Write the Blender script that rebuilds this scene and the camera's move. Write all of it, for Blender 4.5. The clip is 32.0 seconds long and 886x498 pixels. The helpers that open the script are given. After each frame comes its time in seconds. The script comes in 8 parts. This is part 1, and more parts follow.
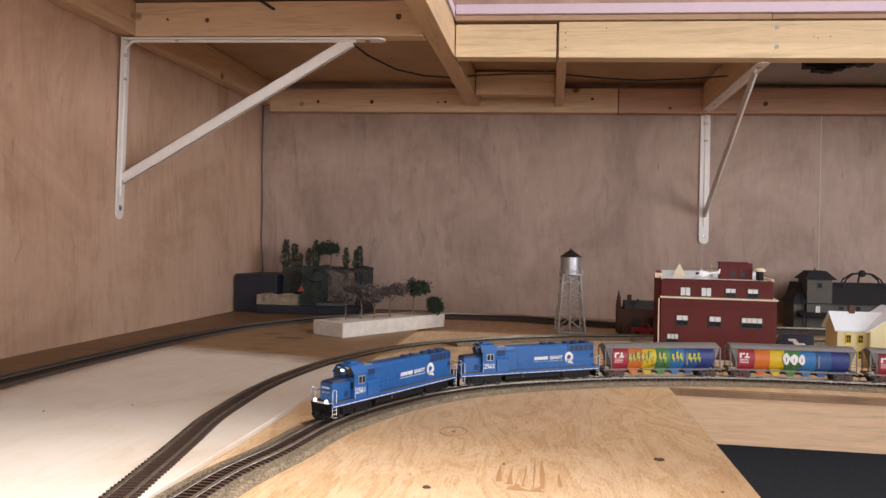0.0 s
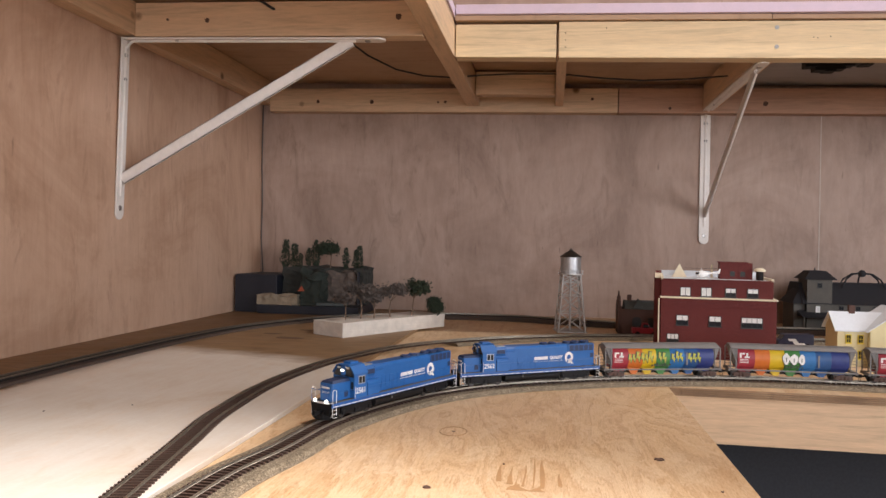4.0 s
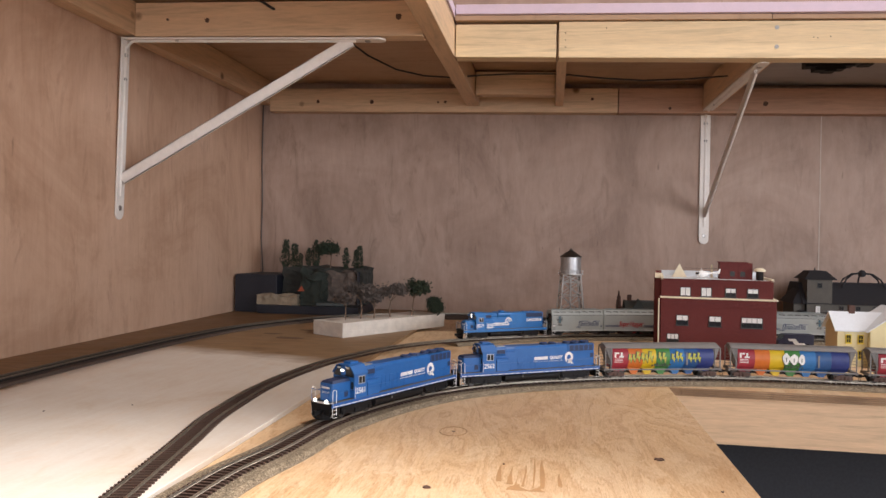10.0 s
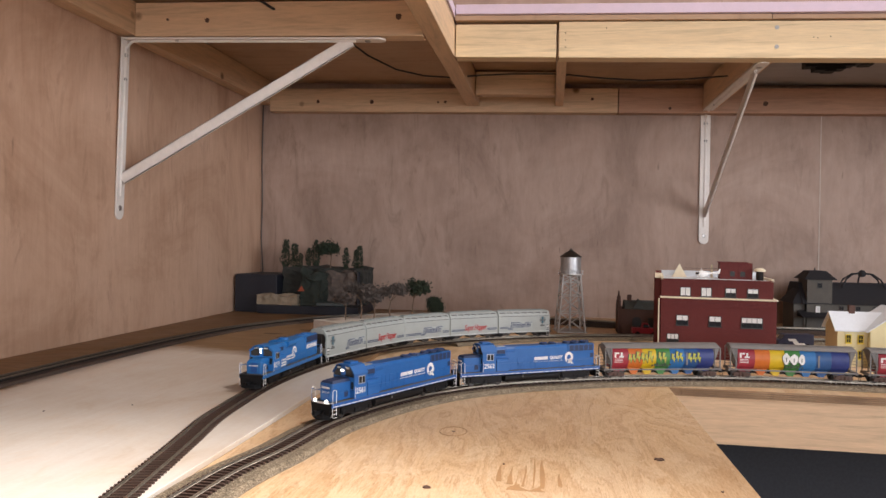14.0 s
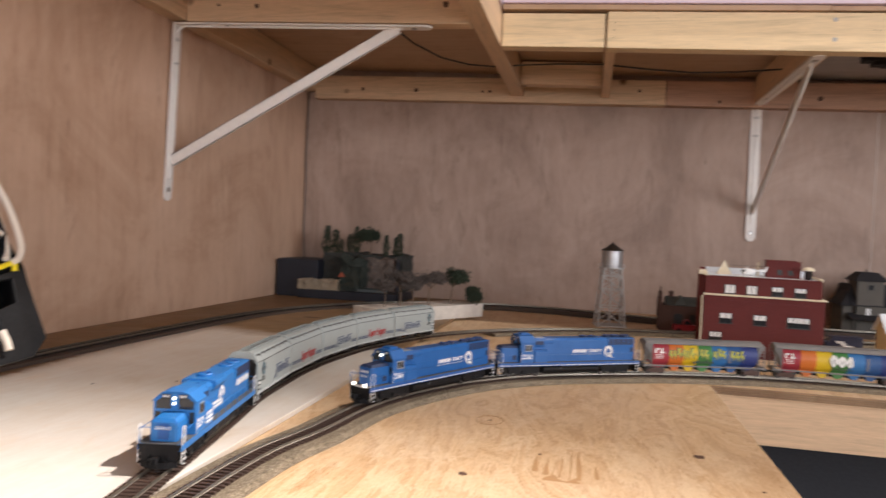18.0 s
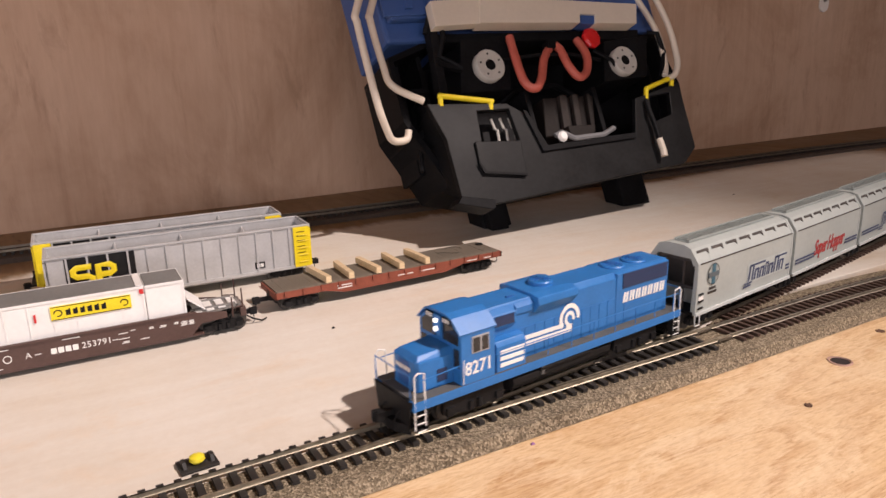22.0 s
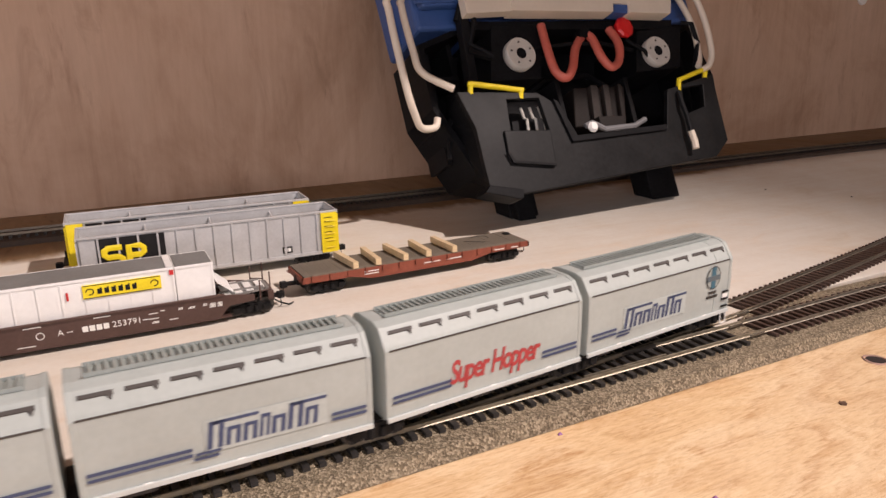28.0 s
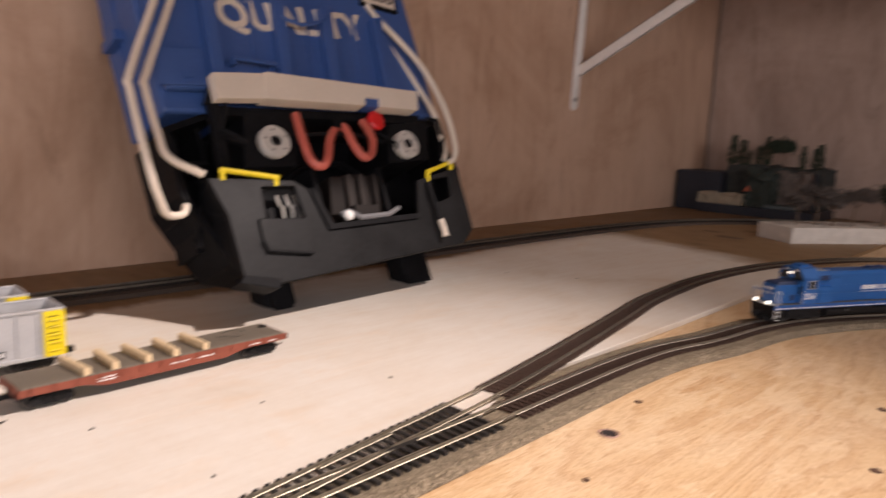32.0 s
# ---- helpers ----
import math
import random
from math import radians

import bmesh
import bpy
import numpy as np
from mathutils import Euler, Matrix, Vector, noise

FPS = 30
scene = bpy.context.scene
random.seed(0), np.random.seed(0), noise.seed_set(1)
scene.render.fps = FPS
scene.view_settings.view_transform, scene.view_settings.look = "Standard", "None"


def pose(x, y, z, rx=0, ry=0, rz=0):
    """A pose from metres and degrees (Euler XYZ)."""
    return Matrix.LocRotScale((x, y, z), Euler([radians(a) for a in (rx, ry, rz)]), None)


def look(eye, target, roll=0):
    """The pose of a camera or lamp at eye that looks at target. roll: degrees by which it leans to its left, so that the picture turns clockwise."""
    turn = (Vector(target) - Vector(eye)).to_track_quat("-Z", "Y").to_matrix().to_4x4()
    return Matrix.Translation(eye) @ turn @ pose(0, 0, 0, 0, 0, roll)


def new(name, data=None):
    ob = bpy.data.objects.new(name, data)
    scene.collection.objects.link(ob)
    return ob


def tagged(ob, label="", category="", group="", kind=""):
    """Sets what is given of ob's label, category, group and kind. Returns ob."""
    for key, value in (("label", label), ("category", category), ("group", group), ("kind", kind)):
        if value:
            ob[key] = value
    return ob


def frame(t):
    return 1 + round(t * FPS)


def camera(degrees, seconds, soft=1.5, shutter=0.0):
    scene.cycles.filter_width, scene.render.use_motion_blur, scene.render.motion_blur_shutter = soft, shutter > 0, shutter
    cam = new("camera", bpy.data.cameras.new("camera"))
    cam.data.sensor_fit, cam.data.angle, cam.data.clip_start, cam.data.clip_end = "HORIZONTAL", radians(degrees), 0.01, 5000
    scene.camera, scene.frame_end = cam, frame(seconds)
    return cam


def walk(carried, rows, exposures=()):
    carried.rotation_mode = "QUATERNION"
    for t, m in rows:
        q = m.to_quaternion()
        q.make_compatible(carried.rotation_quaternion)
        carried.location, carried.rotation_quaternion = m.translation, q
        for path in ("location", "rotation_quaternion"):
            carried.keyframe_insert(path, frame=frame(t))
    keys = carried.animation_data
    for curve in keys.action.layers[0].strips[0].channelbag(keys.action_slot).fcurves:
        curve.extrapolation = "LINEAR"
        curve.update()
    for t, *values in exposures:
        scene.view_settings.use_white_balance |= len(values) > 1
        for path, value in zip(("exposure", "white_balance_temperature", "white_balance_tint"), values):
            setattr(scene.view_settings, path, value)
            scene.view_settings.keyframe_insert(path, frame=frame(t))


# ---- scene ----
# A model railway on a bench in the corner of a workshop. x: out from the long wall, y: towards the end wall, z = 0: plywood bench top.
cam = camera(64.1, 32.0, shutter=0.5)

ROWS = [
    (0, 0.9003, 0.5554, 0.2089, 8.607, -0.401, 0.910),
    (8, 0.9003, 0.5554, 0.2089, 8.607, -0.401, 0.910),
    (16.5, 0.9003, 0.5554, 0.2089, 8.607, -0.401, 0.910),
    (17, 0.8993, 0.5559, 0.2089, 8.585, -0.407, 1.040),
    (17.5, 0.8970, 0.5587, 0.2064, 8.852, -0.631, 1.551),
    (18, 0.8971, 0.5552, 0.2060, 11.724, -1.263, 2.513),
    (18.5, 0.9006, 0.5380, 0.2100, 23.038, -2.570, 3.974),
    (19, 0.9093, 0.5420, 0.2007, 31.813, -4.118, 5.109),
    (19.5, 0.9092, 0.5394, 0.1987, 37.722, -6.210, 5.100),
    (20, 0.9037, 0.5429, 0.1957, 41.782, -9.512, 4.915),
    (20.5, 0.9080, 0.5365, 0.1926, 51.748, -12.751, 3.292),
    (21, 0.9110, 0.5352, 0.1914, 57.843, -12.789, 1.367),
    (21.5, 0.9102, 0.5393, 0.1898, 59.574, -14.309, -0.298),
    (22, 0.9108, 0.5419, 0.1902, 60.719, -15.514, -1.380),
    (22.5, 0.9101, 0.5424, 0.1902, 61.135, -15.649, -1.586),
    (23, 0.9104, 0.5422, 0.1898, 61.234, -15.620, -1.583),
    (24, 0.9083, 0.5425, 0.1895, 61.226, -15.749, -1.512),
    (25, 0.9087, 0.5429, 0.1895, 61.439, -15.907, -1.447),
    (25.5, 0.9087, 0.5424, 0.1890, 61.527, -15.930, -1.392),
    (27.5, 0.9064, 0.5404, 0.1869, 62.345, -16.169, -0.751),
    (28, 0.9072, 0.5391, 0.1871, 62.592, -16.181, -0.661),
    (28.5, 0.9083, 0.5385, 0.1883, 62.886, -16.367, -0.597),
    (29, 0.9053, 0.5399, 0.1861, 62.769, -16.237, -0.589),
    (29.5, 0.9074, 0.5387, 0.1871, 62.209, -16.002, -0.505),
    (30, 0.9074, 0.5409, 0.1873, 61.044, -15.569, -0.292),
    (30.5, 0.9065, 0.5403, 0.1876, 58.807, -14.890, 0.336),
    (31, 0.9065, 0.5402, 0.1870, 56.259, -13.887, 0.909),
    (31.5, 0.9064, 0.5381, 0.1890, 52.897, -12.521, 1.878),
    (32, 0.8970, 0.5440, 0.1960, 42.677, -9.618, 2.600),
]


def aimed(x, y, z, yaw, pitch, roll):
    a, b = radians(yaw), radians(pitch)
    ahead = Vector((-math.sin(a) * math.cos(b), math.cos(a) * math.cos(b), math.sin(b)))
    return look(Vector((x, y, z)), Vector((x, y, z)) + ahead, roll)


EXPOSURES = [(0, -0.06, 6200, 13), (17.2, -0.06, 6200, 13), (18.5, -0.24, 6300, 14), (19.0, -0.40, 6350, 15), (20.0, -0.63, 6450, 17), (21.0, -0.95, 6550, 20), (22.0, -1.07, 6600, 21), (31.0, -1.05, 6580, 21), (32.0, -0.90, 6580, 21)]
walk(cam, [(r[0], aimed(*r[1:])) for r in ROWS], EXPOSURES)

# ---- light ----
world = bpy.data.worlds.new("room_air")
world.use_nodes = True
world.node_tree.nodes["Background"].inputs[0].default_value = (0.9, 0.92, 1.0, 1)
world.node_tree.nodes["Background"].inputs[1].default_value = 0.02
scene.world = world


def area_lamp(name, place, target, size_x, size_y, watts, colour):
    data = bpy.data.lights.new(name, "AREA")
    data.shape, data.size, data.size_y, data.energy, data.color = "RECTANGLE", size_x, size_y, watts, colour
    ob = new(name, data)
    ob.matrix_world = look(place, target)
    return ob


# one bright ceiling lamp over the aisle; two broad fills added at unseen walls
area_lamp("ceiling_lamp", (1.62, 1.78, 1.78), (0.60, 1.0, 0), 0.07, 0.07, 16, (1.0, 0.91, 0.82))
# spot added at the ceiling lamp's place to brighten the near bench
bench = bpy.data.lights.new("near_bench_fill", "SPOT")
bench.energy, bench.color, bench.spot_size, bench.spot_blend, bench.shadow_soft_size = 530, (1.0, 0.91, 0.82), radians(51), 1.0, 0.03
new("near_bench_fill", bench).matrix_world = look((1.62, 1.74, 1.76), (0.46, 0.28, 0.0))
area_lamp("east_fill", (4.28, -0.60, 0.85), (0.3, 1.9, 0.45), 2.6, 1.10, 108, (0.98, 0.97, 0.98))
area_lamp("south_fill", (1.70, -2.18, 0.55), (0.6, 2.2, 0.50), 2.4, 1.00, 48, (0.98, 0.97, 0.98))

# ---- materials ----


class Nodes:
    """A small wrapper for writing node trees."""

    def __init__(self, name, rough=0.6, metal=0.0, spec=0.5):
        self.mat = bpy.data.materials.new(name)
        self.mat.use_nodes = True
        self.tree = self.mat.node_tree
        self.bsdf = self.tree.nodes["Principled BSDF"]
        self.bsdf.inputs["Roughness"].default_value = rough
        self.bsdf.inputs["Metallic"].default_value = metal
        self.bsdf.inputs["Specular IOR Level"].default_value = spec

    def add(self, kind, **values):
        node = self.tree.nodes.new(kind)
        for key, value in values.items():
            node.inputs[key.replace("_", " ")].default_value = value
        return node

    def link(self, a, b):
        self.tree.links.new(a, b)

    def coords(self, scale, obj=True, turn=(0, 0, 0)):
        c, m = self.add("ShaderNodeTexCoord"), self.add("ShaderNodeMapping")
        m.inputs["Scale"].default_value = scale
        m.inputs["Rotation"].default_value = turn
        self.link(c.outputs["Object"], m.inputs["Vector"])
        return m.outputs["Vector"]

    def noise(self, vec, scale, detail=4, rough=0.55, warp=0.0):
        n = self.add("ShaderNodeTexNoise", Scale=scale, Detail=detail, Roughness=rough, Distortion=warp)
        self.link(vec, n.inputs["Vector"])
        return n.outputs["Fac"]

    def ramp(self, fac, stops):
        r = self.add("ShaderNodeValToRGB")
        while len(r.color_ramp.elements) < len(stops):
            r.color_ramp.elements.new(0.5)
        for e, (at, c) in zip(r.color_ramp.elements, stops):
            e.position, e.color = at, (*c, 1) if len(c) == 3 else c
        self.link(fac, r.inputs["Fac"])
        return r.outputs["Color"]

    def mix(self, fac, a, b, mode="MIX"):
        m = self.tree.nodes.new("ShaderNodeMix")
        m.data_type, m.blend_type = "RGBA", mode
        for socket, value in ((m.inputs[0], fac), (m.inputs[6], a), (m.inputs[7], b)):
            if isinstance(value, (int, float)):
                socket.default_value = value
            elif isinstance(value, tuple):
                socket.default_value = (*value, 1)
            else:
                self.link(value, socket)
        return m.outputs[2]

    def bump(self, height, strength=0.2, distance=0.001):
        b = self.add("ShaderNodeBump", Strength=strength, Distance=distance)
        self.link(height, b.inputs["Height"])
        self.link(b.outputs["Normal"], self.bsdf.inputs["Normal"])

    def done(self, colour=None, rough=None):
        for value, key in ((colour, "Base Color"), (rough, "Roughness")):
            if isinstance(value, tuple):
                self.bsdf.inputs[key].default_value = (*value, 1)
            elif value is not None:
                self.link(value, self.bsdf.inputs[key])
        return self.mat


def plain(name, colour, rough=0.5, metal=0.0, vary=0.12, scale=90.0, spec=0.5):
    """Paint, plastic or metal with faint blotches and dust."""
    n = Nodes(name, rough, metal, spec)
    v = n.coords((1, 1, 1))
    big, small = n.noise(v, scale, 3), n.noise(v, scale * 9, 3)
    dark = tuple(c * (1 - vary) for c in colour)
    light = tuple(min(1, c * (1 + vary) + 0.008) for c in colour)
    col = n.mix(0.35, n.ramp(big, [(0.3, dark), (0.7, light)]), n.ramp(small, [(0.35, dark), (0.65, light)]))
    n.bump(small, 0.08, 0.0003)
    r = n.ramp(big, [(0.3, (rough * 0.85,) * 3), (0.7, (min(1, rough * 1.15),) * 3)])
    return n.done(col, r)


def glow(name, colour, strength):
    n = Nodes(name, 0.3)
    n.bsdf.inputs["Emission Color"].default_value = (*colour, 1)
    n.bsdf.inputs["Emission Strength"].default_value = strength
    return n.done(colour)


def sheet_ply(name, pale, mid, dark, along, scale=1.0, contrast=1.0, rings=0.5, rough=0.6):
    """Veneer: long streaks along one axis, cathedral figure, cloudy stains. along: the scale of each axis."""
    n = Nodes(name, rough, spec=0.3)
    v = n.coords(along)
    fine = n.noise(v, 26 * scale, 5, 0.65)
    streak = n.noise(v, 5 * scale, 4, 0.6, 0.8)
    w = n.add("ShaderNodeTexWave", Scale=2.2 * scale, Distortion=7.0, Detail=2.5, Detail_Scale=0.9)
    w.bands_direction = "DIAGONAL"
    n.link(v, w.inputs["Vector"])
    cloud = n.noise(n.coords((1, 1, 1)), 3.4, 6, 0.68, 0.9)
    a = n.ramp(streak, [(0.25, dark), (0.5, mid), (0.78, pale)])
    b = n.ramp(w.outputs["Fac"], [(0.0, mid), (0.55, pale), (1.0, dark)])
    col = n.mix(rings, a, b)
    col = n.mix(0.3 * contrast, col, n.ramp(fine, [(0.3, dark), (0.7, pale)]))
    col = n.mix(0.42 * contrast, col, n.ramp(cloud, [(0.34, dark), (0.5, mid), (0.66, pale)]))
    stain = n.noise(n.coords((9, 9, 2.2)), 2.4, 6, 0.7, 0.8)
    col = n.mix(n.ramp(stain, [(0.56, (0,) * 3), (0.70, (0.40 * contrast,) * 3)]), col, tuple(c * 0.8 for c in dark))
    mark = n.noise(n.coords((30, 30, 6)), 3.0, 2, 0.5)
    col = n.mix(n.ramp(mark, [(0.74, (0,) * 3), (0.80, (0.5,) * 3)]), col, tuple(c * 0.5 for c in dark))
    n.bump(fine, 0.15, 0.0006)
    return n.done(col, n.ramp(fine, [(0.2, (rough - 0.1,) * 3), (0.8, (rough + 0.15,) * 3)]))


WALL_PLY = sheet_ply("wall_plywood", (0.67, 0.465, 0.335), (0.57, 0.375, 0.255), (0.37, 0.215, 0.130), (5, 5, 0.7), 1.0, 1.15, 0.12, 0.5)
END_PLY = sheet_ply("end_wall_plywood", (0.50, 0.372, 0.297), (0.405, 0.286, 0.222), (0.24, 0.158, 0.118), (4, 4, 0.9), 1.0, 1.25, 0.15, 0.5)


def bench_ply():
    """Rotary-cut fir: wandering growth lines like contours, pale with orange-brown late wood."""
    n = Nodes("bench_plywood", 0.5, spec=0.3)
    v = n.coords((4.2, 1.15, 1), turn=(0, 0, 0.12))
    smooth = n.noise(v, 1.5, 3, 0.45, 0.6)
    saw = n.noise(n.coords((150, 9, 1), turn=(0, 0, 0.05)), 2.0, 4, 0.65)
    low_ = n.add("ShaderNodeMath")
    low_.operation = "MULTIPLY_ADD"
    low_.inputs[1].default_value = 0.075
    n.link(saw, low_.inputs[0])
    n.link(smooth, low_.inputs[2])
    low = low_.outputs[0]

    def lines(count, stops):
        m = n.add("ShaderNodeMath")
        m.operation = "MULTIPLY"
        m.inputs[1].default_value = count
        n.link(low, m.inputs[0])
        f = n.add("ShaderNodeMath")
        f.operation = "FRACT"
        n.link(m.outputs[0], f.inputs[0])
        return n.ramp(f.outputs[0], stops)

    wide = lines(15.0, [(0.0, (0.84, 0.65, 0.42)), (0.45, (0.81, 0.60, 0.36)), (0.86, (0.43, 0.195, 0.055)), (0.97, (0.85, 0.67, 0.45))])
    thin = lines(40.0, [(0.0, (0.85, 0.66, 0.43)), (0.50, (0.80, 0.59, 0.35)), (0.86, (0.38, 0.165, 0.045)), (0.98, (0.83, 0.64, 0.42))])
    fine = n.noise(n.coords((70, 6, 6)), 6.0, 5, 0.7)
    flake = n.noise(n.coords((26, 4, 4), turn=(0, 0, 0.2)), 5.0, 4, 0.6, 1.0)
    blot = n.noise(n.coords((1, 1, 1)), 5.0, 5, 0.65, 0.6)
    col = n.mix(n.ramp(flake, [(0.35, (0.15,) * 3), (0.65, (0.75,) * 3)]), wide, thin)
    col = n.mix(0.18, col, n.ramp(fine, [(0.3, (0.46, 0.26, 0.11)), (0.7, (0.88, 0.71, 0.52))]))
    col = n.mix(0.28, col, n.ramp(blot, [(0.34, (0.56, 0.31, 0.13)), (0.46, (0.72, 0.49, 0.27)), (0.56, (0.80, 0.61, 0.42)), (0.68, (0.86, 0.72, 0.57))]))
    torn = n.noise(n.coords((9, 3.6, 3), turn=(0, 0, 0.35)), 4.0, 8, 0.74, 0.5)
    col = n.mix(n.ramp(torn, [(0.52, (0,) * 3), (0.56, (0.42,) * 3)]), col, (0.92, 0.76, 0.54))
    dash = n.noise(n.coords((130, 26, 8), turn=(0, 0, 0.2)), 6.0, 4, 0.7)
    col = n.mix(0.22, col, n.ramp(dash, [(0.36, (0.36, 0.17, 0.05)), (0.48, (0.78, 0.56, 0.32)), (0.64, (0.95, 0.80, 0.58))]))
    speck = n.noise(n.coords((30, 9, 9)), 9.0, 3, 0.6)
    col = n.mix(n.ramp(speck, [(0.66, (0,) * 3), (0.76, (0.45,) * 3)]), col, (0.30, 0.15, 0.06))
    col = n.mix(0.55, col, (0.80, 0.72, 0.62), "MULTIPLY")
    n.bump(fine, 0.3, 0.0006)
    return n.done(col, n.ramp(fine, [(0.2, (0.40,) * 3), (0.8, (0.62,) * 3)]))


def whitewash():
    """Board rubbed with thin white paint, worn to wood in places, with deck shade coloured in."""
    n = Nodes("whitewashed_board", 0.55, spec=0.3)
    v = n.coords((1, 1, 1))
    worn = n.noise(v, 7.0, 6, 0.62, 0.8)
    faint = n.noise(n.coords((9, 1.2, 1)), 9.0, 5, 0.6)
    fine = n.noise(v, 240.0, 3)
    col = n.ramp(worn, [(0.28, (0.56, 0.44, 0.32)), (0.40, (0.665, 0.595, 0.505)), (0.6, (0.72, 0.675, 0.605))])
    spot = n.noise(n.coords((5, 2.2, 1), turn=(0, 0, 0.4)), 5.0, 6, 0.7, 0.6)
    col = n.mix(n.ramp(spot, [(0.54, (0,) * 3), (0.70, (0.55,) * 3)]), col, (0.70, 0.53, 0.37))
    col = n.mix(0.34, col, n.ramp(faint, [(0.3, (0.62, 0.53, 0.43)), (0.7, (0.77, 0.735, 0.67))]))
    col = n.mix(0.08, col, n.ramp(fine, [(0.3, (0.5, 0.42, 0.34)), (0.7, (0.85, 0.82, 0.76))]))
    # ragged slanting edge to bare wood by both walls, coloured dark for deck shade
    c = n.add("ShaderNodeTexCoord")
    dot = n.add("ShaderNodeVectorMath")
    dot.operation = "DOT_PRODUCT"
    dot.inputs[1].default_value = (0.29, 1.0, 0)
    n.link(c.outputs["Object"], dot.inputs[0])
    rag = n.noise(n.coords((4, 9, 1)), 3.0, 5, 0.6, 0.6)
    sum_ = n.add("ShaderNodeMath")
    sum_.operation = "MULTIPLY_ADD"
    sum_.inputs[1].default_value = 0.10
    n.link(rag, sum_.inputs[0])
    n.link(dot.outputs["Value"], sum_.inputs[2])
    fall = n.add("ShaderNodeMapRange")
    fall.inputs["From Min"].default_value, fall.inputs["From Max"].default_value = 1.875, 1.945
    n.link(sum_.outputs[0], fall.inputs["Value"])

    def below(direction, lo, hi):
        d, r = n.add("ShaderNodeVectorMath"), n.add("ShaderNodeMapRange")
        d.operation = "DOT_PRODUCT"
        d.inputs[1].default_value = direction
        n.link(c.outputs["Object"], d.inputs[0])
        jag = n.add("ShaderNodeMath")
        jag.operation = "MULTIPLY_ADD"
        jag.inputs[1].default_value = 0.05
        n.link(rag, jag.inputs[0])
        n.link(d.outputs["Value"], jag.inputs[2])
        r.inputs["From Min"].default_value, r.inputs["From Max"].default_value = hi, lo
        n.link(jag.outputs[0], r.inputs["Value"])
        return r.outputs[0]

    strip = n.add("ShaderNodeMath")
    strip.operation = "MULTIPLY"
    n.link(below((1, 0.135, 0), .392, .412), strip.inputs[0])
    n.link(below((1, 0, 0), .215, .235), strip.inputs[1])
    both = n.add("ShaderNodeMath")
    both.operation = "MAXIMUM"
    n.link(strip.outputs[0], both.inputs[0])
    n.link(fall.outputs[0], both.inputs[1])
    # these browns hold the shade that falls under the deck
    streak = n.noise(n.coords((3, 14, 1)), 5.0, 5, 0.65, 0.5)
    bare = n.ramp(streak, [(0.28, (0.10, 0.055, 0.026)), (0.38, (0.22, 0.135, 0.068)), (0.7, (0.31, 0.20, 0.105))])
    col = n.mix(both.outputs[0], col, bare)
    n.bump(fine, 0.1, 0.0004)
    return n.done(col, n.ramp(worn, [(0.3, (0.65,) * 3), (0.7, (0.48,) * 3)]))


def pine(name, along, base=(0.68, 0.475, 0.295)):
    """Construction pine with grain lines and round knots. along: stretch per axis (small along the board)."""
    n = Nodes(name, 0.55, spec=0.3)
    v = n.coords(along)
    grain = n.noise(v, 9.0, 5, 0.6, 1.2)
    fine = n.noise(v, 60.0, 4, 0.6)
    dark, pale = tuple(c * 0.68 for c in base), tuple(min(1, c * 1.14) for c in base)
    col = n.mix(0.35, n.ramp(grain, [(0.3, dark), (0.5, base), (0.7, pale)]), n.ramp(fine, [(0.3, dark), (0.7, pale)]))
    cell = n.add("ShaderNodeTexVoronoi", Scale=7.0)
    n.link(n.coords((1, 1, 1)), cell.inputs["Vector"])
    knot = n.ramp(cell.outputs["Distance"], [(0.0, (1, 1, 1)), (0.045, (0.8, 0.8, 0.8)), (0.09, (0, 0, 0))])
    col = n.mix(knot, col, (0.13, 0.055, 0.025))
    n.bump(fine, 0.15, 0.0006)
    return n.done(col, n.ramp(grain, [(0.2, (0.45,) * 3), (0.8, (0.65,) * 3)]))


PINE_X, PINE_Y, PINE_Z = pine("pine_along_x", (0.6, 9, 9)), pine("pine_along_y", (9, 0.6, 9)), pine("pine_along_z", (9, 9, 0.6))
PINE_RED = pine("reddish_pine", (0.6, 9, 9), (0.50, 0.30, 0.20))
PINE_PALE = pine("pale_pine", (0.5, 9, 9), (0.78, 0.60, 0.36))
BENCH_PLY, WHITE_BOARD = bench_ply(), whitewash()
UNDER_PLY = sheet_ply("deck_underside", (0.55, 0.38, 0.25), (0.48, 0.32, 0.20), (0.36, 0.23, 0.14), (0.8, 6, 6), 1.0, 1.0, 0.35)
UNDER_GREY = sheet_ply("grey_deck_underside", (0.44, 0.42, 0.42), (0.38, 0.36, 0.36), (0.28, 0.26, 0.25), (0.8, 3, 3), 1.0, 0.8, 0.2)
PLY_EDGE = sheet_ply("plywood_edge", (0.50, 0.33, 0.19), (0.30, 0.18, 0.10), (0.12, 0.07, 0.04), (0.6, 3, 40), 3.0, 1.0, 0.2)
BRACKET_WHITE = plain("enamelled_bracket", (0.80, 0.75, 0.69), 0.35, 0.0, 0.06)
STEEL = plain("zinc_screw", (0.42, 0.40, 0.38), 0.35, 1.0)
DARK_STEEL = plain("dark_metal", (0.10, 0.09, 0.08), 0.45, 0.8)
RAIL = plain("nickel_rail", (0.44, 0.39, 0.30), 0.52, 0.9, 0.2, 200)
RAIL_MID = plain("dull_rail", (0.46, 0.42, 0.35), 0.40, 0.9, 0.2, 200)
RAIL_OLD = plain("tarnished_rail", (0.36, 0.33, 0.27), 0.36, 0.9, 0.2, 200)
TIE_BROWN = plain("brown_tie_plastic", (0.060, 0.032, 0.022), 0.6, 0, 0.25, 120)
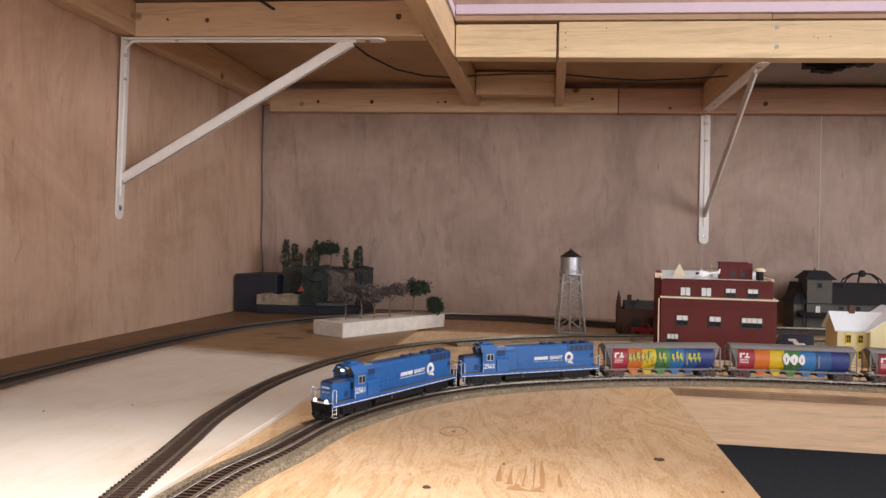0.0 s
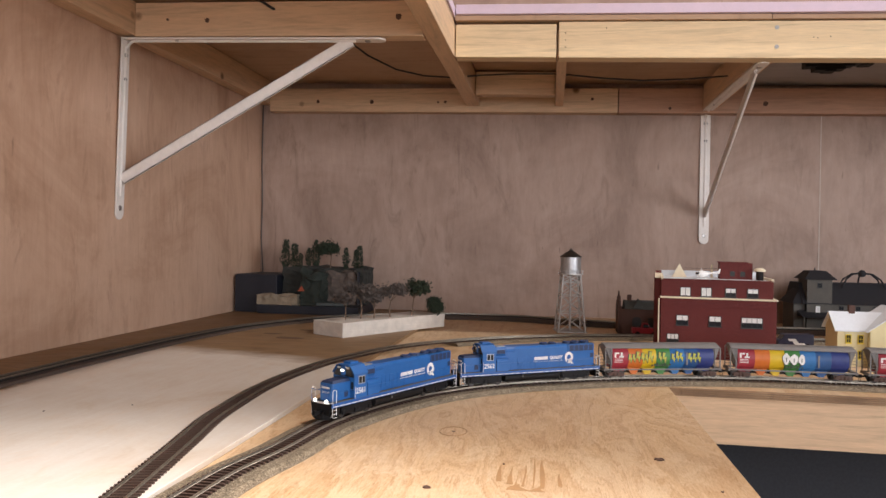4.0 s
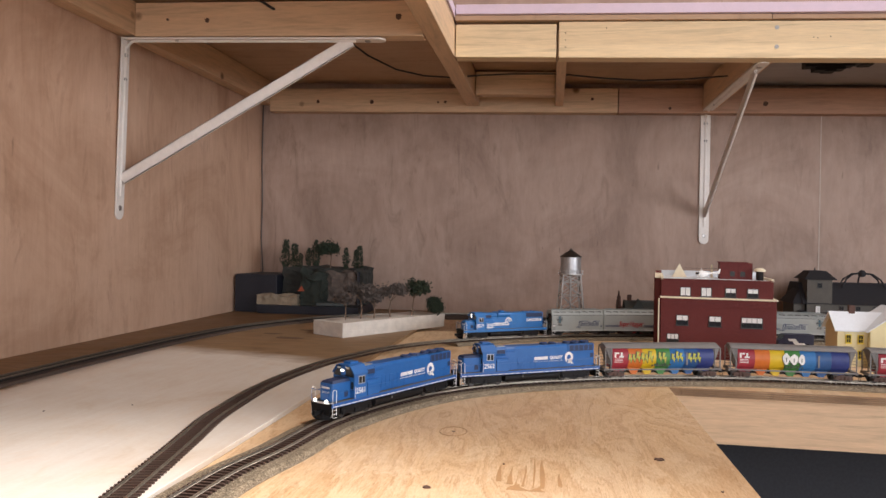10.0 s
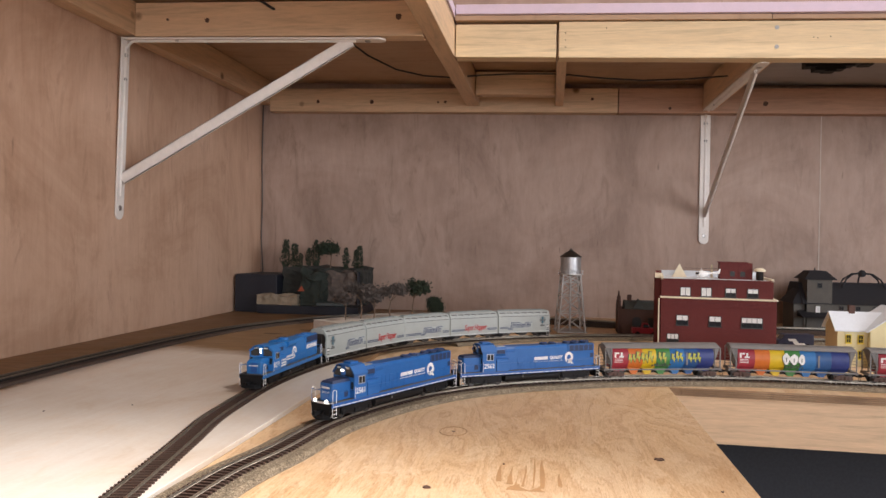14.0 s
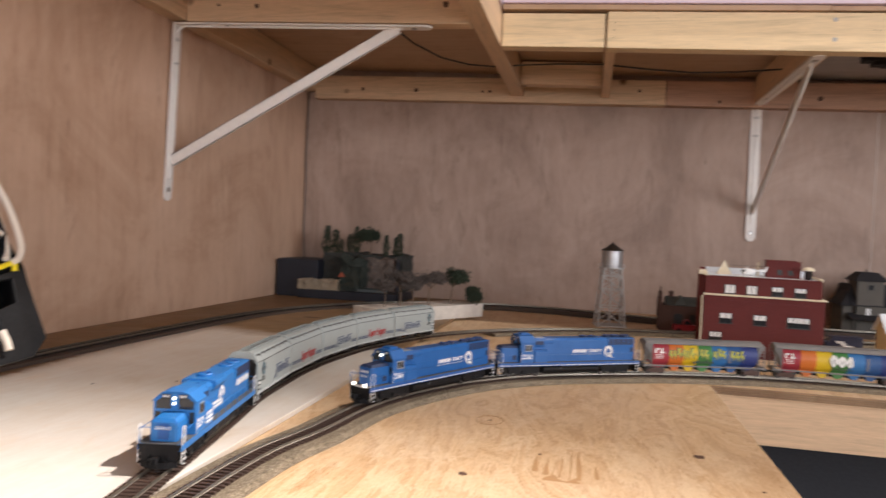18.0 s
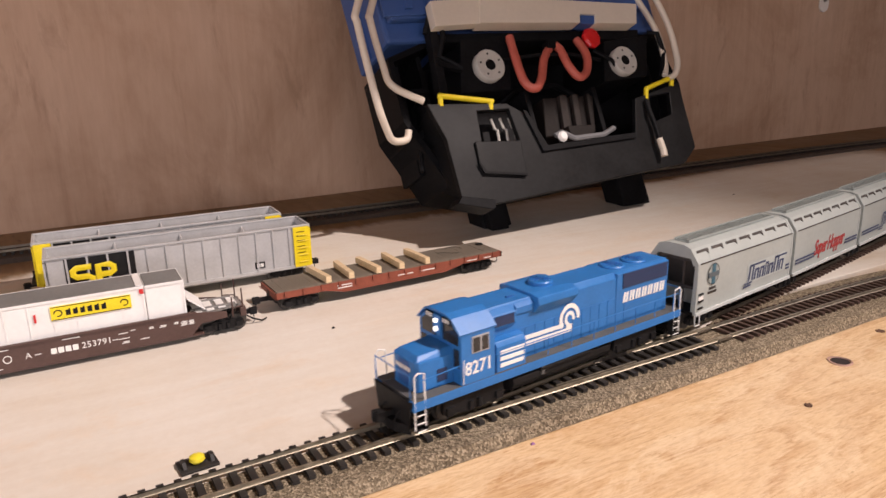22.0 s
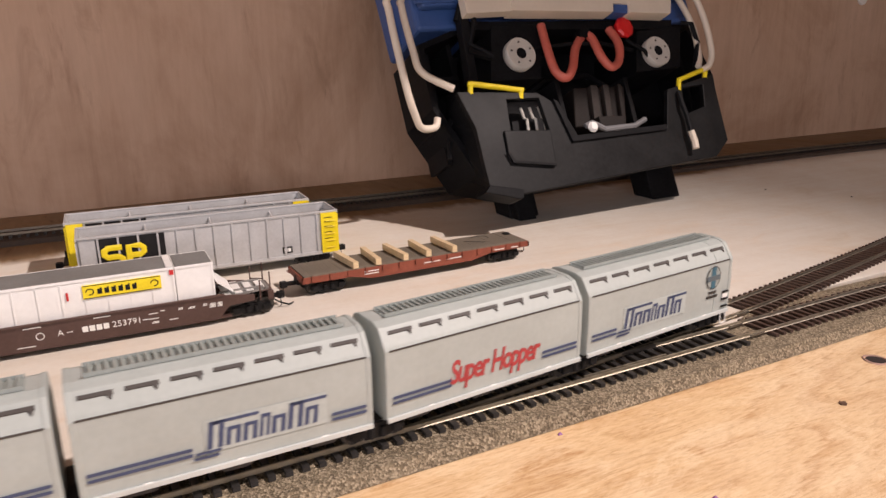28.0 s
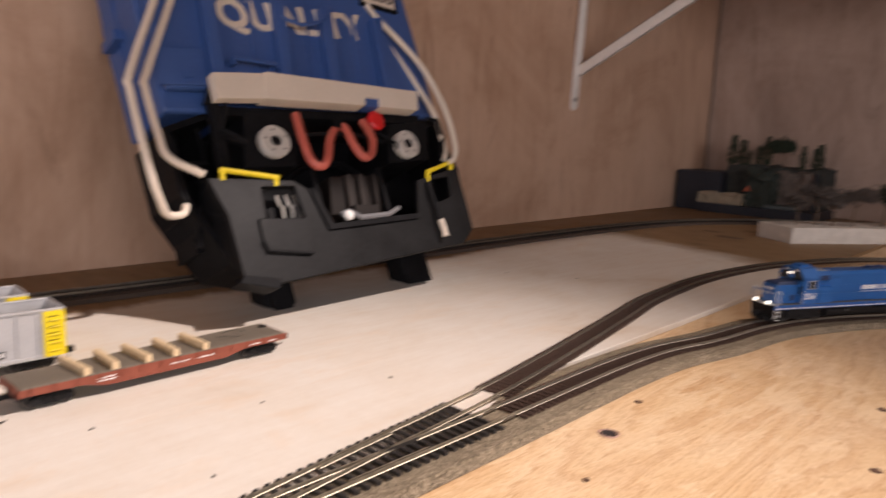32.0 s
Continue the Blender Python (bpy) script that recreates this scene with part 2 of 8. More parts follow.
TIE_BLACK = plain("black_tie_plastic", (0.018, 0.016, 0.015), 0.5, 0, 0.25, 120)
FOAM_WHITE = plain("white_foam", (0.62, 0.57, 0.50), 0.85, 0, 0.14, 60)
FOAM_LILAC = plain("lilac_foam", (0.62, 0.50, 0.58), 0.8, 0, 0.06, 40)
# tone of the unseen room shell, kept low to limit bounced light
PLASTER = plain("room_plaster", (0.25, 0.21, 0.17), 0.9, 0, 0.05, 6)
# outer track's cork coloured dark brown for the shade along the walls
BED_SHADED = plain("shaded_cork_bed", (0.060, 0.040, 0.028), 0.85, 0, 0.3, 200)
UNDER_BENCH_SHADE = plain("under_bench_shade", (0.030, 0.032, 0.038), 0.9, 0, 0.2, 20)
WIRE_BLACK = plain("black_cable", (0.015, 0.014, 0.014), 0.45)


def cork():
    n = Nodes("cork_granules", 0.9, spec=0.2)
    v = n.coords((1, 1, 1))
    cell = n.add("ShaderNodeTexVoronoi", Scale=1000.0)
    n.link(v, cell.inputs["Vector"])
    big = n.noise(v, 50, 4)
    col = n.mix(0.38, n.ramp(cell.outputs["Color"], [(0.2, (0.05, 0.036, 0.022)), (0.5, (0.19, 0.15, 0.10)), (0.85, (0.46, 0.38, 0.27))]), n.ramp(big, [(0.3, (0.14, 0.11, 0.075)), (0.7, (0.28, 0.23, 0.16))]))
    n.bump(cell.outputs["Distance"], 0.6, 0.0012)
    return n.done(col)


CORK = cork()

# ---- mesh tools ----


class Geo:
    """Collects vertices and faces, and gives one mesh."""

    def __init__(self):
        self.v, self.f = [], []

    def put(self, verts, faces):
        k = len(self.v)
        self.v += [tuple(p) for p in verts]
        self.f += [tuple(k + i for i in f) for f in faces]
        return self

    def box(self, x0, x1, y0, y1, z0, z1, m=None):
        p = [(x, y, z) for z in (z0, z1) for y in (y0, y1) for x in (x0, x1)]
        if m is not None:
            p = [tuple(m @ Vector(q)) for q in p]
        return self.put(p, [(0, 2, 3, 1), (4, 5, 7, 6), (0, 1, 5, 4), (2, 6, 7, 3), (0, 4, 6, 2), (1, 3, 7, 5)])

    def prism(self, pts, axis, a, b, m=None):
        """A polygon drawn in the plane across the axis, drawn out from a to b. x: (y, z), y: (x, z), z: (x, y)."""
        place = {"x": lambda p, c: (c, p[0], p[1]), "y": lambda p, c: (p[0], c, p[1]), "z": lambda p, c: (p[0], p[1], c)}[axis]
        n = len(pts)
        q = [place(p, a) for p in pts] + [place(p, b) for p in pts]
        if m is not None:
            q = [tuple(m @ Vector(p)) for p in q]
        return self.put(q, [tuple(range(n))[::-1], tuple(range(n, 2 * n))] + [(i, (i + 1) % n, n + (i + 1) % n, n + i) for i in range(n)])

    def cyl(self, p0, p1, r0, r1=None, n=12):
        p0, p1 = Vector(p0), Vector(p1)
        r1 = r0 if r1 is None else r1
        d = (p1 - p0).normalized()
        a = d.orthogonal().normalized()
        b = d.cross(a)
        ring = [(a * math.cos(2 * math.pi * i / n) + b * math.sin(2 * math.pi * i / n)) for i in range(n)]
        q = [p0 + r * r0 for r in ring] + [p1 + r * r1 for r in ring]
        return self.put(q, [tuple(range(n))[::-1], tuple(range(n, 2 * n))] + [(i, (i + 1) % n, n + (i + 1) % n, n + i) for i in range(n)])

    def tube(self, pts, r, n=6):
        pts = [Vector(p) for p in pts]
        k = len(pts)
        rings, up = [], None
        for i, p in enumerate(pts):
            d = (pts[min(i + 1, k - 1)] - pts[max(i - 1, 0)]).normalized()
            up = d.orthogonal().normalized() if up is None else (up - d * up.dot(d)).normalized()
            s = d.cross(up)
            rings.append([p + (up * math.cos(2 * math.pi * j / n) + s * math.sin(2 * math.pi * j / n)) * r for j in range(n)])
        faces = [(i * n + j, i * n + (j + 1) % n, (i + 1) * n + (j + 1) % n, (i + 1) * n + j) for i in range(k - 1) for j in range(n)]
        faces += [tuple(range(n))[::-1], tuple((k - 1) * n + j for j in range(n))]
        return self.put([q for ring in rings for q in ring], faces)

    def lathe(self, profile, n=20, centre=(0, 0, 0)):
        """Profile of (radius, z) turned round the upright."""
        k = len(profile)
        q = [(centre[0] + r * math.cos(2 * math.pi * j / n), centre[1] + r * math.sin(2 * math.pi * j / n), centre[2] + z) for r, z in profile for j in range(n)]
        faces = [(i * n + j, i * n + (j + 1) % n, (i + 1) * n + (j + 1) % n, (i + 1) * n + j) for i in range(k - 1) for j in range(n)]
        faces += [tuple(range(n))[::-1], tuple((k - 1) * n + j for j in range(n))]
        return self.put(q, faces)

    def mesh(self, name, smooth=False):
        me = bpy.data.meshes.new(name)
        me.from_pydata(self.v, [], self.f)
        me.validate()
        if smooth:
            me.polygons.foreach_set("use_smooth", [True] * len(me.polygons))
        return me


def part(name, geo, material, parent=None, label="", bevel=0.0, smooth=False, m=None):
    """Links a Geo as one mesh object under a thing or under a part."""
    ob = new(name, geo.mesh(name, smooth) if isinstance(geo, Geo) else geo)
    if not ob.data.materials:
        ob.data.materials.append(material)
    ob.parent = parent
    if m is not None:
        ob.matrix_basis = m
    if bevel:
        b = ob.modifiers.new("edge", "BEVEL")
        b.width, b.segments, b.limit_method = bevel, 2, "ANGLE"
    if smooth and not bevel:
        ob.data.set_sharp_from_angle(angle=radians(40))
    return tagged(ob, label)


def thing(name, label, category, m=None, group="", kind=""):
    ob = new(name)
    ob.empty_display_size = 0.02
    if m is not None:
        ob.matrix_basis = m
    return tagged(ob, label, category, group, kind)


def struct(name, geo, material, label, category, bevel=0.0, smooth=False):
    return tagged(part(name, geo, material, None, label, bevel, smooth), "", category, "", "structure")


def lettering(text, size, material, parent, m, depth=0.0001, name="lettering", shear=0.0, spacing=1.0, label="", bold=0.0):
    """Painted letters as a thin raised mesh; the text starts at the pose m, runs along its x and stands along its y."""
    cu = bpy.data.curves.new("text", "FONT")
    cu.body, cu.size, cu.extrude, cu.shear, cu.space_character = text, size, depth, shear, spacing
    cu.align_x, cu.align_y, cu.resolution_u, cu.offset = "CENTER", "CENTER", 3, bold
    tmp = new("tmp_text", cu)
    me = bpy.data.meshes.new_from_object(tmp)
    bpy.data.objects.remove(tmp)
    bpy.data.curves.remove(cu)
    # one part for each letter: split the mesh into its connected pieces
    group = list(range(len(me.vertices)))

    def root_of(i):
        while group[i] != i:
            group[i] = group[group[i]]
            i = group[i]
        return i

    for e in me.edges:
        group[root_of(e.vertices[0])] = root_of(e.vertices[1])
    pieces = {}
    for p in me.polygons:
        pieces.setdefault(root_of(p.vertices[0]), []).append(tuple(p.vertices))
    verts = [tuple(v.co) for v in me.vertices]
    bpy.data.meshes.remove(me)
    for faces in pieces.values():
        used = sorted({i for f in faces for i in f})
        at = {i: k for k, i in enumerate(used)}
        part(name, Geo().put([verts[i] for i in used], [tuple(at[i] for i in f) for f in faces]), material, parent, label, m=m)


# ---- lines of the tracks ----
MAIN = [(.626, -.30), (.624, .10), (.623, .40), (.6225, .60), (.6225, .70), (.6225, .80), (.6225, .90), (.6215, 1.00), (.6215, 1.06), (.6265, 1.135), (.643, 1.21), (.659, 1.3155), (.701, 1.422), (.762, 1.514), (.838, 1.581), (.919, 1.6255), (1.004, 1.664), (1.093, 1.69), (1.18, 1.706), (1.266, 1.712), (1.40, 1.708), (1.7, 1.70), (2.6, 1.69)]
SIDE = [(.626, -.30), (.624, .10), (.623, .40), (.6225, .60), (.6215, .66), (.6145, .735), (.606, .81), (.599, .88), (.590, .95), (.575, 1.04), (.554, 1.155), (.5395, 1.23), (.524, 1.31), (.513, 1.43), (.511, 1.48), (.513, 1.55), (.524, 1.646), (.544, 1.731), (.608, 1.892), (.703, 2.008), (.815, 2.094), (.937, 2.157), (1.03, 2.19), (1.15, 2.215), (1.35, 2.235), (1.6, 2.24), (2.6, 2.22)]
OUTER = [(.115, -.6), (.115, .2), (.117, .5), (.128, .65), (.143, .87), (.148, 1.2), (.150, 1.447), (.152, 1.60), (.157, 1.75), (.165, 1.88), (.190, 2.05), (.248, 2.21), (.348, 2.36), (.48, 2.47), (.63, 2.52), (.79, 2.52), (.943, 2.47), (1.10, 2.43), (1.35, 2.42), (1.7, 2.42), (2.6, 2.42)]


def smooth_line(pts, step=0.004):
    p = np.array(pts, float)
    q = np.vstack([2 * p[0] - p[1], p, 2 * p[-1] - p[-2]])
    out = []
    for i in range(len(p) - 1):
        a, b, c, d = q[i : i + 4]
        n = max(2, int(np.linalg.norm(c - b) / step))
        for k in range(n):
            t = k / n
            out.append(0.5 * (2 * b + (c - a) * t + (2 * a - 5 * b + 4 * c - d) * t * t + (3 * b - a - 3 * c + d) * t**3))
    out = np.array(out + [p[-1]])
    for _ in range(12):
        out[1:-1] = 0.25 * out[:-2] + 0.5 * out[1:-1] + 0.25 * out[2:]
    return out, np.r_[0, np.cumsum(np.linalg.norm(np.diff(out, axis=0), axis=1))]


class Line:
    def __init__(self, pts):
        self.p, self.s = smooth_line(pts)

    def at(self, s):
        return Vector((float(np.interp(s, self.s, self.p[:, 0])), float(np.interp(s, self.s, self.p[:, 1]))))

    def way(self, s):
        return (self.at(s + 0.004) - self.at(s - 0.004)).normalized()

    def side(self, s, off, z):
        """The place off metres to the left of the line."""
        p, d = self.at(s), self.way(s)
        return (p.x - d.y * off, p.y + d.x * off, z)

    def near(self, x, y):
        return float(self.s[np.argmin(np.hypot(self.p[:, 0] - x, self.p[:, 1] - y))])


main_line, side_line, outer_line = Line(MAIN), Line(SIDE), Line(OUTER)
BOARD = 0.0065  # the whitewashed board and the cork lie this high over the plywood
GAUGE = 0.0165


def ribbon(line, s0, s1, profile, step=0.006):
    """A profile of (offset to the left, z) drawn along a line."""
    k, g = max(2, int((s1 - s0) / step)), Geo()
    n, q = len(profile), []
    for i in range(k + 1):
        s = s0 + (s1 - s0) * i / k
        q += [line.side(s, o, z) for o, z in profile]
    faces = [(i * n + j, (i + 1) * n + j, (i + 1) * n + (j + 1) % n, i * n + (j + 1) % n) for i in range(k) for j in range(n)]
    return g.put(q, faces + [tuple(range(n)), tuple(k * n + j for j in range(n))[::-1]])


def rail_profile(off, z):
    return [(off - .0007, z), (off - .0007, z + .0002), (off - .0003, z + .0005), (off - .0003, z + .0017), (off - .0005, z + .0019), (off - .0005, z + .0024), (off + .0005, z + .0024), (off + .0005, z + .0019), (off + .0003, z + .0017), (off + .0003, z + .0005), (off + .0007, z + .0002), (off + .0007, z)]
# ---- the room and the bench ----
FLOOR_Z, CEIL_Z = -1.15, 2.35
struct("floor", Geo().box(-0.2, 4.4, -2.2, 2.9, FLOOR_Z - 0.1, FLOOR_Z), PLASTER, "unseen plain floor under the bench", "floor")
struct("ceiling", Geo().box(-0.2, 4.4, -2.2, 2.9, CEIL_Z, CEIL_Z + 0.1), PLASTER, "unseen plain ceiling over the room", "ceiling")
struct("wall_west", Geo().box(-0.10, 0.0, -2.2, 2.67, FLOOR_Z, CEIL_Z), WALL_PLY, "long wall of pinkish-brown plywood sheets", "wall")
struct("wall_north", Geo().box(-0.10, 4.4, 2.67, 2.77, FLOOR_Z, CEIL_Z), END_PLY, "end wall of pinkish-brown plywood with cloudy stains", "wall")
# unseen walls; their openings are added for the fill lamps
struct("wall_south", Geo().box(-0.10, 0.48, -2.3, -2.2, FLOOR_Z, CEIL_Z).box(2.92, 4.4, -2.3, -2.2, FLOOR_Z, CEIL_Z).box(0.48, 2.92, -2.3, -2.2, FLOOR_Z, 0.03).box(0.48, 2.92, -2.3, -2.2, 1.07, CEIL_Z), PLASTER, "unseen plain wall with an opening made for the south fill light", "wall")
struct("wall_east", Geo().box(4.3, 4.4, -2.2, -1.92, FLOOR_Z, CEIL_Z).box(4.3, 4.4, 0.72, 2.67, FLOOR_Z, CEIL_Z).box(4.3, 4.4, -1.92, 0.72, FLOOR_Z, 0.28).box(4.3, 4.4, -1.92, 0.72, 1.42, CEIL_Z), PLASTER, "unseen plain wall with an opening made for the east fill light", "wall")

# bench top: a plywood sheet with a sawn front edge, and a strip that carries on past it
EDGE_X = 1.079
struct("bench_top", Geo().prism([(0.0, -1.2), (EDGE_X, -1.2), (EDGE_X, 1.655), (3.2, 1.60), (3.2, 2.668), (0.0, 2.668)], "z", -0.012, 0.0), BENCH_PLY, "bare fir plywood bench top with bold orange grain", "table top")
struct("bench_board", Geo().prism([(0.002, -1.2), (0.6145, -1.2), (0.6145, 0.90), (0.590, 0.955), (0.590, 2.668), (0.002, 2.668)], "z", 0.0002, BOARD), WHITE_BOARD, "thin board rubbed with white paint, worn to wood, deck shade coloured brown", "table top", 0.0006)
rail = struct("bench_front_rail", Geo().prism([(1.085, 1.66), (3.2, 1.61), (3.2, 1.65), (1.085, 1.70)], "z", -0.083, -0.0125), PINE_X, "pine rail under the edge of the bench", "beam", 0.001)
struct("bench_side_rail", Geo().box(1.03, 1.068, -1.2, 1.64, -0.10, -0.0125), PINE_Y, "pine rail under the bench edge", "beam", 0.001)
# near-black sheet added in place of the shade below the bench
struct("under_bench_sheet", Geo().box(1.06, 3.2, 2.0, 2.02, FLOOR_Z, -0.02), UNDER_BENCH_SHADE, "dark sheet standing in for the shade under the bench", "panel")
edge = Geo()
for k in range(4):
    edge.prism([(1.081, 1.651 - .0006 * k), (3.2, 1.596 - .0006 * k), (3.2, 1.600), (1.081, 1.655)], "z", -0.0115 + .003 * k, -0.0093 + .003 * k)
struct("bench_ply_edge", edge, PLY_EDGE, "layered raw edge of the plywood bench", "trim")

# upper deck: an L of pine framing with a plywood and lilac foam top; its slight fall to the east is set to fit the
# camera's view
SLOPE = -0.026


def tilt(geo, slope=SLOPE):
    geo.v = [(x, y, z + slope * x) for x, y, z in geo.v]
    return geo


B0, B1 = 0.634, 0.704  # underside and top of the joists at the long wall


def board(name, x0, x1, y0, y1, z0=B0, z1=B1, mat=PINE_X, label="pine joist under the upper deck", cat="beam", slope=SLOPE):
    return struct(name, tilt(Geo().box(x0, x1, y0, y1, z0, z1), slope), mat, label, cat, 0.0015)


board("deck_ledger_west", 0.001, 0.039, -0.21, 2.66, mat=PINE_Y, label="pine ledger along the long wall under the deck")
board("deck_ledger_north", 0.040, 1.085, 2.632, 2.669, B0 - .024, B1 - .024, PINE_X, "pine ledger along the end wall with dark knots", slope=-.0165)
board("deck_ledger_north", 1.087, 3.2, 2.632, 2.669, B0 - .024, B1 - .024, PINE_RED, "darker reddish pine ledger along the end wall", slope=-.0165)
board("deck_joist", 0.040, 0.648, 1.915, 1.952, B0 - .003, B1 - .003, PINE_X, "pine joist resting on a white bracket, with dark knots")
board("deck_edge_west", 0.650, 0.688, -0.21, 2.630, B0, B1, PINE_Y, "pine edge beam of the upper deck")
board("deck_fascia_short", 0.690, 0.906, 2.080, 2.118, B0 - .001, B1, PINE_PALE, "short pale pine fascia block of the deck")
board("deck_fascia_long", 0.911, 3.2, 2.078, 2.116, B0 - .002, B1 + .004, PINE_PALE, "long pale pine fascia board with screws and nail holes")
board("deck_joist", 0.690, 0.906, 2.50, 2.538, B0 + .008, B1, PINE_X, "pine packing between two joists")
board("deck_joist", 0.908, 0.930, 2.120, 2.630, B0 + .002, B1, PINE_Y)
board("deck_joist", 1.318, 1.356, 2.120, 2.630, B0 + .002, B1, PINE_Y)
board("deck_joist", 2.3, 2.338, 2.120, 2.630, B0, B1, PINE_Y)
struct("deck_panel_west", tilt(Geo().box(0.001, 0.686, -0.21, 2.668, B1 + .001, B1 + .011)), UNDER_PLY, "plywood panel of the upper deck, brown underneath", "deck panel")
struct("deck_panel_north", tilt(Geo().box(0.690, 1.336, 2.070, 2.668, B1 + .0055, B1 + .0155)), UNDER_PLY, "plywood panel of the upper deck, brown underneath", "deck panel")
struct("deck_panel_east", tilt(Geo().box(1.338, 3.2, 2.118, 2.668, B1 + .0055, B1 + .0155)), UNDER_GREY, "greyer plywood panel of the upper deck", "deck panel")
struct("deck_panel_edge", tilt(Geo().box(1.338, 3.2, 2.072, 2.1175, B1 + .0062, B1 + .0152)), UNDER_PLY, "brown plywood edge strip above the fascia", "trim")
struct("deck_foam", tilt(Geo().box(0.692, 3.2, 2.062, 2.668, B1 + .0165, B1 + .037)), FOAM_LILAC, "lilac foam sheet on the upper deck", "foam sheet", 0.001)
struct("deck_foam_west", tilt(Geo().box(0.001, 0.690, -0.21, 2.668, B1 + .0125, B1 + .033)), FOAM_LILAC, "lilac foam sheet on the upper deck", "foam sheet", 0.001)


def bracket(m, label):
    """Shelf bracket: upright strap, arm and diagonal stay, rounded ends. Local x runs out from the wall, z up, the inner corner at the top."""
    root = thing("shelf_bracket", label, "bracket", m, "shelf brackets")
    w = 0.0135
    up = [(-w, -.366)] + [(-w * math.cos(a), -.366 - w * math.sin(a)) for a in np.linspace(0.3, math.pi - 0.3, 7)] + [(w, -.366), (w, 0), (-w, 0)]
    part("upright", Geo().prism(up, "x", 0.0005, 0.0045), BRACKET_WHITE, root, bevel=0.0008)
    arm = [(0.0, -w), (.548, -w)] + [(.548 + w * math.sin(a), -w * math.cos(a)) for a in np.linspace(0.3, math.pi - 0.3, 7)] + [(.548, w), (0.0, w)]
    part("arm", Geo().prism(arm, "z", -0.0045, -0.0005), BRACKET_WHITE, root, bevel=0.0008)
    bead = Geo().tube([(0.003, 0, -.33), (0.003, 0, -.02), (0.02, 0, -0.004), (.50, 0, -0.004)], 0.004, 8)
    part("rib", bead, BRACKET_WHITE, root, smooth=True)
    d = Vector((0.487, 0, 0.295)).normalized()
    n = Vector((-d.z, 0, d.x))
    g = Geo()
    a, b = Vector((0.006, 0, -0.294)), Vector((0.492, 0, -0.004))
    for s0, s1, t0, t1 in ((-.0014, .0014, -.0118, .0118), (-.0014, .0045, .0095, .0118), (-.0014, .0045, -.0118, -.0095)):
        q = [p + Vector((0, s, 0)) + n * t for p in (a, b) for s in (s0, s1) for t in (t0, t1)]
        g.put(q, [(0, 1, 3, 2), (4, 6, 7, 5), (0, 4, 5, 1), (2, 3, 7, 6), (0, 2, 6, 4), (1, 5, 7, 3)])
    part("stay", g, BRACKET_WHITE, root, bevel=0.0006)
    for z in (-.035, -.085, -.355):
        part("screw", Geo().cyl((0.004, 0, z), (0.0062, 0, z), .0062 if z != -.085 else .003, .0045, 14), STEEL if z != -.085 else DARK_STEEL, root)
    for x in (0.12, .525):
        part("screw", Geo().cyl((x, 0, -0.0045), (x, 0, -0.0068), .0062, .0045, 14), STEEL, root)
    return root


bracket(pose(0.0105, 1.925, 0.629, 0, 1.6, 0), "white enamelled steel shelf bracket on the long wall")
bracket(pose(1.333, 2.669, 0.600, 0, 0, -90), "white enamelled steel shelf bracket on the end wall")
# ---- tracks ----


def lay(line, name, label, s0, s1, z, tie_mat, rail_mat, spacing, near_y, cork_off=None, skip=(), bed_mat=None):
    """One track: two rails, its ties (single ones where the camera is near, the rest in one mesh) and its cork bed."""
    root = thing(name, label, "railway track", kind="structure")
    for off in (GAUGE / 2, -GAUGE / 2):
        part("rail", ribbon(line, s0, s1, rail_profile(off, z + .0020), .008), rail_mat, root)
    if cork_off:
        a, b = cork_off
        bed = ribbon(line, a, b, [(-.0300, .0004), (-.0265, z - .0001), (.0265, z - .0001), (.0300, .0004)], .008)
        part("cork_bed", bed, bed_mat or CORK, root, "cork roadbed coloured dark for the deck's shade" if bed_mat else "grey-brown granular cork roadbed")
    one = Geo().box(-.0013, .0013, -.0148, .0148, 0, .0021).mesh("tie")
    one.materials.append(tie_mat)
    rest, s, count = Geo(), s0, 0
    while s < s1:
        p, d = line.at(s), line.way(s)
        if not any(a < s < b for a, b in skip):
            m = pose(p.x, p.y, z, 0, 0, math.degrees(math.atan2(d.y, d.x)) + random.uniform(-1, 1))
            if p.y < near_y and count < 290 and p.x < 1.3:
                ob = new("tie", one)
                ob.parent, ob.matrix_basis, count = root, m, count + 1
            else:
                rest.box(-.0013, .0013, -.0148, .0148, 0, .0021, m)
        s += spacing
    if rest.v:
        tagged(part("far_ties", rest, tie_mat, root), kind="stuff")
    return root


TURN_B = main_line.near(.6225, .893)
S_BROWN = main_line.near(.6225, .915)
S_SIDE = side_line.near(.591, .938)
main_track = lay(main_line, "main_track", "brown-tied track on cork, curving over the bench", S_BROWN, main_line.s[-1], BOARD, TIE_BROWN, RAIL_MID, .0070, 1.70, (main_line.near(.624, .1), main_line.s[-1]))
side_track = lay(side_line, "side_track", "brown-tied track laid straight on the white board", S_SIDE, side_line.s[-1], BOARD, TIE_BROWN, RAIL_OLD, .0070, 1.85, (side_line.near(.70, 2.0), side_line.s[-1]))
outer_track = lay(outer_line, "outer_track", "dark track on cork along the plywood walls", 0.0, outer_line.s[-1], BOARD + .005, TIE_BLACK, RAIL_OLD, .0074, 1.2, (0.0, outer_line.s[-1]), bed_mat=BED_SHADED)

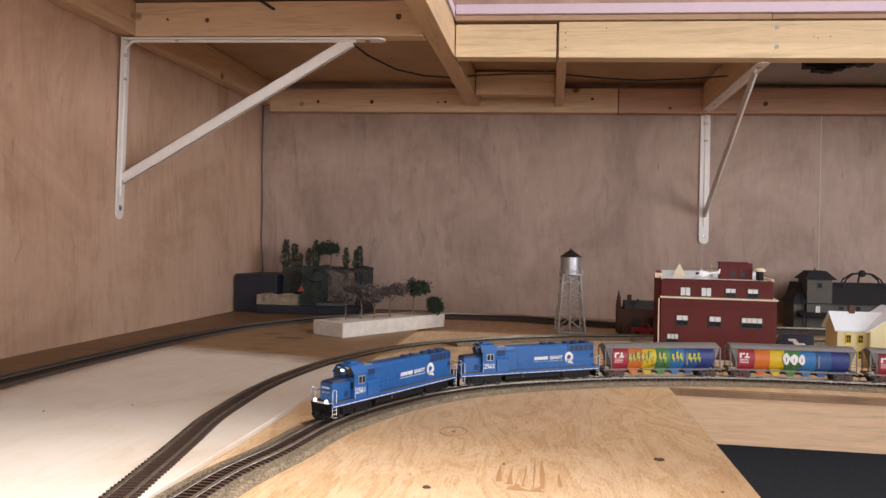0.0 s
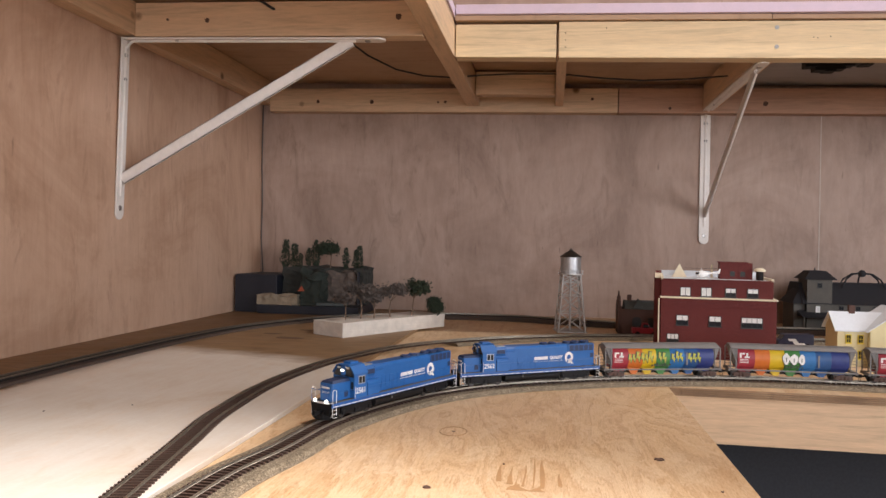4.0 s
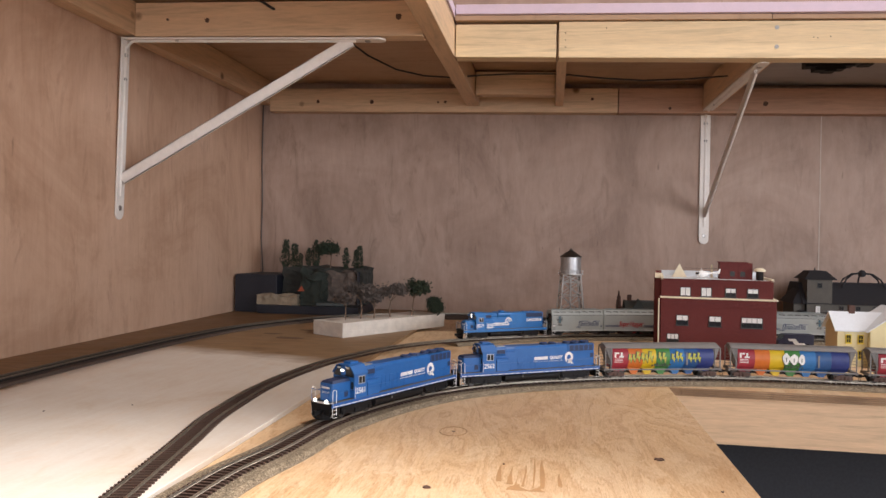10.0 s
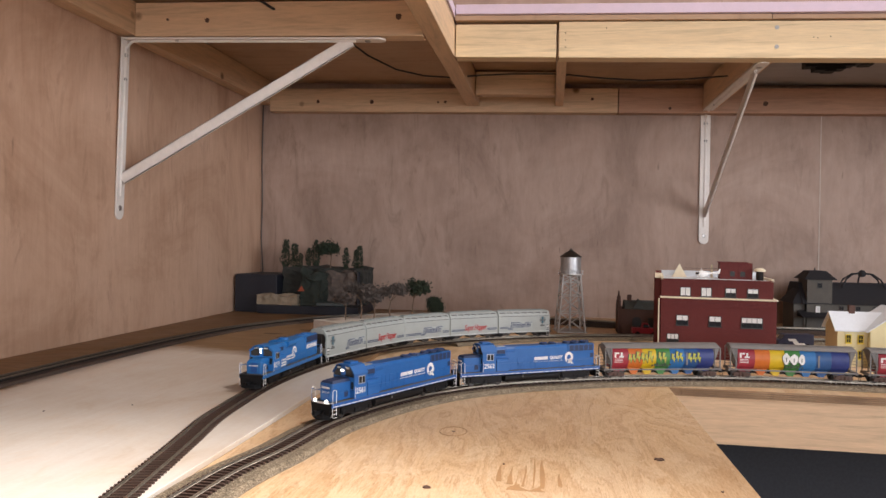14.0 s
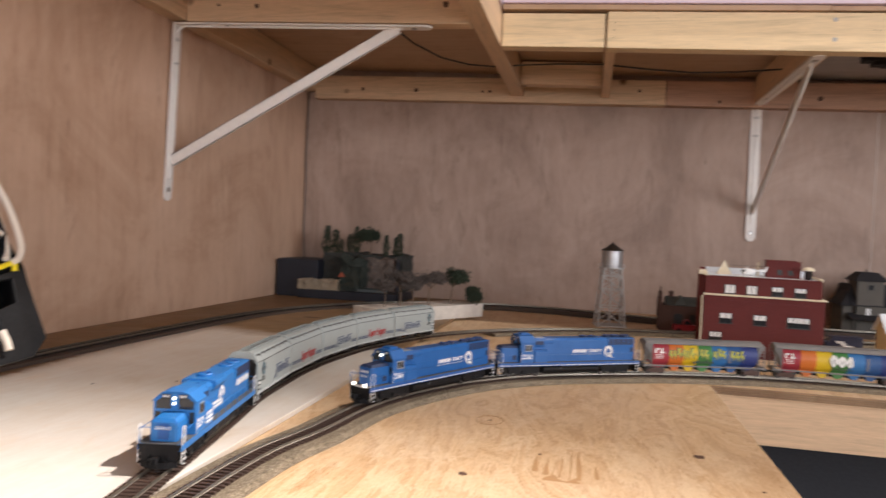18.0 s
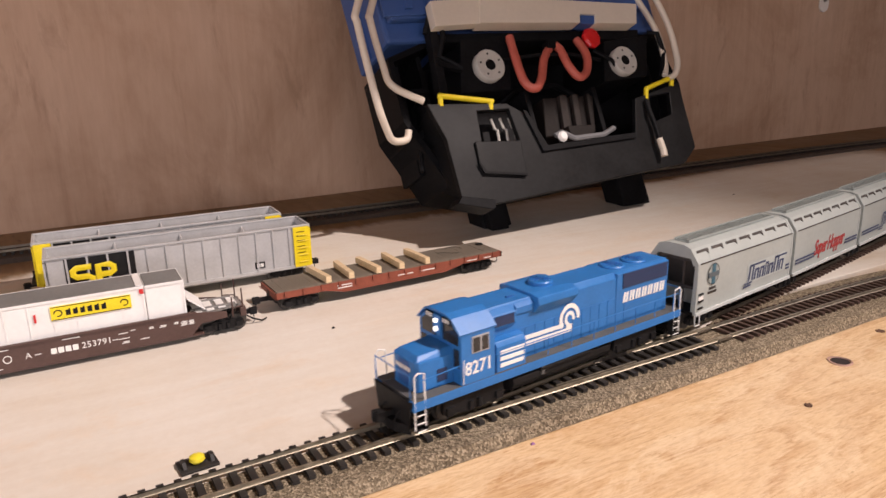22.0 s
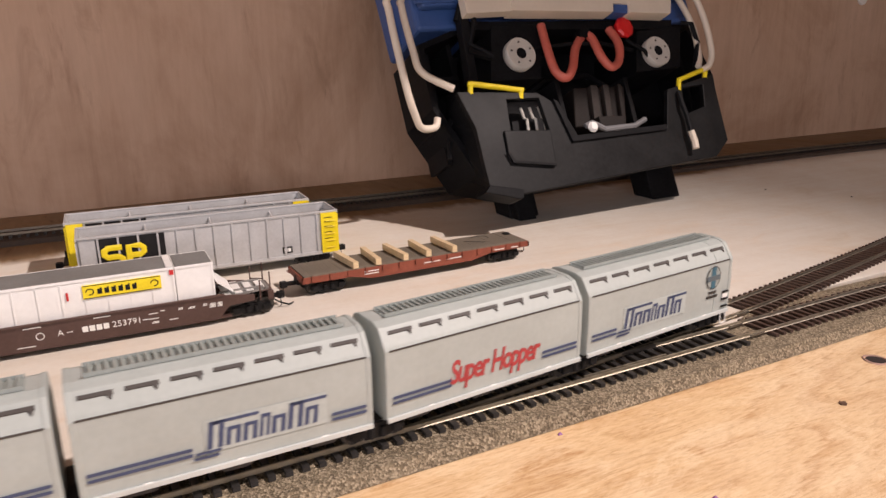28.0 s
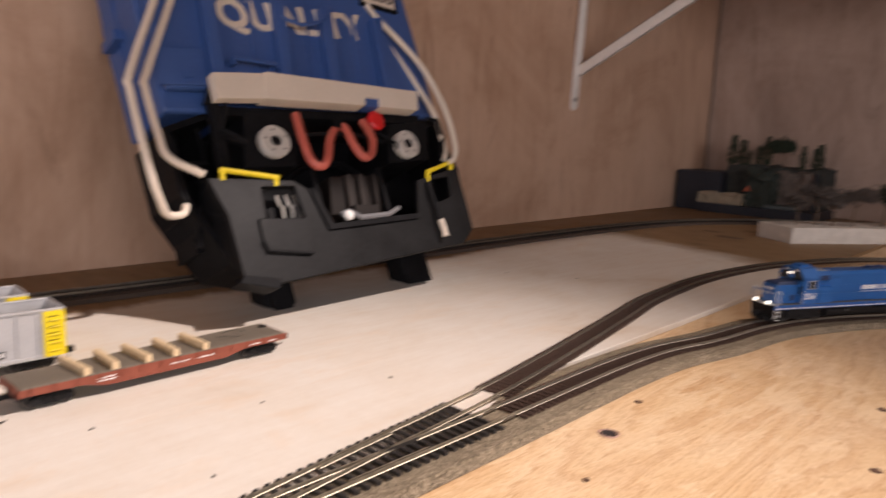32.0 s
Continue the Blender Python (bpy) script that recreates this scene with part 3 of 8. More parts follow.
turnout = thing("turnout", "black-tied turnout with bright rails where two tracks part", "railway track", kind="structure")
s = main_line.near(.624, .1)
while s < TURN_B:
    p, q, d = main_line.at(s), side_line.at(s), main_line.way(s)
    a, b = Vector(main_line.side(s, -.0148, 0)), Vector(side_line.side(s, .0148, 0))
    mid, half = (a + b) / 2, (a - b).length / 2
    part("tie", Geo().box(-.0016, .0016, -half, half, 0, .0021), TIE_BLACK, turnout, m=pose(mid.x, mid.y, BOARD, 0, 0, math.degrees(math.atan2(d.y, d.x))))
    s += .0076
S0 = main_line.near(.624, .1)
for line, off, a, b in ((main_line, -GAUGE / 2, S0, S_BROWN), (side_line, GAUGE / 2, S0, S_SIDE), (main_line, GAUGE / 2, main_line.near(.6225, .640), S_BROWN), (side_line, -GAUGE / 2, main_line.near(.6225, .630), S_SIDE), (main_line, GAUGE / 2, S0, main_line.near(.6225, .628))):
    part("rail", ribbon(line, a, b, rail_profile(off, BOARD + .002), .006), RAIL, turnout)
for line, off in ((main_line, -GAUGE / 2 + .0022), (side_line, GAUGE / 2 - .0022)):
    k = main_line.near(.6225, .80)
    part("guard_rail", ribbon(line, k - .03, k + .03, rail_profile(off, BOARD + .002), .006), RAIL, turnout)
part("frog", Geo().prism([(.6145, .800), (.6105, .835), (.6155, .835)], "z", BOARD + .002, BOARD + .0043), DARK_STEEL, turnout)
for line, off, s in ((main_line, GAUGE / 2, S_BROWN - .012), (main_line, -GAUGE / 2, S_BROWN - .012), (side_line, GAUGE / 2, S_SIDE - .012), (side_line, -GAUGE / 2, S_SIDE - .012)):
    part("rail_joiner", ribbon(line, s - .006, s + .006, [(off - .0014, BOARD + .0019), (off - .0014, BOARD + .0032), (off + .0014, BOARD + .0032), (off + .0014, BOARD + .0019)], .006), STEEL, turnout)

# hand lever of the turnout
LEVER_YELLOW = plain("yellow_knob", (0.75, 0.62, 0.03), 0.35)
lever = thing("turnout_lever", "black ground lever with a round yellow knob beside the turnout", "lever", pose(.5975, .583, BOARD + .0001, 0, 0, 4) @ Matrix.Scale(.62, 4))
part("base", Geo().box(-.010, .010, -.014, .014, 0, .0025), TIE_BLACK, lever, bevel=.0004)
part("cheek", Geo().prism([(-.006, .0025), (.006, .0025), (.003, .007), (-.003, .007)], "y", -.0115, -.009), TIE_BLACK, lever)
part("cheek", Geo().prism([(-.006, .0025), (.006, .0025), (.003, .007), (-.003, .007)], "y", .009, .0115), TIE_BLACK, lever)
part("knob", Geo().lathe([(.0, .0025), (.0045, .003), (.006, .005), (.0055, .0075), (.003, .009), (.0, .0093)], 16), LEVER_YELLOW, lever, smooth=True)

# ---- rolling stock ----
BLUE = plain("loco_blue", (0.014, 0.152, 0.44), 0.42, 0, 0.10, 60)
BLUE_ROAD = plain("road_engine_blue", (0.011, 0.105, 0.34), 0.42, 0, 0.10, 60)
BLUE_DEEP = plain("loco_blue_deep", (0.009, 0.085, 0.31), 0.42, 0, 0.10, 60)
GRILLE = plain("blue_black_grille", (0.012, 0.028, 0.085), 0.6, 0, 0.3, 900)
BLACK = plain("weathered_black", (0.0065, 0.006, 0.0065), 0.6, 0, 0.35, 150, 0.22)
WHITE = plain("white_paint", (0.80, 0.79, 0.76), 0.5, 0, 0.06)
GREY_WALK = plain("grey_walkway", (0.085, 0.085, 0.082), 0.7, 0, 0.2, 200)
GLASS_DARK = plain("smoked_glazing", (0.02, 0.022, 0.025), 0.08, 0, 0.1)
SILVER = plain("silver_frame", (0.42, 0.43, 0.45), 0.45, 0.3)
RED = plain("red_paint", (0.55, 0.02, 0.02), 0.45)
WHEEL = plain("wheel_metal", (0.075, 0.068, 0.062), 0.5, 0.6)
LAMP_ON = glow("lit_headlamp", (1.0, 0.93, 0.78), 5.0)
LAMP_OFF = plain("headlamp_lens", (0.6, 0.58, 0.5), 0.15)


def on_side(x, y, z):
    """The pose of lettering on the side that faces +y or -y."""
    s = 1 if y > 0 else -1
    return Matrix(((-s, 0, 0, x), (0, 0, s, y), (0, 1, 0, z), (0, 0, 0, 1)))


def wheelset(parent, x, z, r):
    g = Geo()
    for s in (-1, 1):
        g.cyl((x, s * .0076, z), (x, s * .0104, z), r, n=18)
        g.cyl((x, s * .0068, z), (x, s * .0077, z), r + .0009, n=18)
    g.cyl((x, -.0105, z), (x, .0105, z), .0013, n=8)
    return part("wheelset", g, WHEEL, parent, smooth=True)


def truck(parent, x, axles, r, side_y=.0128, mat=None, name="truck", tall=0.0):
    """Side frames with journal boxes and springs, bolster and wheelsets. The frames are the part, the wheelsets lie under it."""
    mat = mat or BLACK
    g, a = Geo(), axles[-1]
    for s in (-1, 1):
        y0, y1 = sorted((s * (side_y - .0012), s * (side_y + .0012)))
        g.prism([(x - a - .004, r - .0008), (x - a + .003, r - .0016), (x - .006, r - .0028), (x + .006, r - .0028), (x + a - .003, r - .0016), (x + a + .004, r - .0008), (x + a + .003, r + .0022 + tall), (x + .006, r + .0036 + tall), (x - .006, r + .0036 + tall), (x - a - .003, r + .0022 + tall)], "y", y0, y1)
        for ax in axles:
            g.box(x + ax - .0022, x + ax + .0022, *sorted((s * side_y, s * (side_y + .0024))), r - .0018, r + .0020)
        for k in (-1, 1):
            g.cyl((x + k * .0028, s * (side_y + .0016), r - .0022), (x + k * .0028, s * (side_y + .0016), r + .0022), .0014, n=8)
    g.box(x - .004, x + .004, -side_y, side_y, r, r + .0045)
    ob = part(name, g, mat, parent)
    for ax in axles:
        wheelset(ob, x + ax, r, r)
    return ob


def coupler(parent, x, s):
    g = Geo().box(*sorted((x, x + s * .008)), -.0013, .0013, .0066, .0092)
    g.prism([(x + s * .007, -.0022), (x + s * .0115, -.0028), (x + s * .0125, -.0010), (x + s * .0100, -.0004), (x + s * .0100, .0008), (x + s * .0120, .0014), (x + s * .0110, .0026), (x + s * .007, .0022)], "z", .0058, .0100)
    g.tube([(x + s * .009, .0018, .006), (x + s * .0095, .002, .001), (x + s * .008, .0035, .0006)], .00035, 5)
    return part("coupler", g, BLACK, parent)


def loco(name, label, half, axles, truck_x, cab_x, text, livery, lamps):
    """A diesel road engine, local +x forward, z = 0 at the rail head."""
    root = thing(name, label, "locomotive")
    r = .0056
    paint, shade = (BLUE, BLUE_DEEP) if livery == "stripe" else (BLUE_ROAD, BLUE_DEEP)
    nose0, nose1 = cab_x + .0195, half - .0065
    part("frame", Geo().box(-half, half, -.0125, .0125, .0105, .0150), BLACK, root)
    part("sill", Geo().box(-half, half, .0125, .0170, .0128, .0172), paint if livery == "stripe" else shade, root, bevel=.0003)
    part("sill", Geo().box(-half, half, -.0170, -.0125, .0128, .0172), paint if livery == "stripe" else shade, root, bevel=.0003)
    part("walkway", Geo().box(-half + .001, half - .001, -.0124, .0124, .0150, .0174), GREY_WALK, root)
    for s in (-1, 1):
        part("walkway_edge", Geo().box(-half + .001, half - .001, *sorted((s * .0108, s * .0168)), .01722, .0177), GREY_WALK, root)
        if livery == "quality":
            for k in range(24):
                part("sill_stripe", Geo().box(-half + .003 + k * .0097, -half + .0112 + k * .0097, *sorted((s * .0170, s * .0172)), .0136, .0144), WHITE, root)
    # nose with a sloped top and a peaked front
    nz = .0345 if livery == "stripe" else .0380
    part("nose", Geo().prism([(nose0, -.0105), (nose1 - .0015, -.0105), (nose1, -.0085), (nose1, .0085), (nose1 - .0015, .0105), (nose0, .0105)], "z", .0174, nz - .003), paint, root, bevel=.0004)
    g = Geo()
    b = [(nose0, -.0105, nz - .003), (nose1 - .0005, -.0098, nz - .003), (nose1 - .0005, .0098, nz - .003), (nose0, .0105, nz - .003)]
    t = [(nose0, -.0085, nz), (nose1 - .003, -.0075, nz - .0008), (nose1 - .003, .0075, nz - .0008), (nose0, .0085, nz)]
    g.put(b + t, [(3, 2, 1, 0), (4, 5, 6, 7), (0, 1, 5, 4), (1, 2, 6, 5), (2, 3, 7, 6), (3, 0, 4, 7)])
    part("nose_top", g, paint if livery == "stripe" else GRILLE, root, "" if livery == "stripe" else "blue-black nose top", bevel=.0003)
    part("nose_door", Geo().box(nose1, nose1 + .0004, -.0042, .0042, .019, nz - .004), shade, root)
    for k in range(7):
        part("nose_marking", Geo().box(nose1 + .0004, nose1 + .0006, -.0063 + k * .0018, -.0050 + k * .0018, nz - .0082, nz - .0062), WHITE, root)
    if livery == "quality":
        lettering("QUALITY", .0030, WHITE, root, pose(nose1 + .0005, 0, nz - .0118, 90, 0, 90), name="letter")
    part("nose_hatch", Geo().box(nose0 + .004, nose0 + .010, .0104, .0109, .020, .026), GRILLE, root, bevel=.0002)
    # cab
    cx0, cx1 = cab_x - .002, cab_x + .0195
    c, lift = (.0020, 0.0) if livery == "stripe" else (0.0, .0028)
    roof = [(-.0170, .0174), (.0170, .0174), (.0170, .0415), (.0105, .0490 - c), (.0060, .0502 - c), (-.0060, .0502 - c), (-.0105, .0490 - c), (-.0170, .0415)]
    cab = part("cab", Geo().prism(roof, "x", cx0, cx1), paint, root, bevel=.0004)
    over = [(-.0174, .0412), (-.0108, .0491 - c), (-.0062, .0504 - c), (.0062, .0504 - c), (.0108, .0491 - c), (.0174, .0412), (.0176, .0420), (.0110, .0498 - c), (.0063, .0511 - c), (-.0063, .0511 - c), (-.0110, .0498 - c), (-.0176, .0420)]
    part("cab_roof", Geo().prism(over, "x", cx0 - .0006, cx1 + .0012), paint, root)
    for s in (-1, 1):
        y0, y1 = sorted((s * .0170, s * .0173))
        part("window_frame", Geo().box(cx0 + .0040, cx0 + .0150, y0, y1, .0315, .0396), SILVER, root)
        y0, y1 = sorted((s * .0173, s * .0176))
        part("window", Geo().box(cx0 + .0048, cx0 + .0086, y0, y1, .0322, .0388), GLASS_DARK, root)
        part("window", Geo().box(cx0 + .0100, cx0 + .0142, y0, y1, .0322, .0388), GLASS_DARK, root)
        part("front_window", Geo().prism([(s * .0030, .0360 + lift), (s * .0148, .0360 + lift), (s * .0148, .0412), (s * .0092, .0470 - c), (s * .0030, .0478 - c)], "x", cx1, cx1 + .0003), GLASS_DARK, root)
        part("lower_window", Geo().box(cx1, cx1 + .0003, *sorted((s * .0115, s * .0155)), .0255, .034), GLASS_DARK, root)
        lettering(text, .0088 if livery == "stripe" else .0078, WHITE, root, on_side(cx0 + .0105, s * .01702, .0245) @ Matrix.Diagonal((1.0 if livery == "stripe" else 1.08, 1, 1, 1)), name="digit", bold=.00012)
        part("grab_iron", Geo().tube([(cx0 + .0205, s * .0172, .018), (cx0 + .0205, s * .0178, .030)], .00025, 5), WHITE, root)
    part("headlamp_box", Geo().box(cx1, cx1 + .0020, -.0028, .0028, .0400 - c, .0492 - c), paint, root, bevel=.0003)
    for y, z in ((0, .0425 - c), (0, .0465 - c)) if livery == "stripe" else ((-.0013, .0450), (.0013, .0450)):
        part("headlamp", Geo().cyl((cx1 + .0019, y, z), (cx1 + .0028, y, z), .0011 if livery == "stripe" else .0009, n=14), LAMP_ON if lamps[0] else LAMP_OFF, root, "lit headlamp" if lamps[0] else "")
    if livery == "quality":
        part("lamp_plate", Geo().box(cx1 + .0020, cx1 + .0023, -.0027, .0027, .0436, .0464), SILVER, root)
        part("cab_front", Geo().prism([(-.0160, .0385), (.0160, .0385), (.0160, .0412), (.0100, .0484), (-.0100, .0484), (-.0160, .0412)], "x", cx1 - .0002, cx1 + .0001), GRILLE, root, "blue-black cab front")
        part("roof_box", Geo().box(cx0 + .0040, cx0 + .0165, -.0062, .0062, .0508, .0530), paint, root, bevel=.0005)
        part("roof_plate", Geo().box(cx0 - .0200, cx0 - .0060, -.0070, .0070, .0468, .0474), SILVER, root)
    for s in (-1, 1):
        part("number_board", Geo().box(cx1 + .0004, cx1 + .0012, *sorted((s * .0036, s * .0100)), .0462 - c, .0490 - c), BLACK, root)
        for k in range(4):
            part("number_bar", Geo().box(cx1 + .0012, cx1 + .0014, *sorted((s * (.0042 + k * .0014), s * (.0050 + k * .0014))), .0467 - c, .0485 - c), WHITE, root)
    # long hood, from the cab to the rear
    h0, h1 = -half + .0075, cx0
    top = .0034 if livery == "stripe" else .0030
    hood = [(-.0112, .0174), (.0112, .0174), (.0112, .0408 + top), (.0092, .0438 + top), (-.0092, .0438 + top), (-.0112, .0408 + top)]
    part("long_hood", Geo().prism(hood, "x", h0, h1), paint, root, bevel=.0003)
    for k in range(int((h1 - h0 - .05) / .0072)):
        for s in (-1, 1):
            part("hood_door", Geo().box(h0 + .034 + k * .0072, h0 + .0405 + k * .0072, *sorted((s * .0112, s * .01145)), .0182, .0335), paint, root)
    # electrical cabinet, dynamic brake flare and radiators
    part("intake_box", Geo().prism([(-.0112, .036), (-.0135, .0385), (-.0135, .0440), (-.0100, .0462), (.0100, .0462), (.0135, .0440), (.0135, .0385), (.0112, .036)], "x", h1 - .0175, h1 - .0012), paint, root, bevel=.0003)
    part("roof_hatch", Geo().box(h1 - .0145, h1 - .0045, -.0060, .0060, .0460, .0470), shade, root, bevel=.0003)
    part("cooler_box", Geo().prism([(-.0112, .0400), (-.0122, .0415), (-.0122, .0446), (-.0098, .0464), (.0098, .0464), (.0122, .0446), (.0122, .0415), (.0112, .0400)], "x", h1 - .0335, h1 - .0185), paint, root, bevel=.0003)
    fx = 0.001 if livery == "stripe" else -0.030
    if livery == "stripe":
        part("brake_flare", Geo().prism([(-.0112, .0355 + top), (-.0155, .0405 + top), (-.0150, .0442 + top), (-.0090, .0452 + top), (.0090, .0452 + top), (.0150, .0442 + top), (.0155, .0405 + top), (.0112, .0355 + top)], "x", fx - .011, fx + .019), paint, root, bevel=.0006)
    part("radiator_house", Geo().prism([(-.0112, .030), (-.0118, .0385), (-.0118, .0430 + top), (-.0094, .0450 + top * .6), (.0094, .0450 + top * .6), (.0118, .0430 + top), (.0118, .0385), (.0112, .030)], "x", h0 + .0005, h0 + .048), paint, root, bevel=.0003)
    for s in (-1, 1):
        part("intake_grille", Geo().box(h1 - .016, h1 - .003, *sorted((s * .0135, s * .0138)), .0388, .0436), GRILLE, root)
        part("radiator_grille", Geo().box(h0 + .002, h0 + (.043 if livery == "stripe" else .046), *sorted((s * .0118, s * .0122)), .0362 + top * .5, .0425 + top), GRILLE, root)
        if livery == "quality":
            for k in range(6):
                u = h0 + .002 + k * .0086
                part("grille_bar", Geo().box(u, u + .0008, *sorted((s * .0121, s * .0124)), .0377, .0455), paint, root)
        part("battery_box", Geo().prism([(s * .0112, .0176), (s * .0165, .0176), (s * .0165, .0300), (s * .0150, .0322), (s * .0112, .0332)], "x", h1 - .0215, h1 - .0015), paint, root, bevel=.0003)
    fans = [(fx + .003, (.0452 if livery == "stripe" else .0434) + top, .0068)] + ([(h0 + .020, .0461, .0074), (h0 + .039, .0461, .0074)] if livery == "stripe" else [(h0 + .011, .0468, .0074), (h0 + .028, .0468, .0074)])
    fan_mat = paint if livery == "stripe" else GRILLE
    if livery != "stripe":
        fans += [(h0 + .043, .0468, .0060), (fx - .012, .0464, .006)]
    for x, z, rad in fans:
        fan = part("fan", Geo().lathe([(rad, 0), (rad, .0016), (rad * .92, .0022), (rad * .55, .0024), (.0, .0025)], 22, (x, 0, z)), fan_mat, root, smooth=True)
        star = [((rad * .84 if k % 2 else rad * .20) * math.cos(k * math.pi / 12), (rad * .84 if k % 2 else rad * .20) * math.sin(k * math.pi / 12)) for k in range(24)]
        part("fan_guard", Geo().prism([(x + a, b) for a, b in star], "z", z + .0020, z + .00265), shade, fan)
    part("exhaust", Geo().box(-.010 + fx + .028, -.004 + fx + .028, -.0025, .0025, .0436, .0468), shade, root, bevel=.0003)
    part("horn", Geo().cyl((h1 - .030, .003, .0462), (h1 - .020, .003, .0468), .0006, .0012, 8), shade, root)
    # livery
    if livery == "stripe":
        for s in (-1, 1):
            y0, y1 = sorted((s * .01146, s * .01166))
            for z, x0, x1 in ((.0268, -.0030, .0325), (.0236, -.0095, .0325)):
                part("stripe", Geo().box(x0, x1, y0, y1, z, z + .0021), WHITE, root)
            yb0, yb1 = sorted((s * .0165, s * .0167))
            for z in (.0268, .0236, .0204):
                part("stripe", Geo().box(h1 - .0205, h1 - .004, yb0, yb1, z - .0006, z + .0013), WHITE, root)
            ring = Geo()
            for rr, wd, a0, a1 in ((.0068, .0024, -8, 214), (.0030, .0020, -22, 262)):
                k = 14
                q = []
                for i in range(k + 1):
                    a = radians(a0 + (a1 - a0) * i / k)
                    for rad in (rr - wd / 2, rr + wd / 2):
                        q.append((-.0075 - rad * math.cos(a), s * .01172, .0306 + rad * math.sin(a)))
                ring.put(q, [(2 * i, 2 * i + 1, 2 * i + 3, 2 * i + 2) for i in range(k)])
            ring.box(-.0095, -.0050, *sorted((s * .01150, s * .01172)), .0238, .0276)
            part("emblem", ring, WHITE, root, "white ring emblem")
            for i in range(7):
                u = h0 + .0040 + i * .0056
                part("name_bar", Geo().prism([(u, .0296), (u + .0017, .0296), (u + .0009, .0352), (u - .0008, .0352)], "y", y0, y1), WHITE, root)
                part("name_bar", Geo().prism([(u + .0024, .0296), (u + .0041, .0296), (u + .0033, .0352), (u + .0016, .0352)], "y", y0, y1), WHITE, root)
    else:
        for s in (-1, 1):
            y0, y1 = sorted((s * .01146, s * .0117))
            for j in range(7):
                u = -.0045 - j * .0034
                part("name_bar", Geo().prism([(u, .0284), (u - .0026, .0284), (u - .0032, .0324), (u - .0006, .0324)], "y", y0, y1), WHITE, root)
            lettering("QUALITY", .0053, WHITE, root, on_side(-.0420, s * .01152, .0304) @ Matrix.Diagonal((.98, 1.0, 1, 1)), name="letter", shear=.18, bold=.0002)
            for k in range(6):
                part("stripe", Geo().box(-.0540 + k * .0087, -.0468 + k * .0087, y0, y1, .0258, .0267), WHITE, root)
            x, z, g = -.0650, .0296, Geo()
            q = [(x + r * math.cos(a), s * .0118, z + r * math.sin(a)) for a in np.linspace(-1.0, 5.0, 22) for r in (.0036, .0074)]
            g.put(q, [(2 * i, 2 * i + 1, 2 * i + 3, 2 * i + 2) for i in range(21)])
            g.put([(x + .0030, s * .0118, z - .0030), (x - .0050, s * .0118, z - .0085), (x - .0085, s * .0118, z - .0085), (x - .0030, s * .0118, z - .0010)], [(0, 1, 2, 3)])
            part("emblem", g, WHITE, root, "white ring emblem with a tail")
            part("emblem_star", Geo().prism([(x + .0030, z), (x + .0008, z + .0008), (x, z + .0030), (x - .0008, z + .0008), (x - .0030, z), (x - .0008, z - .0008), (x, z - .0030), (x + .0008, z - .0008)], "y", y0, y1), shade, root)
            part("rear_grille", Geo().box(h0 + .0015, h0 + .0070, y0, y1, .0285, .0340), GRILLE, root)
            part("cab_grille", Geo().box(h1 - .0155, h1 - .0040, *sorted((s * .0136, s * .0139)), .0392, .0432), GRILLE, root)
    # ends: pilot, plough, steps, couplers
    for s in (-1, 1):
        part("pilot", Geo().prism([(-.0150, .0128), (-.0135, .0045), (-.0060, .0035), (.0060, .0035), (.0135, .0045), (.0150, .0128), (.0165, .0174), (-.0165, .0174)], "x", *sorted((s * half, s * (half + .0012)))), BLACK, root, bevel=.0003)
        part("plough", Geo().prism([(s * half, -.0140), (s * (half + .0045), -.0060), (s * (half + .0052), .0), (s * (half + .0045), .0060), (s * half, .0140)], "z", .0012, .0058), BLACK, root)
        coupler(root, s * half, s)
        for t in (-1, 1):
            g = Geo()
            for z in (.0030, .0068, .0106):
                g.box(*sorted((s * (half - .0072), s * (half - .0012))), *sorted((t * .0138, t * .0172)), z, z + .0006)
            g.box(*sorted((s * (half - .0080), s * (half - .0072))), *sorted((t * .0138, t * .0172)), .0030, .0130)
            part("steps", g, BLACK, root)
            for z in (.0030, .0068, .0106):
                part("step_edge", Geo().box(*sorted((s * (half - .0068), s * (half - .0016))), *sorted((t * .0172, t * .0174)), z, z + .0006), WHITE, root)
            part("hose", Geo().tube([(s * (half + .001), t * .006, .010), (s * (half + .0045), t * .0065, .007), (s * (half + .004), t * .007, .0035)], .0005, 6), BLACK, root)
            part("end_rail", Geo().tube([(s * (half - .0008), t * .0165, .0040), (s * (half - .0008), t * .0168, .0290), (s * (half - .0026), t * .0168, .0305), (s * (half - .0065), t * .0166, .0296), (s * (half - .0068), t * .0166, .0050)], .00042, 6), WHITE, root)
        part("end_rail", Geo().tube([(s * (half + .0006), -.0150, .0178), (s * (half + .0006), -.0150, .0292), (s * (half + .0006), .0150, .0292), (s * (half + .0006), .0150, .0178)], .00032, 6), paint, root)
    for s in (-1, 1):
        y = s * .0165
        part("handrail", Geo().tube([(h0 - .004, y, .0270), (cx0 - .0005, y, .0270)], .00028, 5), paint, root)
        for k in range(9):
            x = h0 + (cx0 - h0 - .002) * k / 8
            part("stanchion", Geo().tube([(x, y, .0172), (x, y, .0271)], .00030, 5), paint, root)
        part("handrail", Geo().tube([(cx1 + .001, s * .0168, .0275), (half - .004, s * .0168, .0265)], .00028, 5), paint, root)
        if lamps[1]:
            part("ditch_light", Geo().cyl((half + .0002, s * .0088, .0190), (half + .0030, s * .0088, .0190), .0013, n=14), LAMP_ON, root, "lit ditch light")
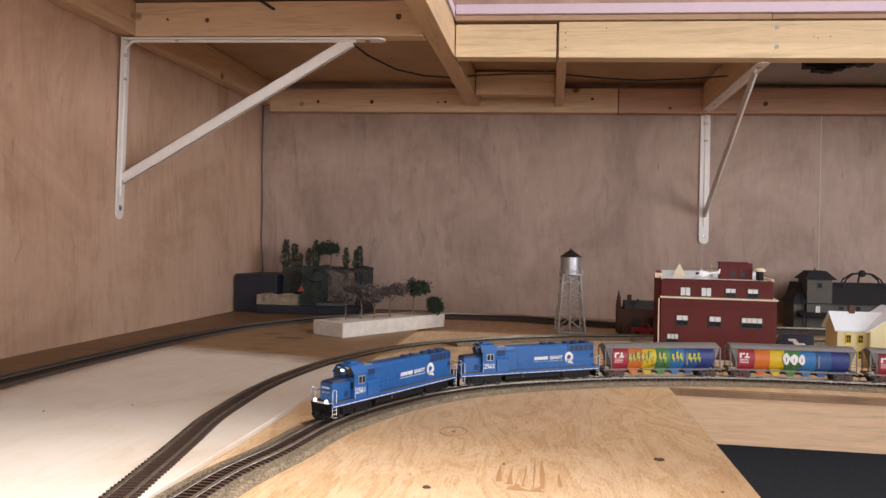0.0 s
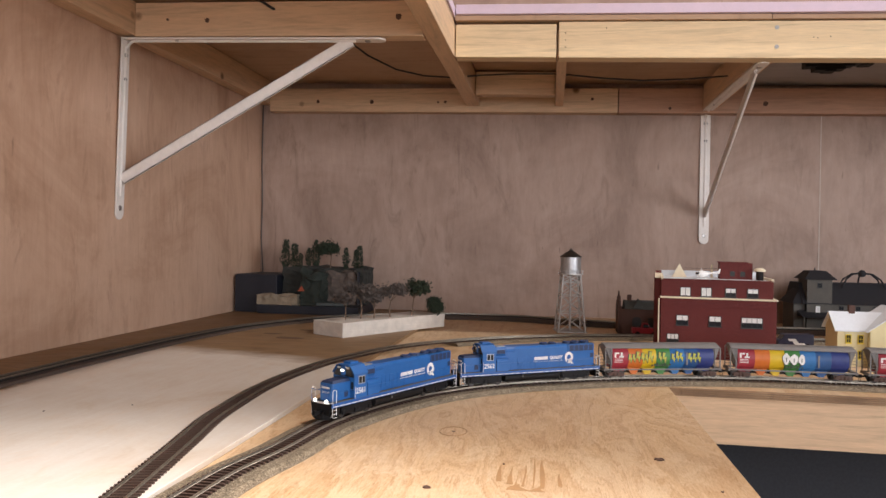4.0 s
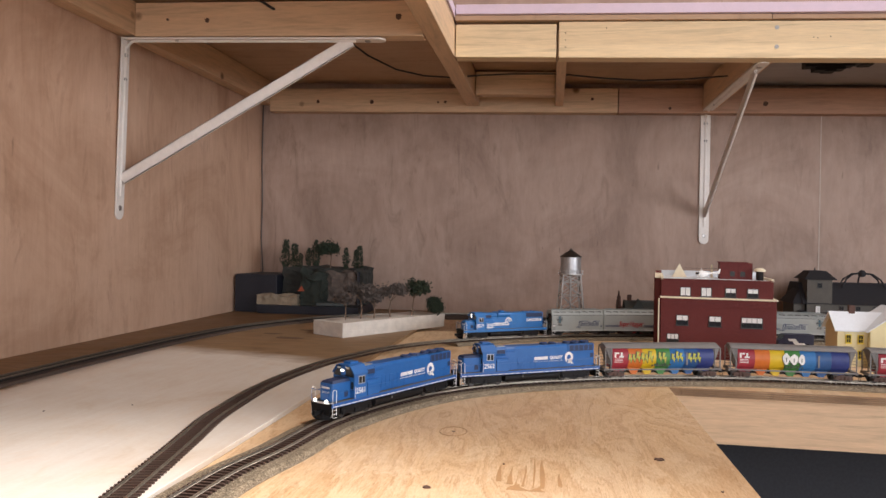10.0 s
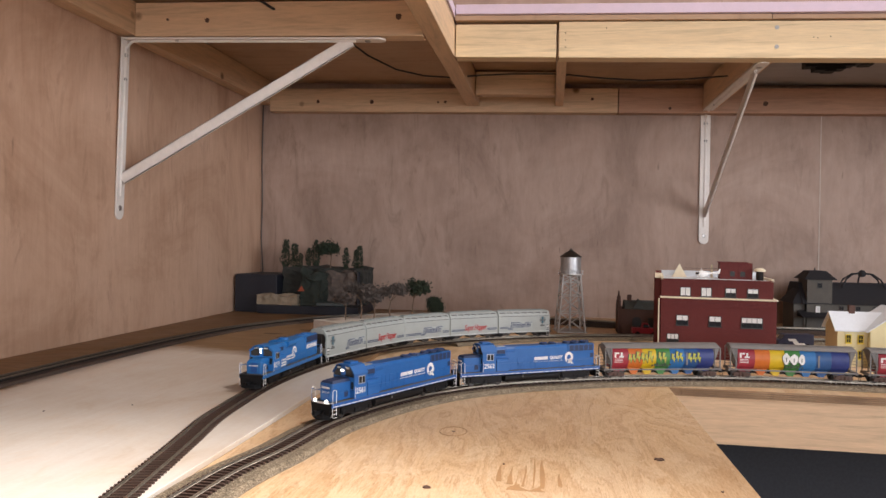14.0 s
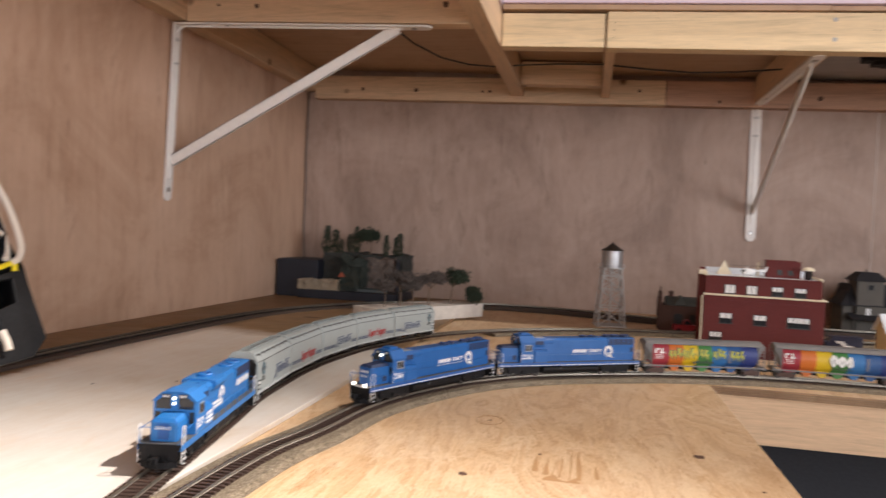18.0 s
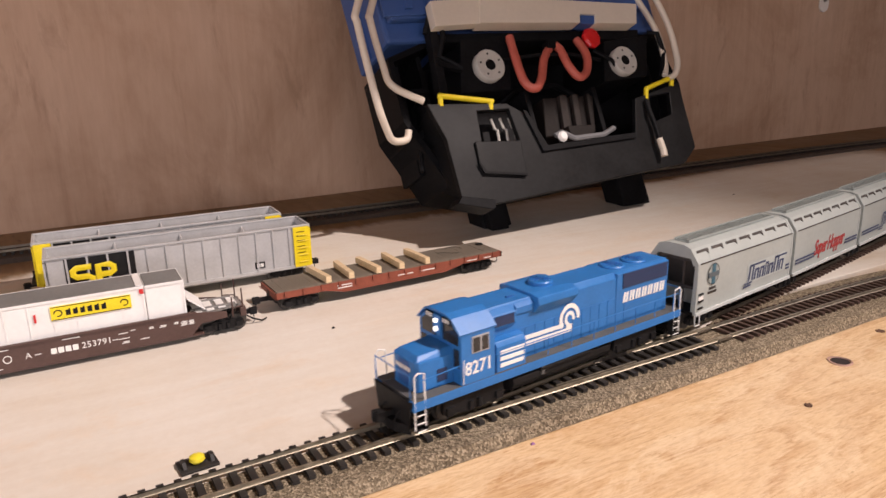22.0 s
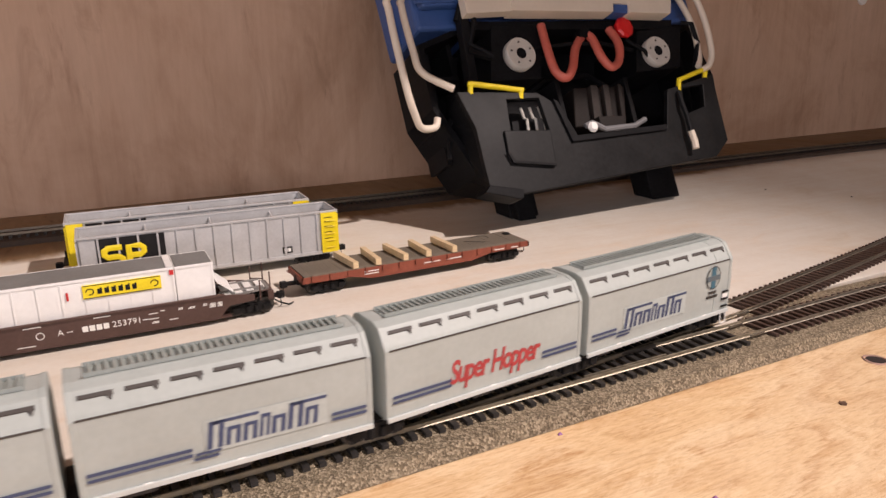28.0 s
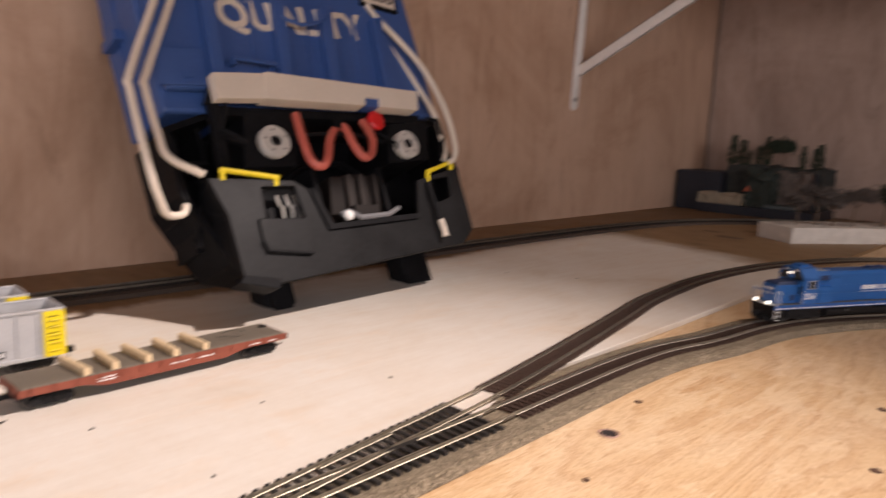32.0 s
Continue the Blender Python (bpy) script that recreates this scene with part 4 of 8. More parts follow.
    if lamps[1]:
        part("ditch_light_shelf", Geo().prism([(half - .001, -.0155), (half + .0028, -.0120), (half + .0036, 0), (half + .0028, .0120), (half - .001, .0155)], "z", .0168, .0177), WHITE, root)
    part("fuel_tank", Geo().prism([(-.0105, .0030), (.0105, .0030), (.0142, .0048), (.0158, .0075), (.0155, .0105), (.0125, .0125), (-.0125, .0125), (-.0155, .0105), (-.0158, .0075), (-.0142, .0048)], "x", -truck_x + axles[-1] + .009, truck_x - axles[-1] - .009), BLACK, root, bevel=.0005)
    part("air_tank", Geo().cyl((-.020, .0150, .0115), (.018, .0150, .0115), .0018, n=10), BLACK, root)
    part("fuel_filler", Geo().box(.016, .018, .0158, .0166, .0085, .0125), GREY_WALK, root)
    truck(root, truck_x, axles, r, tall=.0030)
    truck(root, -truck_x, axles, r, tall=.0030)
    return root


gp = loco("blue_freight_engine", "bright blue four-axle diesel with white stripes and emblem", .1015, (-.0158, .0158), .0625, .0535, "8271", "stripe", (True, False))
gp.scale = (1.0, 1.06, 1.12)
sd_a = loco("blue_lead_engine", "blue six-axle diesel with lit lamps on the cork track", .1180, (-.0215, 0, .0215), .0760, .0640, "2561", "quality", (True, True))
sd_b = loco("blue_second_engine", "blue six-axle diesel coupled behind the lead engine", .1180, (-.0215, 0, .0215), .0760, .0640, "2562", "quality", (False, False))

RAIL_TOP = BOARD + .0044


def on_line(line, s, wheelbase, z=RAIL_TOP):
    """The pose of a vehicle whose middle is at s and which heads towards smaller s."""
    a, b = line.at(s - wheelbase / 2), line.at(s + wheelbase / 2)
    mid, d = (a + b) / 2, (a - b).normalized()
    return pose(mid.x, mid.y, z, 0, 0, math.degrees(math.atan2(d.y, d.x)))


S_LEAD = main_line.near(.661, 1.318)
sd_a.matrix_basis = on_line(main_line, S_LEAD + .112, .152) @ Matrix.Diagonal((1.01, 1, 1.13, 1))
sd_b.matrix_basis = on_line(main_line, S_LEAD + .110 + .2480, .152) @ Matrix.Diagonal((.965, 1, 1.13, 1))

# ---- grey covered hoppers, an articulated set of five ----
HOPPER_GREY = plain("hopper_grey", (0.365, 0.398, 0.382), 0.5, 0, 0.07, 40)
HOPPER_ROOF = plain("hopper_roof_grey", (0.27, 0.30, 0.285), 0.6, 0, 0.12, 60)
# paler grey puts the bright highlight into the side sills
HOPPER_SILL_LIT = plain("lit_sill_grey", (0.50, 0.53, 0.52), 0.45, 0, 0.07, 40)
HOPPER_LINE = plain("brown_black_line", (0.045, 0.038, 0.034), 0.6)
INK_BLUE = plain("faded_blue_ink", (0.045, 0.062, 0.13), 0.55)
INK_TEAL = plain("teal_ink", (0.035, 0.115, 0.165), 0.55)
INK_SLATE = plain("slate_ink", (0.085, 0.110, 0.125), 0.55)
INK_CREAM = plain("pale_patch", (0.40, 0.44, 0.425), 0.6)
INK_RED = plain("faded_red_ink", (0.37, 0.04, 0.042), 0.55)


def grey_hopper(front, rear, slogan):
    root = thing("covered_hopper", "pale grey articulated covered hopper with " + ("red slogan and blue lines" if slogan else "blue emblem lettering and lines"), "freight car", group="grey hopper set")
    h = .0600
    prof = [(-.0120, .0085), (.0120, .0085), (.0165, .0100), (.0168, .0110), (.0172, .0250), (.0170, .0395), (.0160, .0412), (.0112, .0478), (.0062, .0492), (-.0062, .0492), (-.0112, .0478), (-.0160, .0412), (-.0170, .0395), (-.0172, .0250), (-.0168, .0110), (-.0165, .0100)]
    b0, b1 = -h + (.0150 if rear else .0015), h - (.0150 if front else .0015)
    part("body", Geo().prism(prof, "x", b0, b1), HOPPER_GREY, root, bevel=.0004)
    for flag, s, at in ((front, 1, b1), (rear, -1, b0)):
        if flag:  # the open end: side sheets and roof run on, a sloping sheet and a dark platform lie within
            x0, x1 = sorted((at, s * (h - .0030)))
            for t in (-1, 1):
                part("side_sheet", Geo().prism([(t * .0165, .0100), (t * .0168, .0110), (t * .0172, .0250), (t * .0170, .0395), (t * .0160, .0400), (t * .0160, .0100)], "x", x0, x1), HOPPER_GREY, root)
            part("roof_end", Geo().prism([(-.0170, .0395), (-.0160, .0412), (-.0112, .0478), (-.0062, .0492), (.0062, .0492), (.0112, .0478), (.0160, .0412), (.0170, .0395), (.0100, .0440), (-.0100, .0440)], "x", x0, x1), HOPPER_GREY, root)
            part("end_sheet", Geo().prism([(s * (h - .0040), .0395), (s * (h - .0040), .0440), (at, .0440), (at, .0200)], "y", -.0128, .0128), HOPPER_LINE, root)
            part("end_platform", Geo().box(*sorted((at, s * (h + .0005))), -.0158, .0158, .0100, .0114), BLACK, root)
            for t in (-1, 1):
                part("end_strut", Geo().box(*sorted((s * (h - .0030), s * (h - .0018))), *sorted((t * .0060, t * .0072)), .0114, .0400), HOPPER_LINE, root)
            part("end_beam", Geo().box(*sorted((s * (h - .0030), s * (h - .0018))), -.0158, .0158, .0245, .0262), HOPPER_LINE, root)
            part("brake_wheel", Geo().lathe([(.0036, 0), (.0042, .0003), (.0042, .0008), (.0036, .001)], 14), BLACK, root, m=pose(s * (h - .001), -.010, .031, 0, 90 * s, 0))
    for s in (-1, 1):
        x0, x1 = sorted((s * (h - .0032), s * (h - .0008)))
        if front and s > 0 or rear and s < 0:
            for t in (-1, 1):
                part("end_post", Geo().prism([(t * .0136, .0095), (t * .0170, .0095), (t * .0176, .0250), (t * .0174, .0398), (t * .0150, .0398), (t * .0145, .0250)], "x", x0, x1), HOPPER_GREY, root, bevel=.0003)
            part("end_frame", Geo().prism([(-.0174, .0398), (-.0163, .0416), (-.0114, .0481), (-.0062, .0496), (.0062, .0496), (.0114, .0481), (.0163, .0416), (.0174, .0398), (.0140, .0385), (.0120, .0425), (-.0120, .0425), (-.0140, .0385)], "x", x0, x1), HOPPER_GREY, root)
        else:
            part("end_frame", Geo().prism([(q[0] * 1.015, q[1] + .0003) for q in prof], "x", x0, x1), HOPPER_GREY, root, bevel=.0003)
        y0, y1 = sorted((s * .0168, s * .0176))
        part("eave_line", Geo().box(-h + .003, h - .003, *sorted((s * .0166, s * .01725)), .0394, .0400), HOPPER_LINE, root)
        part("side_sill", Geo().box(-h + .001, h - .001, y0, y1 + (.0004 if s > 0 else 0), .0092, .0112), HOPPER_SILL_LIT, root, bevel=.0002)
        for k in range(7):
            x = -h + .0050 + k * .0163
            y0, z0, y1, z1 = .0133, .0451, .0126, .0461
            part("roof_rib", Geo().put([(x, s * y0, z0), (x + .0122, s * y0, z0), (x + .0122, s * y1, z1), (x, s * y1, z1), (x, s * y0, z0 + .0005), (x + .0122, s * y0, z0 + .0005), (x + .0122, s * y1, z1 + .0005), (x, s * y1, z1 + .0005)], [(3, 2, 1, 0), (4, 5, 6, 7), (0, 1, 5, 4), (1, 2, 6, 5), (2, 3, 7, 6), (3, 0, 4, 7)]), HOPPER_LINE, root)
            part("roof_gusset", Geo().put([(x + .0004, s * y0, z0), (x + .0028, s * y0, z0), (x + .0010, s * .0146, .0436), (x + .0004, s * y0, z0 + .0007), (x + .0028, s * y0, z0 + .0007), (x + .0010, s * .0146, .0443)], [(2, 1, 0), (3, 4, 5), (0, 1, 4, 3), (1, 2, 5, 4), (2, 0, 3, 5)]), HOPPER_LINE, root)
        for k in (0, 1, 2):
            part("sill_step", Geo().box(-h + .022 + k * .036, -h + .025 + k * .036, *sorted((s * .0172, s * .0178)), .0095, .0115), WHITE, root)
        yl0, yl1 = sorted((s * .0174, s * .01765))
        lines = ((-h + .004, -.032), (.0245, h - .004)) if slogan else ((-h + .004, -.016) if s > 0 else (.016, h - .004),)
        if not slogan:
            lines = ((-h + .004, -.0515),) if front else ((.038, h - .004),) if rear else ((-h + .004, -.040), (.018, h - .004))
        for x0, x1 in lines:
            for z in (.0168, .0190):
                part("lining", Geo().box(x0, x1, yl0, yl1, z, z + .0011), INK_BLUE, root)
        if slogan:
            lettering("Super Hopper", .0118, INK_RED, root, on_side(-.002, s * .0174, .0222) @ Matrix.Diagonal((.93, 1.22, 1, 1)), name="letter", shear=0.26, spacing=0.86, bold=.00024)
        else:
            dx = .020 if rear else -.013 if front else 0.0
            part("ink_patch", Geo().box(-.038 + dx, .013 + dx, *sorted((s * .01735, s * .01742)), .0168, .0294), INK_CREAM, root)
            yy = yl0 if s < 0 else yl1
            # plain slanted outlines in place of the emblem lettering, with two underlines that run into the lining
            x, lean = .0125 + dx, .0016

            def quad(px, pz, w, hgt):
                part("emblem_stroke", Geo().put([(px, yy, pz), (px - w, yy, pz), (px - w - lean * hgt / .010, yy, pz + hgt), (px - lean * hgt / .010, yy, pz + hgt)], [(0, 1, 2, 3)]), INK_BLUE, root)

            for w, hgt, kind in ((.0068, .0104, 0), (.0062, .0070, 1), (.0062, .0070, 1), (.0044, .0088, 2), (.0062, .0070, 1), (.0068, .0104, 3), (.0060, .0072, 3)):
                z0 = .0182
                quad(x, z0, w * .30, hgt)
                quad(x - w * .30 - lean * (hgt - .0014) / .010, z0 + hgt - .0014, w * .35, .0014)
                quad(x - w * .62, z0, w * .30, hgt)
                x -= w + .0006
            quad(.0100 + dx, .0274, .0190, .0012)
            quad(-.0220 + dx, .0274, .0160, .0012)
            quad(.0170 + dx, .0168, .0100, .0010)
            quad(.0180 + dx, .0150, .0100, .0010)
    # roof walk: a long grid of slats with hatch strips
    part("roof_walk", Geo().box(-h + .008, h - .008, -.0050, .0050, .0493, .0497), HOPPER_ROOF, root)
    slat = Geo().box(-.0006, .0006, -.0048, .0048, 0, .0011).mesh("slat")
    slat.materials.append(HOPPER_ROOF)
    for k in range(34):
        ob = new("slat", slat)
        ob.parent, ob.matrix_basis = root, pose(-h + .010 + k * .00303, 0, .0496)
    for s in (-1, 1):
        part("roof_rail", Geo().box(-h + .008, h - .008, *sorted((s * .0048, s * .0053)), .0496, .0510), HOPPER_ROOF, root)
    for k in range(3):
        x = -.038 + k * .038
        part("hopper_bay", Geo().prism([(x - .016, .0100), (x + .016, .0100), (x + .005, .0030), (x - .005, .0030)], "y", -.0095, .0095), HOPPER_LINE, root)
    part("centre_sill", Geo().box(-h, h, -.003, .003, .0066, .0090), BLACK, root)
    for flag, s in ((front, 1), (rear, -1)):
        if flag:
            for t in (-1, 1):
                g = Geo()
                for z in (.0130, .0172, .0214):
                    g.box(*sorted((s * (h - .0082), s * (h - .0030))), *sorted((t * .0173, t * .0181)), z, z + .0009)
                part("ladder", g, BLACK, root)
                part("ladder_plate", Geo().box(*sorted((s * (h - .0080), s * (h - .0032))), *sorted((t * .0173, t * .0178)), .0184, .0206), WHITE, root)
                ring = Geo()
                for k in range(33):
                    a = 2 * math.pi * k / 32
                    for rad in (.0060, .0065):
                        ring.v.append((s * (h - .018) + rad * math.cos(a), t * .01772, .0318 + rad * math.sin(a)))
                ring.f += [(2 * k, 2 * k + 1, 2 * k + 3, 2 * k + 2) for k in range(32)]
                part("emblem_rim", ring, HOPPER_LINE, root)
                e = Geo().put([(s * (h - .018) + .0061 * math.cos(a), t * .0176, .0318 + .0061 * math.sin(a)) for a in np.linspace(0, 2 * math.pi, 25)[:-1]], [tuple(range(24))])
                part("emblem_disc", e, HOPPER_ROOF, root)
                part("emblem_cross", Geo().box(s * (h - .018) - .0019, s * (h - .018) + .0019, *sorted((t * .0176, t * .0179)), .0259, .0377), INK_TEAL, root, "teal blue cross emblem")
                part("emblem_bar", Geo().box(s * (h - .018) - .0058, s * (h - .018) + .0058, *sorted((t * .0176, t * .01805)), .0302, .0330), INK_SLATE, root)
                for k in range(4):
                    part("stencil_bar", Geo().box(s * (h - .018) - .0036 + k * .0019, s * (h - .018) - .0023 + k * .0019, *sorted((t * .0174, t * .01765)), .0226, .0241), HOPPER_LINE, root)
                for k in range(6):
                    part("stencil_bar", Geo().box(s * (h - .018) - .0050 + k * .0017, s * (h - .018) - .0038 + k * .0017, *sorted((t * .0174, t * .01765)), .0202, .0217), HOPPER_LINE, root)
                part("step", Geo().tube([(s * (h - .002), t * .0165, .0100), (s * (h - .002), t * .0170, .0030), (s * (h - .007), t * .0170, .0030), (s * (h - .007), t * .0165, .0100)], .0004, 5), WHITE, root)
            coupler(root, s * h, s)
            truck(root, s * (h - .012), (-.0102, .0102), .0052)
        elif s < 0:
            truck(root, -h - .002, (-.0102, .0102), .0052)
    return root


hoppers = [grey_hopper(i == 0, i == 4, i % 2 == 1) for i in range(5)]
for car in hoppers:
    car.scale = (1.035 if car is hoppers[0] else 1.045 if car is hoppers[4] else 1.0, 1.05, 1.14)

# ---- rainbow covered hoppers on the main track ----
BANDS = [plain("band_red", (0.34, 0.03, 0.045), 0.5), plain("band_orange", (0.62, 0.16, 0.02), 0.5), plain("band_yellow", (0.68, 0.46, 0.01), 0.5), plain("band_green", (0.06, 0.22, 0.05), 0.5), plain("band_blue", (0.03, 0.16, 0.40), 0.5), plain("band_teal", (0.022, 0.085, 0.24), 0.5), plain("band_navy", (0.02, 0.035, 0.17), 0.5)]
CAR_GREY = plain("freight_grey", (0.20, 0.19, 0.18), 0.6, 0, 0.15)
RUST_TRUCK = plain("rusty_truck", (0.10, 0.055, 0.04), 0.7, 0, 0.25)
GRAFFITI_YELLOW = plain("graffiti_yellow", (0.46, 0.46, 0.06), 0.5)
GRAFFITI_WHITE = plain("graffiti_white", (0.78, 0.78, 0.74), 0.5)
GRAFFITI_DARK = plain("graffiti_dark", (0.05, 0.07, 0.05), 0.6)


def rainbow_hopper(style):
    words = {"zigzag": "jagged yellow graffiti", "bubble": "bubble-shaped white graffiti", "plain": "white emblem on its red end"}[style]
    root = thing("rainbow_hopper", "covered hopper in rainbow bands with " + words, "freight car", group="rainbow hoppers")
    h = .0985
    shell = [(.0175 * math.sin(a), .0300 - .0185 * math.cos(a)) for a in np.linspace(radians(32), radians(150), 13)]
    prof = shell + [(-x, z) for x, z in shell[::-1]]
    cuts = [-h + .014, -.058, -.0345, -.011, .0125, .035, .058, h - .014]
    order = BANDS[::-1]
    for k in range(7):
        a, b = cuts[k], cuts[k + 1]
        part("body_band", Geo().prism([(p[0] * 1.0, p[1]) for p in prof], "x", a + .0001, b - .0001), order[k], root)
        x = (a + b) / 2
        part("outlet_bay", Geo().prism([(a + .001, .0150), (b - .001, .0150), (x + .004, .0048), (x - .004, .0048)], "y", -.0085, .0085), order[k], root)
    part("roof", Geo().prism([(-.0165, .0440), (.0165, .0440), (.0168, .0455), (.0070, .0490), (-.0070, .0490), (-.0168, .0455)], "x", -h + .003, h - .003), CAR_GREY, root, bevel=.0003)
    part("roof_walk", Geo().box(-h + .002, h - .002, -.0055, .0055, .0496, .0504), CAR_GREY, root)
    part("side_sill", Geo().box(-h, h, -.0165, -.0150, .0120, .0140), CAR_GREY, root)
    part("side_sill", Geo().box(-h, h, .0150, .0165, .0120, .0140), CAR_GREY, root)
    for s in (-1, 1):
        part("end_sheet", Geo().prism([(s * (h - .014), .018), (s * (h - .014), .0440), (s * (h - .004), .0440)], "y", -.0150, .0150), CAR_GREY, root)
        part("end_sill", Geo().box(*sorted((s * (h - .003), s * h)), -.0160, .0160, .0105, .0145), CAR_GREY, root, bevel=.0003)
        for t in (-1, 1):
            part("corner_post", Geo().box(*sorted((s * (h - .0035), s * (h - .0018))), *sorted((t * .0150, t * .0163)), .0140, .0450), CAR_GREY, root)
            part("corner_post", Geo().box(*sorted((s * (h - .0125), s * (h - .0110))), *sorted((t * .0150, t * .0163)), .0140, .0450), CAR_GREY, root)
            for z in (.018, .0225, .027, .0315, .036, .0405):
                part("rung", Geo().tube([(s * (h - .0120), t * .0166, z), (s * (h - .0022), t * .0166, z)], .00035, 5), CAR_GREY, root)
        truck(root, s * (h - .021), (-.0102, .0102), .0052, mat=RUST_TRUCK)
        coupler(root, s * h, s)
    part("centre_sill", Geo().box(-h, h, -.003, .003, .0066, .0100), BLACK, root)
    y = .0178
    # an emblem of two joined strokes on the red end
    g = Geo()
    for x0, x1, z0, z1 in ((.0790, .0818, .031, .0385), (.0742, .0818, .0362, .0385), (.0690, .0718, .031, .0385), (.0665, .0742, .0310, .0333)):
        g.box(x0, x1, y - .0002, y + .0002, z0, z1)
    part("emblem", g, WHITE, root, "white emblem of plain bars")
    for z in (.0285, .0262, .0238):
        part("stencil_bar", Geo().box(.068, .0815, y - .0003, y, z, z + .0008), WHITE, root)
    part("stencil_bar", Geo().box(-.040, -.0375, y - .0003, y, .020, .038), CAR_GREY, root)
    rnd = random.Random(4)
    if style == "zigzag":
        x = .058
        for k in range(17):
            w = rnd.uniform(.0060, .0085)
            tall = rnd.uniform(.0125, .0165)
            if k not in (6, 9, 13):
                z0 = .0235 + rnd.uniform(-.001, .001)
                q = [(x, y + .0002, z0 + tall), (x - w * .55, y + .0002, z0 + tall * .94), (x - w * .30, y + .0002, z0 + tall * .55), (x - w * .75, y + .0002, z0 + tall * .6), (x - w * .55, y + .0002, z0), (x - w * .25, y + .0002, z0 + tall * .42), (x + w * .1, y + .0002, z0 + tall * .36)]
                part("graffiti_stroke", Geo().put(q, [tuple(range(7))]), GRAFFITI_YELLOW, root)
                cx, cz = sum(p[0] for p in q) / 7, sum(p[2] for p in q) / 7
                part("graffiti_shade", Geo().put([(cx + (a - cx) * 1.45 + .0003, b - .00025, cz + (c - cz) * 1.16 - .0003) for a, b, c in q], [tuple(range(7))]), GRAFFITI_DARK, root)
            x -= w * .98
        for k in range(8):
            part("graffiti_stroke", Geo().box(.018 - k * .0042, .0205 - k * .0042, y - .0004, y + .0002, .0178 + .0008 * (k % 2), .0205 + .0012 * (k % 3)), GRAFFITI_DARK, root)
    elif style == "bubble":
        for k, (w, tall) in enumerate(((.0105, .0165), (.0125, .0150), (.0100, .0150))):
            x, z0 = .0105 - k * .0118, .0235
            ring = [(x + w * .5 * math.cos(a) * (1 + .12 * math.sin(3 * a + k)), y + .0002, z0 + tall * .5 + tall * .5 * math.sin(a) * (1 + .08 * math.cos(4 * a))) for a in np.linspace(0, 2 * math.pi, 21)[:-1]]
            part("graffiti_blob", Geo().put(ring, [tuple(range(20))]), GRAFFITI_WHITE, root)
            part("graffiti_shade", Geo().put([(a + .0010, b - .00025, c - .0010) for a, b, c in ring], [tuple(range(20))]), GRAFFITI_DARK, root)
            part("graffiti_line", Geo().box(x - .0006, x + .0006, y + .00022, y + .0004, z0 + tall * .25, z0 + tall * .62), GRAFFITI_DARK, root)
        for k in range(7):
            part("graffiti_stroke", Geo().box(.010 - k * .0042, .0122 - k * .0042, y - .0004, y + .0002, .0180 + .001 * (k % 2), .0204 + .0008 * (k % 3)), GRAFFITI_DARK, root)
    return root


S_CN = S_LEAD + .110 + .2535 + .2125
for k, style in enumerate(("zigzag", "bubble", "plain")):
    car = rainbow_hopper(style)
    car.matrix_basis = on_line(main_line, S_CN + k * .2005, .14) @ Matrix.Diagonal((.945, 1, 1.02, 1))

# ---- parked cars on the white board ----
GOND_GREY = plain("gondola_silver", (0.50, 0.50, 0.50), 0.40, 0.25, 0.10, 60)
GOND_IN = plain("gondola_inside", (0.36, 0.36, 0.36), 0.55, 0.1, 0.15, 60)
YELLOW = plain("bright_yellow", (0.80, 0.62, 0.01), 0.4)
OXIDE = plain("oxide_red", (0.23, 0.055, 0.028), 0.6, 0, 0.18, 60)
DECK_WOOD = plain("weathered_deck", (0.15, 0.125, 0.095), 0.8, 0, 0.25, 80)
STICK = pine("stripwood", (4, 40, 40), (0.68, 0.52, 0.32))
WELL_BROWN = plain("well_brown", (0.075, 0.038, 0.030), 0.55, 0, 0.15, 60)
BOX_WHITE = plain("container_white", (0.80, 0.79, 0.77), 0.45, 0, 0.05, 40)
BOX_ROOF = plain("container_roof", (0.17, 0.17, 0.165), 0.6, 0, 0.15, 60)


